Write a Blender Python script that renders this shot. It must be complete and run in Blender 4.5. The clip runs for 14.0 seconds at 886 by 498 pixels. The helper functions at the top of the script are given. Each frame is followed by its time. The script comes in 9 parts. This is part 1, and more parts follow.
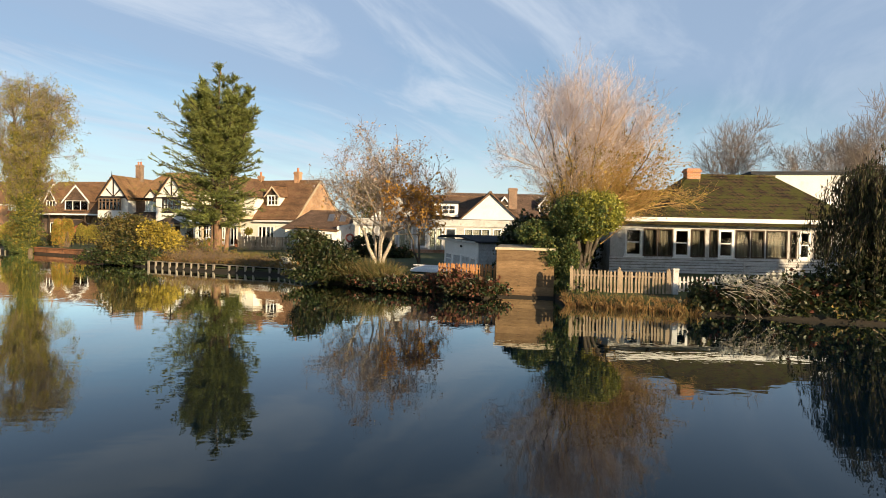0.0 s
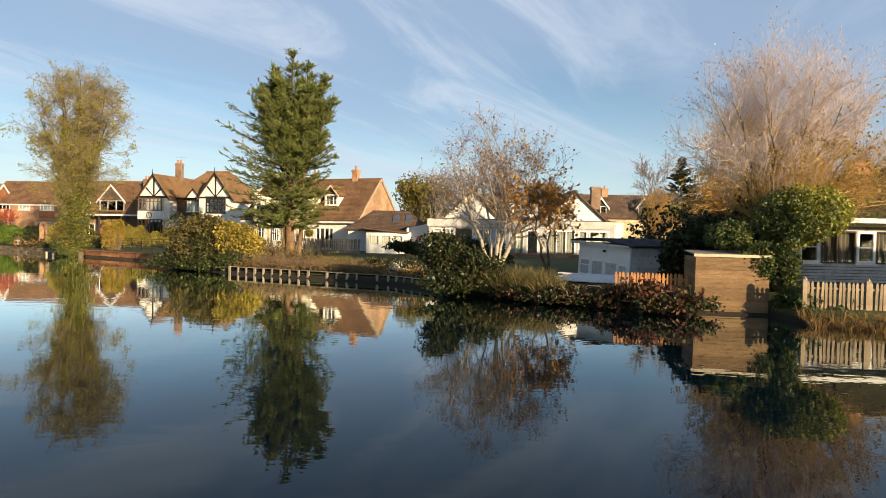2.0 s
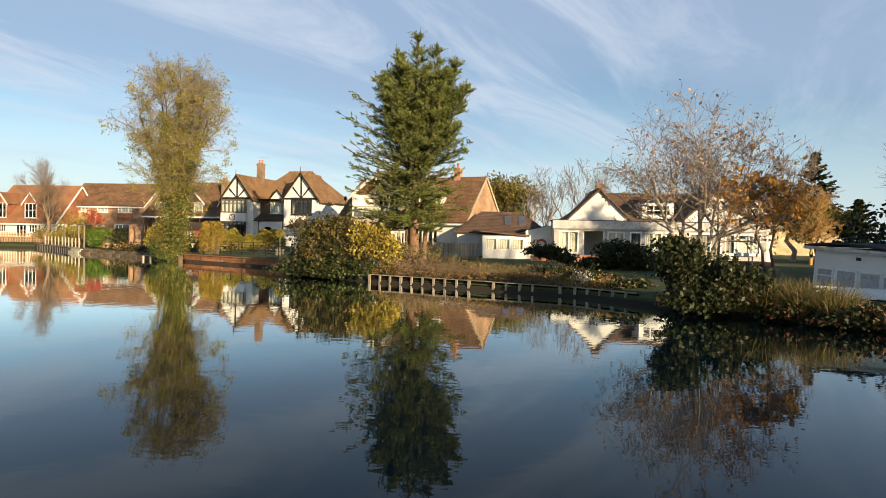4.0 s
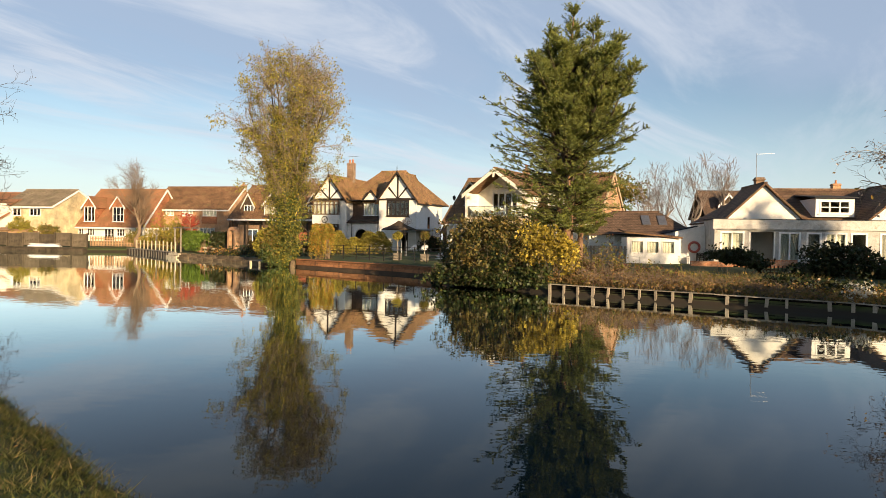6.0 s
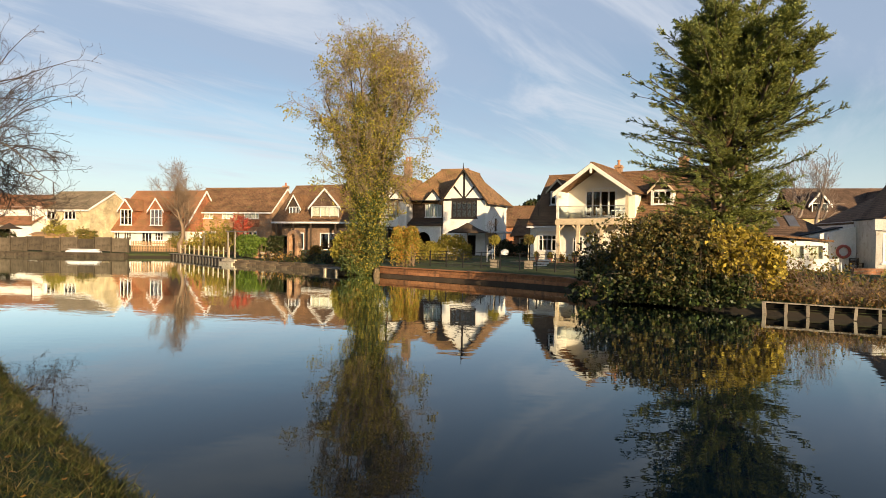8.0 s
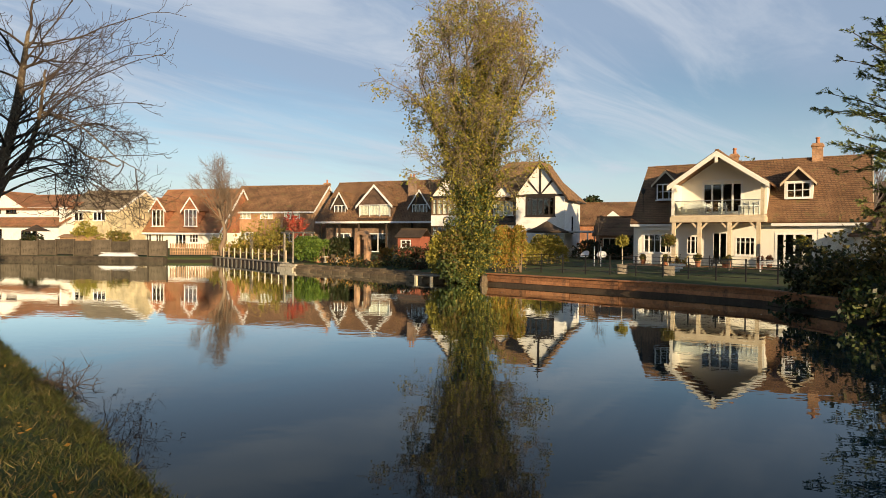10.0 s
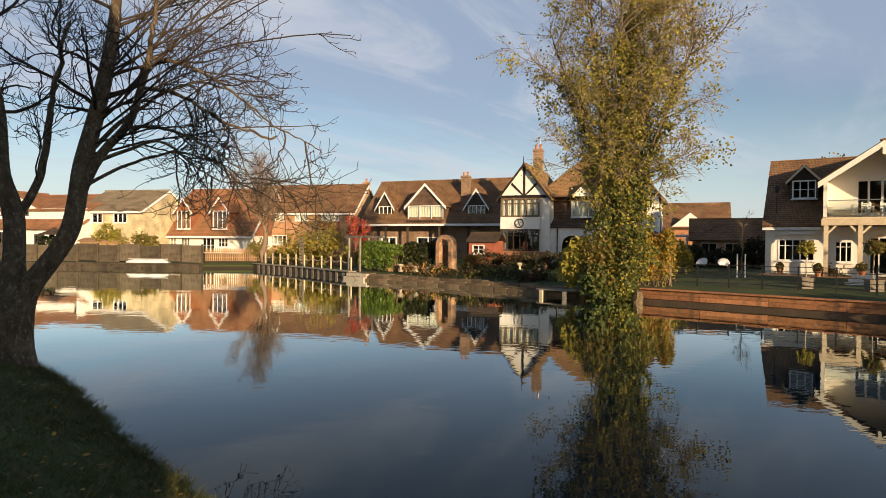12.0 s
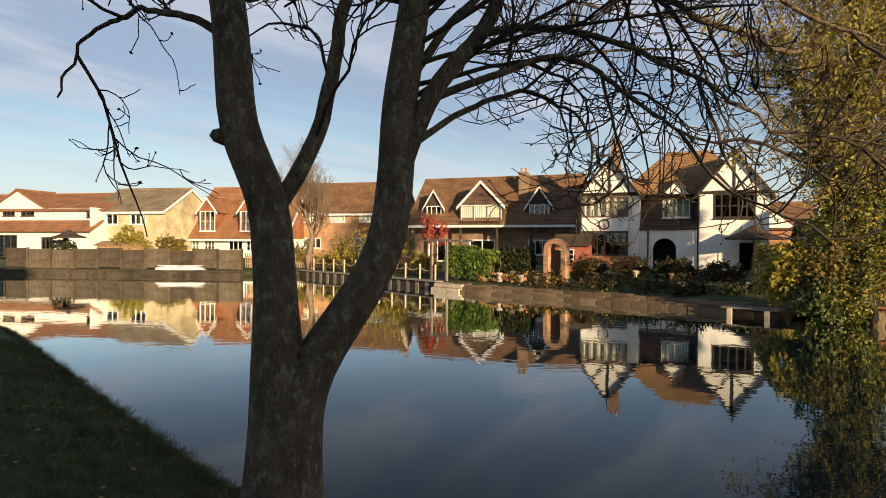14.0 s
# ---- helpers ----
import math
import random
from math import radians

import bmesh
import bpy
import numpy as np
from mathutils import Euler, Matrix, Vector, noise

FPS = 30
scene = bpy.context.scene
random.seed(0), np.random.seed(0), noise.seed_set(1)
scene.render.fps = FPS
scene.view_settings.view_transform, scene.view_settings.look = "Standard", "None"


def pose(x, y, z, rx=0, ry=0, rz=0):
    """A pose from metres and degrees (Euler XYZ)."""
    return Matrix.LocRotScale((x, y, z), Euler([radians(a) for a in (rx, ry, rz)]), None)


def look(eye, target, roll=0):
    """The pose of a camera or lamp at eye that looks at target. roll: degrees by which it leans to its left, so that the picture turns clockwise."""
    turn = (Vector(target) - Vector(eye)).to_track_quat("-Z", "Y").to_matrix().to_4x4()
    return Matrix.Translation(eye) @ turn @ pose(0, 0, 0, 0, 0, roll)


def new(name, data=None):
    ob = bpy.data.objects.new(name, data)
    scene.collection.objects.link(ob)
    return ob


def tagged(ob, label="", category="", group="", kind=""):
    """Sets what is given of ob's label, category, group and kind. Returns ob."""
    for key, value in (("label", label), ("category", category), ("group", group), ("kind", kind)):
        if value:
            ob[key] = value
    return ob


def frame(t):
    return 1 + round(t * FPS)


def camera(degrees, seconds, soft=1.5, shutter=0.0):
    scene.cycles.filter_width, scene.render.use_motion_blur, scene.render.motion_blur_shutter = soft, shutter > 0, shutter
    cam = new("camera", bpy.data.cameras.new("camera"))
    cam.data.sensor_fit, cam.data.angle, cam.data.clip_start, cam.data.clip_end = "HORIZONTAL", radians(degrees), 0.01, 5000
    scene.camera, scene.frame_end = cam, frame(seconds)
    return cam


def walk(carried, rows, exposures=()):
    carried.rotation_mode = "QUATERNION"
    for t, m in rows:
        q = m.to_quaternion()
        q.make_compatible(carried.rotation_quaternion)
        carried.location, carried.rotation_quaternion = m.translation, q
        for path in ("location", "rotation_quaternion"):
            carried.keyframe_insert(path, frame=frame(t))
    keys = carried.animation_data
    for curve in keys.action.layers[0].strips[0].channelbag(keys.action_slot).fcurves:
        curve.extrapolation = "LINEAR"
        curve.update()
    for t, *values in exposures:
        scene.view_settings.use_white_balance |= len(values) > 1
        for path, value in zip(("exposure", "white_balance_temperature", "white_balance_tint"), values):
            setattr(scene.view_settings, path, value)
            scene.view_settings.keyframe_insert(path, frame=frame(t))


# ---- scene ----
cam = camera(71.96, 14.0, soft=0.7)
# seconds, x, y, z, yaw, pitch, roll
ROWS = [
    (0.0, 0.000, 0.000, 2.588, -0.000, -1.498, -1.149),
    (0.5, -1.487, 0.899, 2.577, 0.079, -1.478, -1.144),
    (1.0, -3.062, 1.915, 2.569, 0.203, -1.418, -1.172),
    (1.5, -4.666, 3.030, 2.553, 0.289, -1.429, -1.202),
    (2.0, -6.267, 4.168, 2.535, 0.594, -1.397, -1.205),
    (2.5, -7.916, 5.315, 2.514, 1.315, -1.400, -1.171),
    (3.0, -9.595, 6.452, 2.497, 2.141, -1.295, -1.164),
    (3.5, -11.268, 7.581, 2.475, 3.087, -1.253, -1.218),
    (6.0, -19.440, 12.942, 2.318, 8.861, -1.085, -0.995),
    (6.5, -21.062, 14.036, 2.311, 9.160, -1.015, -0.915),
    (7.0, -22.644, 15.087, 2.322, 9.313, -0.922, -0.863),
    (7.5, -24.285, 16.172, 2.339, 9.660, -0.908, -0.825),
    (8.0, -25.962, 17.314, 2.358, 10.049, -0.900, -0.772),
    (10.5, -34.615, 23.456, 2.453, 10.815, -0.982, -0.395),
    (11.0, -36.433, 24.714, 2.485, 10.692, -0.878, -0.457),
    (11.5, -38.328, 25.964, 2.523, 10.559, -0.781, -0.499),
    (12.0, -40.252, 27.193, 2.561, 10.463, -0.739, -0.440),
    (12.5, -42.170, 28.383, 2.599, 10.254, -0.651, -0.357),
    (13.0, -44.088, 29.579, 2.637, 10.063, -0.636, -0.290),
    (13.5, -45.972, 30.762, 2.676, 9.624, -0.654, -0.289),
    (14.0, -47.861, 31.953, 2.718, 9.246, -0.638, -0.332),
]
# seconds, stops, kelvin, tint
LIGHT = [(0.0, 0.72, 6500, 10), (3.5, 0.72, 6480, 10), (6.0, 0.77, 6950, 13), (8.0, 0.74, 6950, 13), (10.5, 0.54, 6750, 11), (12.0, 0.53, 7000, 15), (14.0, 0.60, 7000, 15)]
walk(cam, [(t, pose(x, y, z, 90 + pitch, roll, yaw)) for t, x, y, z, yaw, pitch, roll in ROWS], LIGHT)

# ---- light ----
SUN_EL, SUN_AZ = 11.5, 144.0   # degrees; azimuth clockwise from +y
SUN_DIR = Vector((math.sin(radians(SUN_AZ)) * math.cos(radians(SUN_EL)), math.cos(radians(SUN_AZ)) * math.cos(radians(SUN_EL)), math.sin(radians(SUN_EL))))
sun = new("sun", bpy.data.lights.new("sun", "SUN"))
sun.data.energy, sun.data.angle, sun.data.color = 5.0, radians(0.6), (1.0, 0.765, 0.48)
sun.matrix_world = look(SUN_DIR * 200, (0, 0, 0))

world = bpy.data.worlds.new("world")
scene.world = world
world.use_nodes = True
wn, wl = world.node_tree.nodes, world.node_tree.links
wn.clear()
sky = wn.new("ShaderNodeTexSky")
sky.sky_type, sky.sun_disc = "NISHITA", False
sky.sun_elevation, sky.sun_rotation = radians(SUN_EL), radians(SUN_AZ)
sky.air_density, sky.dust_density, sky.ozone_density = 1.0, 0.6, 2.2
coord = wn.new("ShaderNodeTexCoord")
sep = wn.new("ShaderNodeSeparateXYZ")
wl.new(coord.outputs["Generated"], sep.inputs[0])


def wmath(op, a, b=None, clamp=False):
    n = wn.new("ShaderNodeMath")
    n.operation, n.use_clamp = op, clamp
    for i, v in enumerate((a, b)):
        if v is None:
            continue
        if hasattr(v, "links"):
            wl.new(v, n.inputs[i])
        else:
            n.inputs[i].default_value = v
    return n.outputs[0]


# two layers of high cloud on a flat sheet far overhead
high = wmath("ADD", wmath("MAXIMUM", sep.outputs[2], 0.0), 0.10)
flat = wn.new("ShaderNodeCombineXYZ")
wl.new(wmath("DIVIDE", sep.outputs[0], high), flat.inputs[0])
wl.new(wmath("DIVIDE", sep.outputs[1], high), flat.inputs[1])
turn = wn.new("ShaderNodeMapping")
turn.inputs["Rotation"].default_value = (0, 0, radians(-58))
wl.new(flat.outputs[0], turn.inputs[0])


def cloud_noise(scale, shift, detail, rough, twist):
    draw = wn.new("ShaderNodeMapping")
    draw.inputs["Scale"].default_value = scale
    draw.inputs["Location"].default_value = shift
    wl.new(turn.outputs[0], draw.inputs[0])
    n = wn.new("ShaderNodeTexNoise")
    n.inputs["Scale"].default_value, n.inputs["Detail"].default_value, n.inputs["Roughness"].default_value = 1.0, detail, rough
    n.inputs["Distortion"].default_value = twist
    wl.new(draw.outputs[0], n.inputs["Vector"])
    return n.outputs["Fac"]


def wrange(value, a, b, c=0.0, d=1.0):
    n = wn.new("ShaderNodeMapRange")
    n.interpolation_type = "SMOOTHSTEP"
    for k, v in (("From Min", a), ("From Max", b), ("To Min", c), ("To Max", d)):
        n.inputs[k].default_value = v
    wl.new(value, n.inputs["Value"])
    return n.outputs[0]


def wmix(fac, under, colour):
    n = wn.new("ShaderNodeMix")
    n.data_type = "RGBA"
    wl.new(fac, n.inputs[0])
    wl.new(under, n.inputs[6])
    n.inputs[7].default_value = (*colour, 1)
    return n.outputs[2]


ZENITH = wrange(sep.outputs[2], 0.40, 0.62, 1.0, 0.0)
# a lilac grey sheet with a ragged lower edge, and brighter wisps along it
SHEET = cloud_noise((0.30, 0.80, 1), (0.35, 0.55, 0), 6.0, 0.58, 0.3)
edge = wmath("ADD", sep.outputs[2], wmath("MULTIPLY", wmath("SUBTRACT", SHEET, 0.5), 0.42))
veil = wmath("MULTIPLY", wrange(edge, 0.10, 0.28, 0.0, 0.74), ZENITH)
WISPS = cloud_noise((0.55, 1.5, 1), (1.3, 0.2, 0), 8.0, 0.62, 0.9)
wisp = wmath("MULTIPLY", wmath("MULTIPLY", wmath("MULTIPLY", wrange(WISPS, 0.43, 0.68, 0.0, 0.70), wrange(sep.outputs[0], 0.0, 0.5, 1.0, 0.4)), wrange(edge, 0.02, 0.16)), ZENITH)
sky_colour = wmix(wrange(sep.outputs[2], -0.02, 0.24, 0.62, 0.0), sky.outputs[0], (4.55, 5.65, 6.75))
sky_colour = wmix(veil, sky_colour, (2.55, 3.32, 4.55))
sky_colour = wmix(wisp, sky_colour, (4.4, 4.95, 5.7))
back = wn.new("ShaderNodeBackground")
back.inputs["Strength"].default_value = 0.094
wl.new(sky_colour, back.inputs["Color"])
wout = wn.new("ShaderNodeOutputWorld")
wl.new(back.outputs[0], wout.inputs["Surface"])


# ---- materials ----


def shader(name):
    m = bpy.data.materials.new(name)
    m.use_nodes = True
    nt = m.node_tree
    nt.nodes.clear()
    out = nt.nodes.new("ShaderNodeOutputMaterial")
    return m, nt, out


def noise_node(nt, vec, scale, detail=4.0, rough=0.6):
    n = nt.nodes.new("ShaderNodeTexNoise")
    n.inputs["Scale"].default_value, n.inputs["Detail"].default_value, n.inputs["Roughness"].default_value = scale, detail, rough
    nt.links.new(vec, n.inputs["Vector"])
    return n.outputs["Fac"]


def ramp_node(nt, fac, stops):
    r = nt.nodes.new("ShaderNodeValToRGB")
    e = r.color_ramp.elements
    while len(e) < len(stops):
        e.new(0.5)
    for el, (p, c) in zip(e, stops):
        el.position, el.color = p, (*c, 1)
    nt.links.new(fac, r.inputs[0])
    return r.outputs[0]


def mixc(nt, fac, a, b, mode="MIX"):
    n = nt.nodes.new("ShaderNodeMix")
    n.data_type, n.blend_type = "RGBA", mode
    for sock, v in ((n.inputs[0], fac), (n.inputs[6], a), (n.inputs[7], b)):
        if hasattr(v, "links"):
            nt.links.new(v, sock)
        elif isinstance(v, (int, float)):
            sock.default_value = v
        else:
            sock.default_value = (*v, 1)
    return n.outputs[2]


def surface(name, c1, c2, rough=0.8, scale=1.2, fine=14.0, bump=0.3, vary=0.0, metal=0.0, stain=None, spec=0.3, stretch=(1, 1, 1), depth=0.02, low_tint=None):
    """A worn surface: two colours in broad patches, fine grain, and stains with a shape of their own."""
    m, nt, out = shader(name)
    tc = nt.nodes.new("ShaderNodeTexCoord")
    mp = nt.nodes.new("ShaderNodeMapping")
    mp.inputs["Scale"].default_value = stretch
    nt.links.new(tc.outputs["Object"], mp.inputs[0])
    v = mp.outputs[0]
    broad = noise_node(nt, v, scale, 5.0)
    grain = noise_node(nt, v, fine, 4.0)
    col = ramp_node(nt, broad, [(0.32, c1), (0.68, c2)])
    shade = ramp_node(nt, grain, [(0.25, (0.72,) * 3), (0.75, (1.22,) * 3)])
    col = mixc(nt, 1.0, col, shade, "MULTIPLY")
    if stain:
        spots = noise_node(nt, v, scale * 2.7, 6.0, 0.7)
        mask = ramp_node(nt, spots, [(0.52, (0, 0, 0)), (0.66, (1, 1, 1))])
        col = mixc(nt, mask, col, stain)
    # another colour that takes over below a given height
    if low_tint:
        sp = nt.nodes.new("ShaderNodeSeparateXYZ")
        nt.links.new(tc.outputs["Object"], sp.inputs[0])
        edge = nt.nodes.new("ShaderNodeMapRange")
        edge.inputs["From Min"].default_value, edge.inputs["From Max"].default_value = low_tint[1], low_tint[2]
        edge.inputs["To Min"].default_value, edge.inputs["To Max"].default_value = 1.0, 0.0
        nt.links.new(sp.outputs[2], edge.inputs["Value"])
        col = mixc(nt, edge.outputs[0], col, low_tint[0])
    if vary:
        info = nt.nodes.new("ShaderNodeObjectInfo")
        tone = ramp_node(nt, info.outputs["Random"], [(0.0, (1 - vary,) * 3), (1.0, (1 + vary,) * 3)])
        col = mixc(nt, 1.0, col, tone, "MULTIPLY")
    b = nt.nodes.new("ShaderNodeBsdfPrincipled")
    nt.links.new(col, b.inputs["Base Color"])
    b.inputs["Roughness"].default_value, b.inputs["Metallic"].default_value = rough, metal
    b.inputs["Specular IOR Level"].default_value = spec
    bp = nt.nodes.new("ShaderNodeBump")
    bp.inputs["Strength"].default_value, bp.inputs["Distance"].default_value = bump, depth
    nt.links.new(grain, bp.inputs["Height"])
    nt.links.new(bp.outputs[0], b.inputs["Normal"])
    nt.links.new(b.outputs[0], out.inputs[0])
    return m


def courses(name, c1, c2, joint, width, height, gap=0.012, rough=0.85, moss=None, upright=True, moss_at=0.55, offset=0.5, lichen=(0.34, 0.28, 0.19)):
    """Courses of bricks or tiles too small to be told apart, laid by the height above the ground."""
    m, nt, out = shader(name)
    tc = nt.nodes.new("ShaderNodeTexCoord")
    sp = nt.nodes.new("ShaderNodeSeparateXYZ")
    nt.links.new(tc.outputs["Object"], sp.inputs[0])
    ad = nt.nodes.new("ShaderNodeMath")
    ad.operation = "ADD"
    nt.links.new(sp.outputs[0], ad.inputs[0])
    nt.links.new(sp.outputs[1], ad.inputs[1])
    cb = nt.nodes.new("ShaderNodeCombineXYZ")
    nt.links.new(ad.outputs[0], cb.inputs[0])
    nt.links.new(sp.outputs[2], cb.inputs[1])
    br = nt.nodes.new("ShaderNodeTexBrick")
    br.offset = offset
    br.inputs["Scale"].default_value = 1.0
    br.inputs["Brick Width"].default_value, br.inputs["Row Height"].default_value, br.inputs["Mortar Size"].default_value = width, height, gap
    br.inputs["Mortar Smooth"].default_value = 0.3
    br.inputs["Color1"].default_value, br.inputs["Color2"].default_value, br.inputs["Mortar"].default_value = (*c1, 1), (*c2, 1), (*joint, 1)
    nt.links.new(cb.outputs[0], br.inputs["Vector"])
    broad = noise_node(nt, tc.outputs["Object"], 0.8, 5.0)
    grain = noise_node(nt, tc.outputs["Object"], 9.0, 5.0)
    col = mixc(nt, 1.0, br.outputs["Color"], ramp_node(nt, broad, [(0.3, (0.62,) * 3), (0.7, (1.38,) * 3)]), "MULTIPLY")
    col = mixc(nt, 1.0, col, ramp_node(nt, grain, [(0.25, (0.62,) * 3), (0.75, (1.38,) * 3)]), "MULTIPLY")
    speck = noise_node(nt, tc.outputs["Object"], 5.0, 6.0, 0.75)
    col = mixc(nt, ramp_node(nt, speck, [(0.60, (0, 0, 0)), (0.70, (0.45,) * 3)]), col, lichen)
    if moss:
        patch = noise_node(nt, tc.outputs["Object"], 1.6, 8.0, 0.7)
        col = mixc(nt, ramp_node(nt, patch, [(moss_at - 0.08, (0, 0, 0)), (moss_at + 0.08, (1, 1, 1))]), col, moss)
    b = nt.nodes.new("ShaderNodeBsdfPrincipled")
    nt.links.new(col, b.inputs["Base Color"])
    b.inputs["Roughness"].default_value, b.inputs["Specular IOR Level"].default_value = rough, 0.25
    bp = nt.nodes.new("ShaderNodeBump")
    bp.inputs["Strength"].default_value, bp.inputs["Distance"].default_value = 0.8, 0.02
    nt.links.new(br.outputs["Fac"], bp.inputs["Height"])
    bp.invert = True
    nt.links.new(bp.outputs[0], b.inputs["Normal"])
    nt.links.new(b.outputs[0], out.inputs[0])
    return m


def foliage(name, colours, through_light=0.35, rough=0.6):
    """Leaves, each of its own tone."""
    m, nt, out = shader(name)
    geo = nt.nodes.new("ShaderNodeNewGeometry")
    n = len(colours)
    col = ramp_node(nt, geo.outputs["Random Per Island"], [((i + 0.5) / n, c) for i, c in enumerate(colours)])
    tc = nt.nodes.new("ShaderNodeTexCoord")
    broad = noise_node(nt, tc.outputs["Object"], 0.7, 3.0)
    col = mixc(nt, 1.0, col, ramp_node(nt, broad, [(0.3, (0.65,) * 3), (0.7, (1.3,) * 3)]), "MULTIPLY")
    d = nt.nodes.new("ShaderNodeBsdfPrincipled")
    d.inputs["Roughness"].default_value, d.inputs["Specular IOR Level"].default_value = rough, 0.25
    t = nt.nodes.new("ShaderNodeBsdfTranslucent")
    nt.links.new(col, d.inputs["Base Color"])
    nt.links.new(col, t.inputs["Color"])
    mx = nt.nodes.new("ShaderNodeMixShader")
    mx.inputs[0].default_value = through_light
    nt.links.new(d.outputs[0], mx.inputs[1])
    nt.links.new(t.outputs[0], mx.inputs[2])
    nt.links.new(mx.outputs[0], out.inputs[0])
    return m


def glass(name, tint=(0.85, 0.9, 0.9)):
    m, nt, out = shader(name)
    tr = nt.nodes.new("ShaderNodeBsdfTransparent")
    tr.inputs[0].default_value = (*tint, 1)
    gl = nt.nodes.new("ShaderNodeBsdfGlossy")
    gl.inputs["Roughness"].default_value = 0.03
    fr = nt.nodes.new("ShaderNodeFresnel")
    fr.inputs[0].default_value = 1.6
    mx = nt.nodes.new("ShaderNodeMixShader")
    for a, b in ((fr.outputs[0], mx.inputs[0]), (tr.outputs[0], mx.inputs[1]), (gl.outputs[0], mx.inputs[2]), (mx.outputs[0], out.inputs[0])):
        nt.links.new(a, b)
    return m


def water_surface():
    """Still dark river water with long, low ripples."""
    m, nt, out = shader("river_water")
    tc = nt.nodes.new("ShaderNodeTexCoord")
    deep = nt.nodes.new("ShaderNodeBsdfDiffuse")
    deep.inputs["Color"].default_value = (0.0010, 0.0065, 0.0138, 1)
    b = nt.nodes.new("ShaderNodeBsdfGlossy")
    b.inputs["Roughness"].default_value = 0.004
    b.inputs["Color"].default_value = (0.94, 1.0, 1.0, 1)
    fres = nt.nodes.new("ShaderNodeFresnel")
    fres.inputs["IOR"].default_value = 1.33
    rise = nt.nodes.new("ShaderNodeMath")
    rise.operation = "POWER"
    rise.inputs[1].default_value = 1.55
    gain = nt.nodes.new("ShaderNodeMath")
    gain.operation, gain.use_clamp = "MULTIPLY", True
    gain.inputs[1].default_value = 2.6
    nt.links.new(fres.outputs[0], rise.inputs[0])
    nt.links.new(rise.outputs[0], gain.inputs[0])
    both = nt.nodes.new("ShaderNodeMixShader")
    nt.links.new(gain.outputs[0], both.inputs[0])
    nt.links.new(deep.outputs[0], both.inputs[1])
    nt.links.new(b.outputs[0], both.inputs[2])
    mp = nt.nodes.new("ShaderNodeMapping")
    mp.inputs["Scale"].default_value = (0.7, 1.3, 1)
    mp.inputs["Rotation"].default_value = (0, 0, radians(-25))
    nt.links.new(tc.outputs["Object"], mp.inputs[0])
    small = noise_node(nt, mp.outputs[0], 2.8, 2.0, 0.5)
    wide = noise_node(nt, mp.outputs[0], 0.35, 2.0, 0.5)
    ad = nt.nodes.new("ShaderNodeMath")
    ad.operation = "MULTIPLY_ADD"
    nt.links.new(wide, ad.inputs[0])
    ad.inputs[1].default_value = 3.0
    nt.links.new(small, ad.inputs[2])
    bp = nt.nodes.new("ShaderNodeBump")
    bp.inputs["Strength"].default_value, bp.inputs["Distance"].default_value = 0.42, 0.004
    nt.links.new(ad.outputs[0], bp.inputs["Height"])
    nt.links.new(bp.outputs[0], b.inputs["Normal"])
    nt.links.new(both.outputs[0], out.inputs[0])
    return m


WATER = water_surface()
# turns darker brown towards the waterline
SOIL = surface("lawn_and_soil", (0.042, 0.066, 0.018), (0.078, 0.10, 0.03), 0.95, 0.35, 6.0, 0.6, stain=(0.075, 0.06, 0.032), low_tint=((0.03, 0.024, 0.017), 0.12, 0.30))
LAWN = foliage("grass_blades", [(0.06, 0.085, 0.02), (0.085, 0.10, 0.024), (0.12, 0.11, 0.032), (0.07, 0.088, 0.02), (0.16, 0.13, 0.045)], 0.3)
STRAW = foliage("dry_reed", [(0.22, 0.16, 0.06), (0.13, 0.12, 0.04), (0.10, 0.12, 0.035), (0.28, 0.21, 0.09)], 0.3)
RUSSET = foliage("russet_dry_grass", [(0.36, 0.20, 0.075), (0.28, 0.17, 0.06), (0.42, 0.26, 0.10), (0.16, 0.13, 0.045)], 0.3)
RENDER = surface("white_render", (0.78, 0.76, 0.70), (0.84, 0.82, 0.77), 0.85, 0.8, 25, 0.25, stain=(0.70, 0.67, 0.60))
CREAM = surface("cream_render", (0.80, 0.76, 0.66), (0.86, 0.83, 0.74), 0.85, 0.8, 25, 0.25)
PAINT = surface("white_paint", (0.76, 0.75, 0.71), (0.84, 0.83, 0.80), 0.55, 1.5, 30, 0.15, vary=0.05)
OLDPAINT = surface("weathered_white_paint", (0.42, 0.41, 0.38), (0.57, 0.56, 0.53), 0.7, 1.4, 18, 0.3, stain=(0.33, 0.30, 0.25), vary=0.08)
GREYPAINT = surface("weathered_pale_grey_paint", (0.42, 0.43, 0.44), (0.56, 0.57, 0.57), 0.7, 1.4, 18, 0.3, stain=(0.33, 0.32, 0.29), vary=0.08)
OAK = surface("pale_oak", (0.55, 0.44, 0.29), (0.68, 0.57, 0.40), 0.7, 2, 20, 0.3, vary=0.08)
FENCEWOOD = surface("weathered_tan_wood", (0.25, 0.185, 0.115), (0.39, 0.305, 0.205), 0.8, 2, 18, 0.4, stain=(0.20, 0.14, 0.085), vary=0.2)
TIMBER = surface("black_timber", (0.018, 0.014, 0.012), (0.035, 0.028, 0.022), 0.6, 2, 20, 0.3)
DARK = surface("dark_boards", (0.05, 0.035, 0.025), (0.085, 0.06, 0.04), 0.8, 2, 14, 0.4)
BOARD = surface("weathered_board", (0.28, 0.17, 0.09), (0.42, 0.27, 0.15), 0.85, 2.2, 16, 0.4, stain=(0.13, 0.09, 0.05), vary=0.22, stretch=(1, 1, 4))
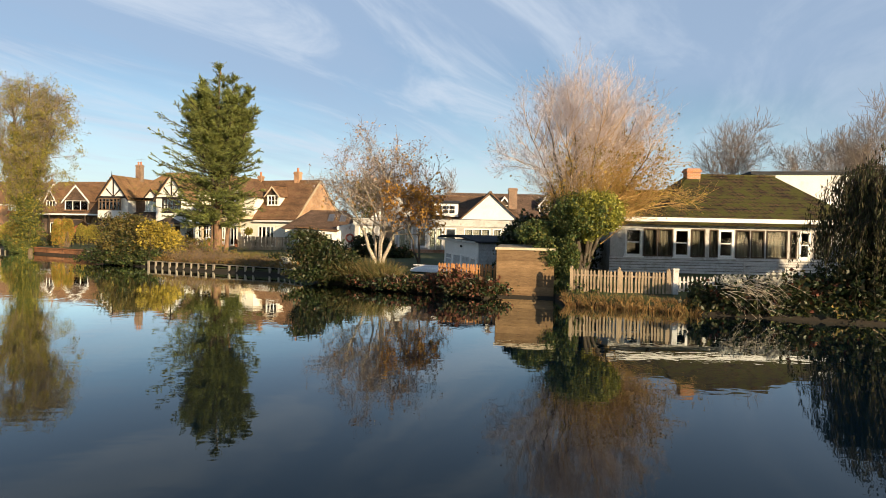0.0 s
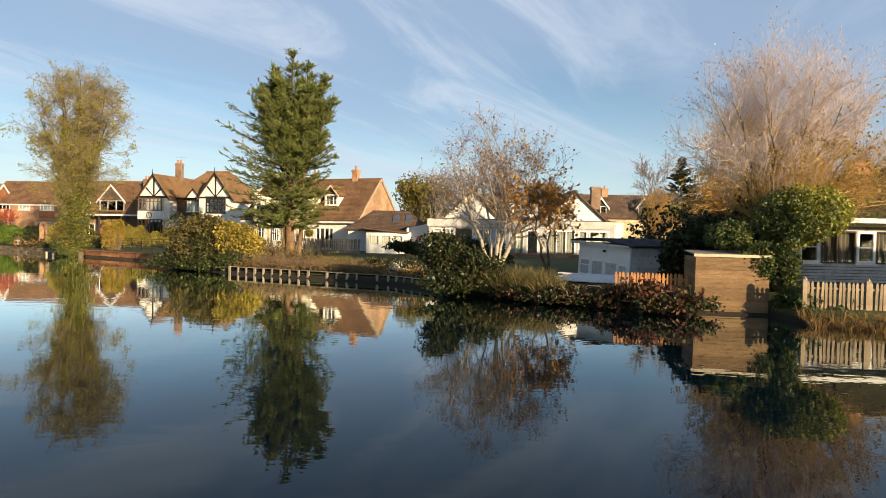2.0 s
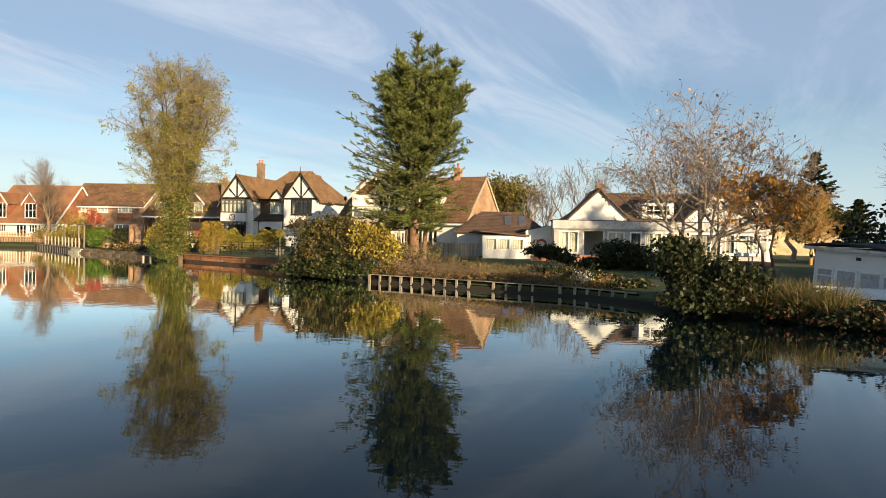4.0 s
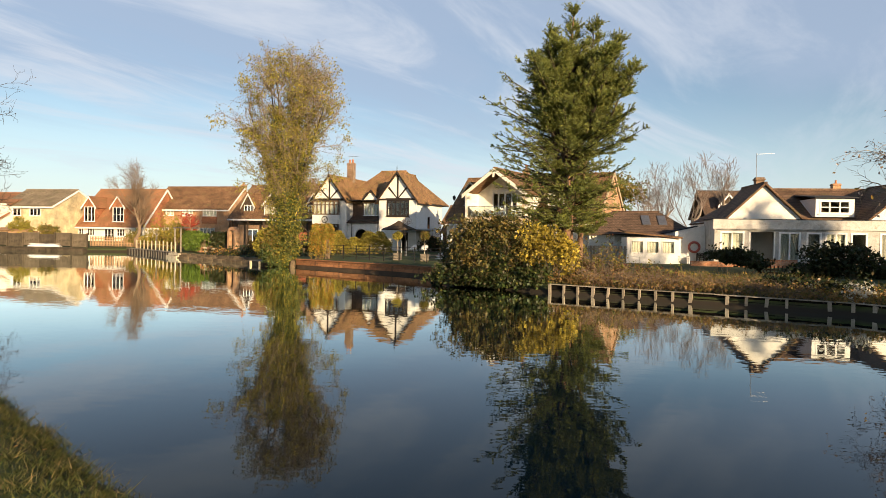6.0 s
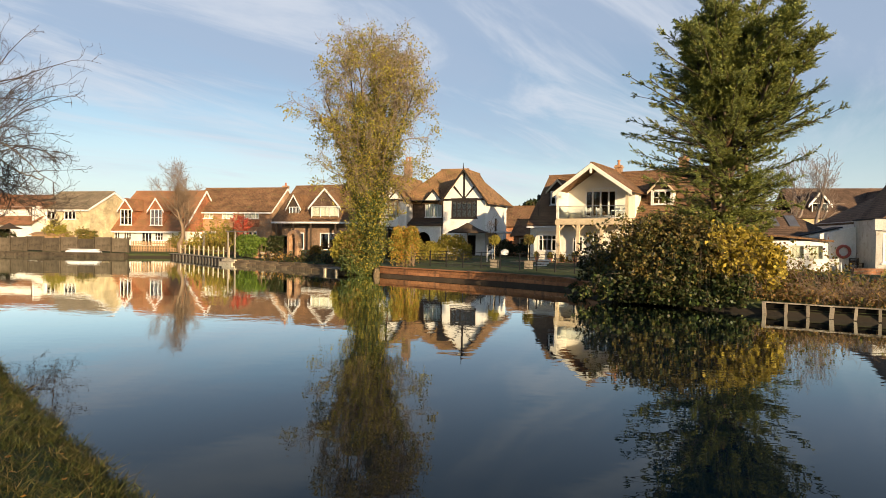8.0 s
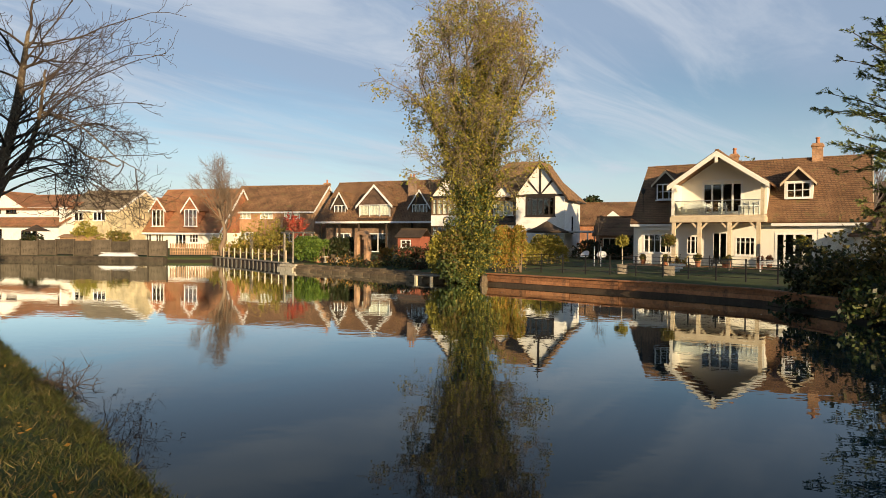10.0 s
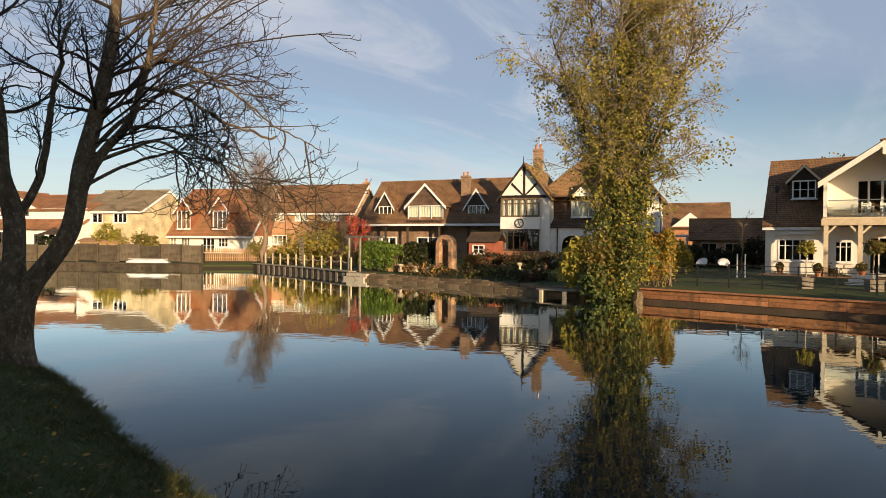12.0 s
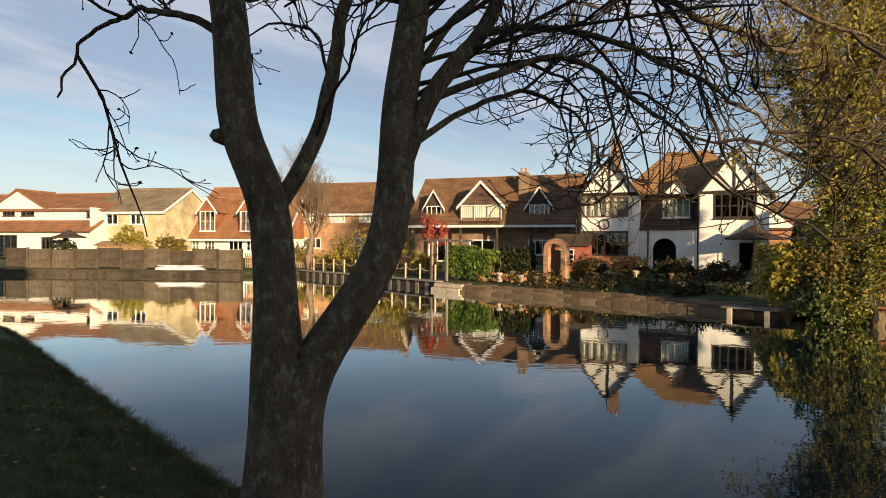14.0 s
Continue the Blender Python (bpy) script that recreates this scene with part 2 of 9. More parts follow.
GREYWOOD = surface("grey_silvered_wood", (0.19, 0.165, 0.13), (0.32, 0.28, 0.22), 0.9, 2.2, 16, 0.4, stain=(0.11, 0.10, 0.07), vary=0.2)
ORANGEWOOD = surface("orange_stained_wood", (0.38, 0.17, 0.06), (0.50, 0.24, 0.09), 0.75, 2.2, 16, 0.3, vary=0.15)
TILE = courses("brown_roof_tiles", (0.205, 0.112, 0.058), (0.265, 0.147, 0.076), (0.055, 0.034, 0.023), 0.20, 0.13, 0.012, moss=(0.15, 0.12, 0.05), moss_at=0.62)
TILE_T = courses("mossy_brown_clay_tiles", (0.29, 0.16, 0.075), (0.36, 0.205, 0.10), (0.08, 0.05, 0.03), 0.20, 0.13, 0.012, moss=(0.20, 0.15, 0.055), moss_at=0.58)
TILE_R = courses("red_clay_tiles", (0.34, 0.15, 0.075), (0.41, 0.19, 0.095), (0.13, 0.065, 0.04), 0.22, 0.16, 0.012, moss=(0.24, 0.14, 0.065), moss_at=0.54)
TILE_G = courses("grey_brown_tiles", (0.24, 0.19, 0.125), (0.30, 0.235, 0.155), (0.11, 0.09, 0.065), 0.25, 0.18, 0.012, moss=(0.13, 0.12, 0.06), moss_at=0.6)
TILE_M = courses("moss_covered_tiles", (0.055, 0.033, 0.018), (0.085, 0.052, 0.026), (0.012, 0.010, 0.007), 0.30, 0.20, 0.03, moss=(0.062, 0.062, 0.013), moss_at=0.50)
TILE_C = courses("brown_cottage_tiles", (0.155, 0.092, 0.058), (0.205, 0.125, 0.078), (0.05, 0.034, 0.024), 0.2, 0.13, 0.012, moss=(0.12, 0.10, 0.045), moss_at=0.6)
TILE_D = courses("dark_brown_tiles", (0.12, 0.078, 0.055), (0.16, 0.103, 0.072), (0.04, 0.03, 0.022), 0.2, 0.13, 0.012)
BRICK = courses("red_brick", (0.40, 0.165, 0.08), (0.47, 0.21, 0.10), (0.42, 0.35, 0.27), 0.225, 0.075, 0.010)
BRICK_B = courses("brown_brick", (0.24, 0.15, 0.095), (0.31, 0.20, 0.13), (0.30, 0.25, 0.19), 0.225, 0.075, 0.010)
BRICK_O = courses("orange_brick", (0.46, 0.24, 0.12), (0.52, 0.29, 0.15), (0.45, 0.37, 0.27), 0.225, 0.075, 0.010)
BRICK_Y = courses("buff_brick", (0.60, 0.49, 0.28), (0.66, 0.55, 0.34), (0.55, 0.48, 0.34), 0.225, 0.075, 0.010)
TILEHUNG = courses("red_tile_hanging", (0.36, 0.14, 0.07), (0.42, 0.18, 0.09), (0.15, 0.07, 0.04), 0.18, 0.11, 0.010)
CONCRETE = surface("weathered_concrete", (0.24, 0.215, 0.17), (0.36, 0.32, 0.25), 0.9, 0.9, 12, 0.4, stain=(0.13, 0.12, 0.09), vary=0.12)
OLDWALL = surface("mossy_stained_concrete", (0.072, 0.058, 0.04), (0.135, 0.108, 0.075), 0.95, 0.9, 12, 0.5, stain=(0.04, 0.033, 0.022), vary=0.35)
OLDSTONE = surface("weathered_brown_stone", (0.12, 0.088, 0.055), (0.22, 0.165, 0.10), 0.95, 1.6, 12, 0.5, stain=(0.06, 0.048, 0.03), vary=0.35)
STONE = surface("pale_stone", (0.42, 0.37, 0.28), (0.56, 0.50, 0.38), 0.9, 2.0, 14, 0.4, stain=(0.25, 0.22, 0.15), vary=0.15)
FELT = surface("black_roofing_felt", (0.025, 0.027, 0.03), (0.05, 0.052, 0.055), 0.9, 1.5, 30, 0.3)
METAL = surface("black_painted_iron", (0.012, 0.012, 0.012), (0.025, 0.024, 0.022), 0.5, 3, 30, 0.1, spec=0.4)
GREYMETAL = surface("grey_metal", (0.30, 0.30, 0.30), (0.42, 0.42, 0.42), 0.4, 3, 30, 0.1, metal=0.8)
REDPAINT = surface("red_painted_wood", (0.28, 0.085, 0.05), (0.36, 0.12, 0.07), 0.6, 2, 20, 0.2)
REDRING = surface("red_lifebuoy_skin", (0.40, 0.10, 0.08), (0.50, 0.15, 0.12), 0.6, 2, 20, 0.1)
TERRACOTTA = surface("terracotta", (0.42, 0.17, 0.08), (0.52, 0.23, 0.12), 0.85, 3, 20, 0.2)
CURTAIN = surface("cream_curtain", (0.70, 0.65, 0.53), (0.80, 0.76, 0.64), 0.9, 2, 12, 0.3, stretch=(8, 8, 0.3))
CURTAIN_G = surface("grey_net_curtain", (0.34, 0.31, 0.27), (0.46, 0.43, 0.38), 0.9, 2, 12, 0.3, stretch=(8, 8, 0.3))
CURTAIN_D = surface("brown_blind", (0.13, 0.105, 0.075), (0.20, 0.165, 0.12), 0.9, 2, 12, 0.3, stretch=(6, 6, 0.3))
# the rooms' dimness is put into this dark surface colour
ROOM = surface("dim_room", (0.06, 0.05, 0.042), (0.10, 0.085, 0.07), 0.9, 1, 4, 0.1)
PANE = glass("window_glass")
BARK = surface("grey_brown_bark", (0.055, 0.043, 0.032), (0.11, 0.088, 0.062), 0.95, 2.2, 22, 1.0, stain=(0.16, 0.15, 0.11), stretch=(1, 1, 0.45), depth=0.03)
BARK_C = surface("red_brown_conifer_bark", (0.20, 0.115, 0.07), (0.30, 0.18, 0.11), 0.95, 2.2, 18, 1.0, stain=(0.12, 0.08, 0.05), stretch=(1, 1, 0.3), depth=0.03)
BARK_N = surface("mottled_ash_bark", (0.085, 0.062, 0.040), (0.21, 0.157, 0.098), 0.95, 5.0, 34, 1.0, stain=(0.30, 0.27, 0.19), stretch=(1, 1, 0.6), depth=0.06)
BARK_B = surface("pale_birch_bark", (0.40, 0.34, 0.25), (0.53, 0.46, 0.36), 0.8, 3, 14, 0.4, stain=(0.18, 0.14, 0.10), stretch=(1, 1, 2.5))
TWIG_G = surface("golden_willow_twigs", (0.44, 0.27, 0.09), (0.56, 0.36, 0.13), 0.8, 1.2, 10, 0.2)
TWIG_P = surface("pinkish_willow_twigs", (0.60, 0.52, 0.51), (0.72, 0.64, 0.64), 0.8, 0.6, 10, 0.2)
TWIG_B = surface("brown_twigs", (0.18, 0.125, 0.085), (0.29, 0.21, 0.14), 0.85, 1.2, 10, 0.2)
TWIG_H = surface("hazy_grey_twigs", (0.25, 0.20, 0.165), (0.35, 0.285, 0.235), 0.85, 1.2, 10, 0.2)
TWIG_O = surface("grey_brown_twigs", (0.21, 0.16, 0.11), (0.31, 0.245, 0.17), 0.85, 1.2, 10, 0.2)
TWIG_D = surface("dark_twigs", (0.045, 0.034, 0.026), (0.085, 0.064, 0.046), 0.9, 1.2, 10, 0.2)
LEAF_CEDAR = foliage("blue_green_needles", [(0.18, 0.23, 0.07), (0.25, 0.285, 0.07), (0.36, 0.36, 0.08), (0.15, 0.21, 0.105), (0.28, 0.30, 0.075)], 0.25)
LEAF_GOLD = foliage("golden_willow_leaves", [(0.40, 0.27, 0.06), (0.32, 0.22, 0.05), (0.46, 0.33, 0.08), (0.22, 0.19, 0.05)], 0.3)
LEAF_IVY = foliage("dark_ivy_leaves", [(0.05, 0.085, 0.024), (0.075, 0.11, 0.03), (0.115, 0.125, 0.03), (0.055, 0.09, 0.04), (0.16, 0.155, 0.04)], 0.2, 0.5)
LEAF_LIME = foliage("lime_leaves_and_sunlit_ivy", [(0.23, 0.24, 0.04), (0.36, 0.35, 0.06), (0.48, 0.45, 0.09), (0.14, 0.16, 0.035)], 0.35, 0.5)
LEAF_OLIVE = foliage("olive_leaves", [(0.25, 0.235, 0.045), (0.33, 0.29, 0.05), (0.39, 0.32, 0.06), (0.21, 0.21, 0.045), (0.43, 0.34, 0.06)], 0.30)
LEAF_YELLOW = foliage("yellow_leaves", [(0.52, 0.41, 0.06), (0.60, 0.45, 0.08), (0.42, 0.34, 0.06), (0.34, 0.28, 0.06)], 0.4)
LEAF_MIX = foliage("turning_hedge_leaves", [(0.14, 0.15, 0.03), (0.28, 0.23, 0.05), (0.08, 0.11, 0.03), (0.36, 0.26, 0.06), (0.20, 0.13, 0.05)], 0.3)
LEAF_BRONZE = foliage("bronzed_olive_leaves", [(0.10, 0.09, 0.027), (0.165, 0.132, 0.036), (0.055, 0.068, 0.021), (0.22, 0.165, 0.043), (0.13, 0.085, 0.03)], 0.2, 0.5)
LEAF_ORANGE = foliage("orange_leaves", [(0.55, 0.29, 0.06), (0.48, 0.23, 0.05), (0.62, 0.37, 0.08), (0.36, 0.20, 0.06)], 0.4)
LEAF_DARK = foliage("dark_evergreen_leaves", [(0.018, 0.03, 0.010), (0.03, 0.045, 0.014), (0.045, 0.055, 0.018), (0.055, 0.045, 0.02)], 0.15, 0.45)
LEAF_GREEN = foliage("laurel_leaves", [(0.08, 0.14, 0.025), (0.13, 0.20, 0.03), (0.19, 0.25, 0.045), (0.10, 0.16, 0.03)], 0.3, 0.45)
LEAF_RED = foliage("red_brown_leaves", [(0.13, 0.05, 0.03), (0.10, 0.04, 0.025), (0.09, 0.06, 0.03), (0.17, 0.065, 0.04)], 0.3)
LEAF_SCARLET = foliage("scarlet_leaves", [(0.42, 0.05, 0.03), (0.50, 0.09, 0.05), (0.34, 0.05, 0.04)], 0.35)
LEAF_WHITE = foliage("pale_seed_heads", [(0.52, 0.50, 0.42), (0.40, 0.38, 0.30), (0.62, 0.60, 0.52)], 0.3)
LEAF_PINK = foliage("last_pinkish_leaves", [(0.48, 0.36, 0.29), (0.58, 0.46, 0.39), (0.40, 0.28, 0.20), (0.64, 0.54, 0.48)], 0.4)
LEAF_WEEP = foliage("dull_willow_leaves", [(0.035, 0.045, 0.014), (0.055, 0.06, 0.02), (0.09, 0.07, 0.025), (0.04, 0.04, 0.02)], 0.2)

# ---- building blocks ----


class Geo:
    """Collects the faces of one mesh."""

    def __init__(self):
        self.v, self.f = [], []

    def add(self, vs, fs):
        o = len(self.v)
        self.v.extend([tuple(p) for p in vs])
        self.f.extend([tuple(i + o for i in f) for f in fs])
        return self

    def box(self, x0, x1, y0, y1, z0, z1):
        return self.add([(x0, y0, z0), (x1, y0, z0), (x1, y1, z0), (x0, y1, z0), (x0, y0, z1), (x1, y0, z1), (x1, y1, z1), (x0, y1, z1)],
                        [(0, 3, 2, 1), (4, 5, 6, 7), (0, 1, 5, 4), (1, 2, 6, 5), (2, 3, 7, 6), (3, 0, 4, 7)])

    def prism(self, pts, way):
        """A flat outline pushed along a vector."""
        n, w = len(pts), Vector(way)
        a = [Vector(p) for p in pts]
        return self.add(a + [p + w for p in a], [tuple(range(n))[::-1], tuple(range(n, 2 * n))] + [(i, (i + 1) % n, n + (i + 1) % n, n + i) for i in range(n)])

    def slab(self, pts, th):
        a = [Vector(p) for p in pts]
        n = (a[1] - a[0]).cross(a[2] - a[0]).normalized()
        return self.prism(a, n * th)

    def beam(self, p, q, w, h=None, k=4):
        """A square bar from p to q."""
        p, q, h = Vector(p), Vector(q), h or w
        d = (q - p).normalized()
        s = d.cross(Vector((0, 0, 1)))
        s = s.normalized() if s.length > 1e-4 else Vector((1, 0, 0))
        u = s.cross(d)
        o = [(-s * w - u * h) / 2, (s * w - u * h) / 2, (s * w + u * h) / 2, (-s * w + u * h) / 2]
        return self.add([p + e for e in o] + [q + e for e in o], [(0, 1, 2, 3)[::-1], (4, 5, 6, 7), (0, 1, 5, 4), (1, 2, 6, 5), (2, 3, 7, 6), (3, 0, 4, 7)])

    def tube(self, pts, radii, k=8):
        pts = [Vector(p) for p in pts]
        vs, fs, side = [], [], Vector((1, 0, 0))
        for i, p in enumerate(pts):
            d = (pts[min(i + 1, len(pts) - 1)] - pts[max(i - 1, 0)]).normalized()
            s = d.cross(Vector((0.31, 0.17, 0.93)))
            s = s.normalized() if s.length > 1e-3 else side
            u = s.cross(d)
            side = s
            r = radii[i] if hasattr(radii, "__len__") else radii
            vs += [p + (s * math.cos(a) + u * math.sin(a)) * r for a in (2 * math.pi * j / k for j in range(k))]
        for i in range(len(pts) - 1):
            fs += [(i * k + j, i * k + (j + 1) % k, (i + 1) * k + (j + 1) % k, (i + 1) * k + j) for j in range(k)]
        fs += [tuple(range(k))[::-1], tuple(range((len(pts) - 1) * k, len(pts) * k))]
        return self.add(vs, fs)

    def lathe(self, profile, centre=(0, 0, 0), k=14):
        """Rings of (radius, height) round an upright axis."""
        c = Vector(centre)
        n = len(profile)
        vs = [c + Vector((r * math.cos(2 * math.pi * j / k), r * math.sin(2 * math.pi * j / k), z)) for r, z in profile for j in range(k)]
        fs = [(i * k + j, i * k + (j + 1) % k, (i + 1) * k + (j + 1) % k, (i + 1) * k + j) for i in range(n - 1) for j in range(k)]
        fs += [tuple(range(k))[::-1], tuple(range((n - 1) * k, n * k))]
        return self.add(vs, fs)

    def wall(self, u0, u1, z0, z1, at, th, holes=(), side=False):
        """A wall with openings (u0, u1, z0, z1). Its face lies at y = at and looks to -y; with side, at x = at and looks to +x."""
        us = sorted({u0, u1, *[h for o in holes for h in o[:2] if u0 < h < u1]})
        zs = sorted({z0, z1, *[h for o in holes for h in o[2:] if z0 < h < z1]})
        nu, nz = len(us), len(zs)
        full = {(i, j) for i in range(nu - 1) for j in range(nz - 1)
                if not any(o[0] < (us[i] + us[i + 1]) / 2 < o[1] and o[2] < (zs[j] + zs[j + 1]) / 2 < o[3] for o in holes)}
        spot = {}
        vs, fs = [], []

        def at_corner(i, j, k):
            if (i, j, k) not in spot:
                spot[i, j, k] = len(vs)
                vs.append((at - th * k, us[i], zs[j]) if side else (us[i], at + th * k, zs[j]))
            return spot[i, j, k]

        for i, j in full:
            c = [(i, j), (i + 1, j), (i + 1, j + 1), (i, j + 1)]
            fs.append([at_corner(*p, 0) for p in c])
            fs.append([at_corner(*p, 1) for p in c[::-1]])
            for (di, dj), (p, q) in (((0, -1), (0, 1)), ((1, 0), (1, 2)), ((0, 1), (2, 3)), ((-1, 0), (3, 0))):
                if (i + di, j + dj) not in full:
                    fs.append([at_corner(*c[q], 0), at_corner(*c[p], 0), at_corner(*c[p], 1), at_corner(*c[q], 1)])
        return self.add(vs, fs)


BASE = {}


def thing(name, x, y, z, rz=0, label="", category="", group="", kind=""):
    """An empty at a thing's base. Its parts are given at heights above the water."""
    ob = new(name)
    ob.empty_display_size = 0.2
    ob.matrix_world = pose(x, y, z, 0, 0, rz)
    BASE[ob.name] = z
    return tagged(ob, label, category, group, kind)


def mesh_of(name, g, material, dz=0.0):
    me = bpy.data.meshes.new(name)
    if isinstance(g, Geo):
        me.from_pydata([(x, y, z - dz) for x, y, z in g.v], [], g.f)
    else:
        v, f = g
        v = np.asarray(v, dtype=np.float32).reshape(-1, 3) - np.array([0, 0, dz], dtype=np.float32)
        f = np.asarray(f, dtype=np.int32)
        me.vertices.add(len(v))
        me.vertices.foreach_set("co", v.ravel())
        me.loops.add(f.size)
        me.loops.foreach_set("vertex_index", f.ravel())
        me.polygons.add(len(f))
        me.polygons.foreach_set("loop_start", np.arange(len(f), dtype=np.int32) * f.shape[1])
        me.update(calc_edges=True)
    me.materials.append(material)
    me.update()
    return me


def part(name, g, material, parent, label="", smooth=False, kind=""):
    dz = BASE.get(parent.name, 0.0)
    me = mesh_of(name, g, material, dz)
    if smooth:
        me.polygons.foreach_set("use_smooth", [True] * len(me.polygons))
    ob = new(name, me)
    ob.parent = parent
    BASE[ob.name] = dz
    return tagged(ob, label, kind=kind)


def solo(name, g, material, label="", category="", group="", kind="", smooth=False):
    """A thing of one mesh, given in the world's own metres."""
    me = mesh_of(name, g, material)
    if smooth:
        me.polygons.foreach_set("use_smooth", [True] * len(me.polygons))
    return tagged(new(name, me), label, category, group, kind)


def window(P, u0, u1, z0, z1, at, cols=2, rows=1, frame_mat=None, side=False, sill=True, curtain=None, bar=0.06, name="window", rail=None):
    """A window in an opening: frame with bars, panes, a sill, and at times a curtain behind."""
    g = Geo()

    def put(gg, a, b, d0, d1, c, d):
        if side:
            gg.box(at - d1, at - d0, a, b, c, d)
        else:
            gg.box(a, b, at + d0, at + d1, c, d)

    fw = bar * 1.25
    loops = []
    for d in (-0.025, 0.09):
        for k in (0.0, fw):
            q = [(u0 + k, z0 + k), (u1 - k, z0 + k), (u1 - k, z1 - k), (u0 + k, z1 - k)]
            loops.append([(at - d, u, z) if side else (u, at + d, z) for u, z in q])
    fs = []
    for i in range(4):
        j = (i + 1) % 4
        fs += [(i, j, 4 + j, 4 + i), (8 + j, 8 + i, 12 + i, 12 + j), (4 + i, 4 + j, 12 + j, 12 + i), (j, i, 8 + i, 8 + j)]
    g.add([p for q in loops for p in q], fs)
    w = part(name, g, frame_mat or PAINT, P)
    for i in range(1, cols):
        u = u0 + (u1 - u0) * i / cols
        g = Geo()
        put(g, u - bar / 2, u + bar / 2, -0.015, 0.08, z0 + fw, z1 - fw)
        part("mullion", g, frame_mat or PAINT, w)
    hs = [z0 + (z1 - z0) * i / rows for i in range(1, rows)] + ([rail] if rail else [])
    for h in hs:
        for i in range(cols):
            a = u0 + (u1 - u0) * i / cols + (fw if i == 0 else bar / 2)
            b = u0 + (u1 - u0) * (i + 1) / cols - (fw if i == cols - 1 else bar / 2)
            g = Geo()
            put(g, a, b, -0.01, 0.075, h - bar * 0.35, h + bar * 0.35)
            part("glazing_bar", g, frame_mat or PAINT, w)
    for i in range(cols):
        p = Geo()
        a, b = u0 + (u1 - u0) * i / cols, u0 + (u1 - u0) * (i + 1) / cols
        put(p, a + bar * 0.4, b - bar * 0.4, 0.03, 0.042, z0 + fw * 0.8, z1 - fw * 0.8)
        o = part("pane", p, PANE, w)
        o.visible_shadow = False
    if sill:
        s = Geo()
        put(s, u0 - 0.08, u1 + 0.08, -0.10, 0.06, z0 - 0.07, z0 - 0.004)
        part("sill", s, frame_mat or PAINT, w)
    if curtain:
        c = Geo()
        n = max(4, int((u1 - u0) / 0.09))
        cv = []
        for i in range(n + 1):
            u = u0 + (u1 - u0) * i / n
            for k, z in ((0.0, z0), (0.0, z1), (0.015, z1), (0.015, z0)):
                d = 0.16 + 0.04 * (i % 2) + k
                cv.append((at - d, u, z) if side else (u, at + d, z))
        c.add(cv, [(4 * i + k, 4 * i + (k + 1) % 4, 4 * i + 4 + (k + 1) % 4, 4 * i + 4 + k) for i in range(n) for k in range(4)])
        part("curtain", c, curtain, w)
    return w


def tubes(P, R, k):
    """Many bent, tapered rods at once: P (m, n, 3), R (m, n)."""
    P, R = np.asarray(P, float), np.asarray(R, float)
    m, n = P.shape[:2]
    d = np.empty_like(P)
    d[:, 1:-1] = P[:, 2:] - P[:, :-2]
    d[:, 0], d[:, -1] = P[:, 1] - P[:, 0], P[:, -1] - P[:, -2]
    d /= np.linalg.norm(d, axis=2, keepdims=True) + 1e-9
    s = np.cross(d, np.array([0.62, -0.77, 0.15]))
    s /= np.linalg.norm(s, axis=2, keepdims=True) + 1e-9
    u = np.cross(s, d)
    a = 2 * np.pi * np.arange(k) / k
    V = P[:, :, None] + R[:, :, None, None] * (s[:, :, None] * np.cos(a)[:, None] + u[:, :, None] * np.sin(a)[:, None])
    i = np.arange(m * n).reshape(m, n)[:, :-1, None] * k
    j = np.arange(k)
    j2 = (j + 1) % k
    F = np.stack([i + j, i + j2, i + k + j2, i + k + j], -1).reshape(-1, 4)
    return V.reshape(-1, 3), F


def join(*gs):
    V, F, o = [], [], 0
    for v, f in gs:
        V.append(v)
        F.append(f + o)
        o += len(v)
    return np.concatenate(V), np.concatenate(F)


def leaves(C, size, rng, flat=0.0, long=1.6, hang=0.0):
    """A small pointed leaf at every place of C, turned at random."""
    C = np.asarray(C, float)
    n = len(C)
    a = rng.normal(size=(n, 3))
    a /= np.linalg.norm(a, axis=1, keepdims=True)
    if hang:
        a = unit(a * (1 - hang) + np.array([0, 0, -hang]))
    b = rng.normal(size=(n, 3))
    if flat:
        a[:, 2] *= 1 - flat
        b[:, 2] *= 1 - flat
    b -= a * (a * b).sum(1, keepdims=True)
    b /= np.linalg.norm(b, axis=1, keepdims=True) + 1e-9
    s = (size * rng.uniform(0.6, 1.4, n))[:, None]
    V = np.stack([C - a * s * long / 2, C + b * s / 2, C + a * s * long / 2, C - b * s / 2], 1)
    return V.reshape(-1, 3), np.arange(4 * n).reshape(-1, 4)


def unit(v):
    return v / (np.linalg.norm(v, axis=-1, keepdims=True) + 1e-9)


def shoots(rng, base, dirs, length, r0, n=5, wiggle=0.25, lift=0.0, droop=0.0, r1=0.4):
    """Bent rods that start at base and run along dirs. Returns places (m, n, 3) and radii."""
    m = len(base)
    length = np.broadcast_to(length, m)
    r0 = np.broadcast_to(r0, m)
    P = np.empty((m, n, 3))
    P[:, 0] = base
    d = unit(np.asarray(dirs, float))
    for i in range(1, n):
        d = unit(d + rng.normal(size=(m, 3)) * wiggle + np.array([0, 0, lift - droop * i / n]))
        P[:, i] = P[:, i - 1] + d * (length / (n - 1))[:, None]
    R = r0[:, None] * np.linspace(1, r1, n)[None]
    return P, R


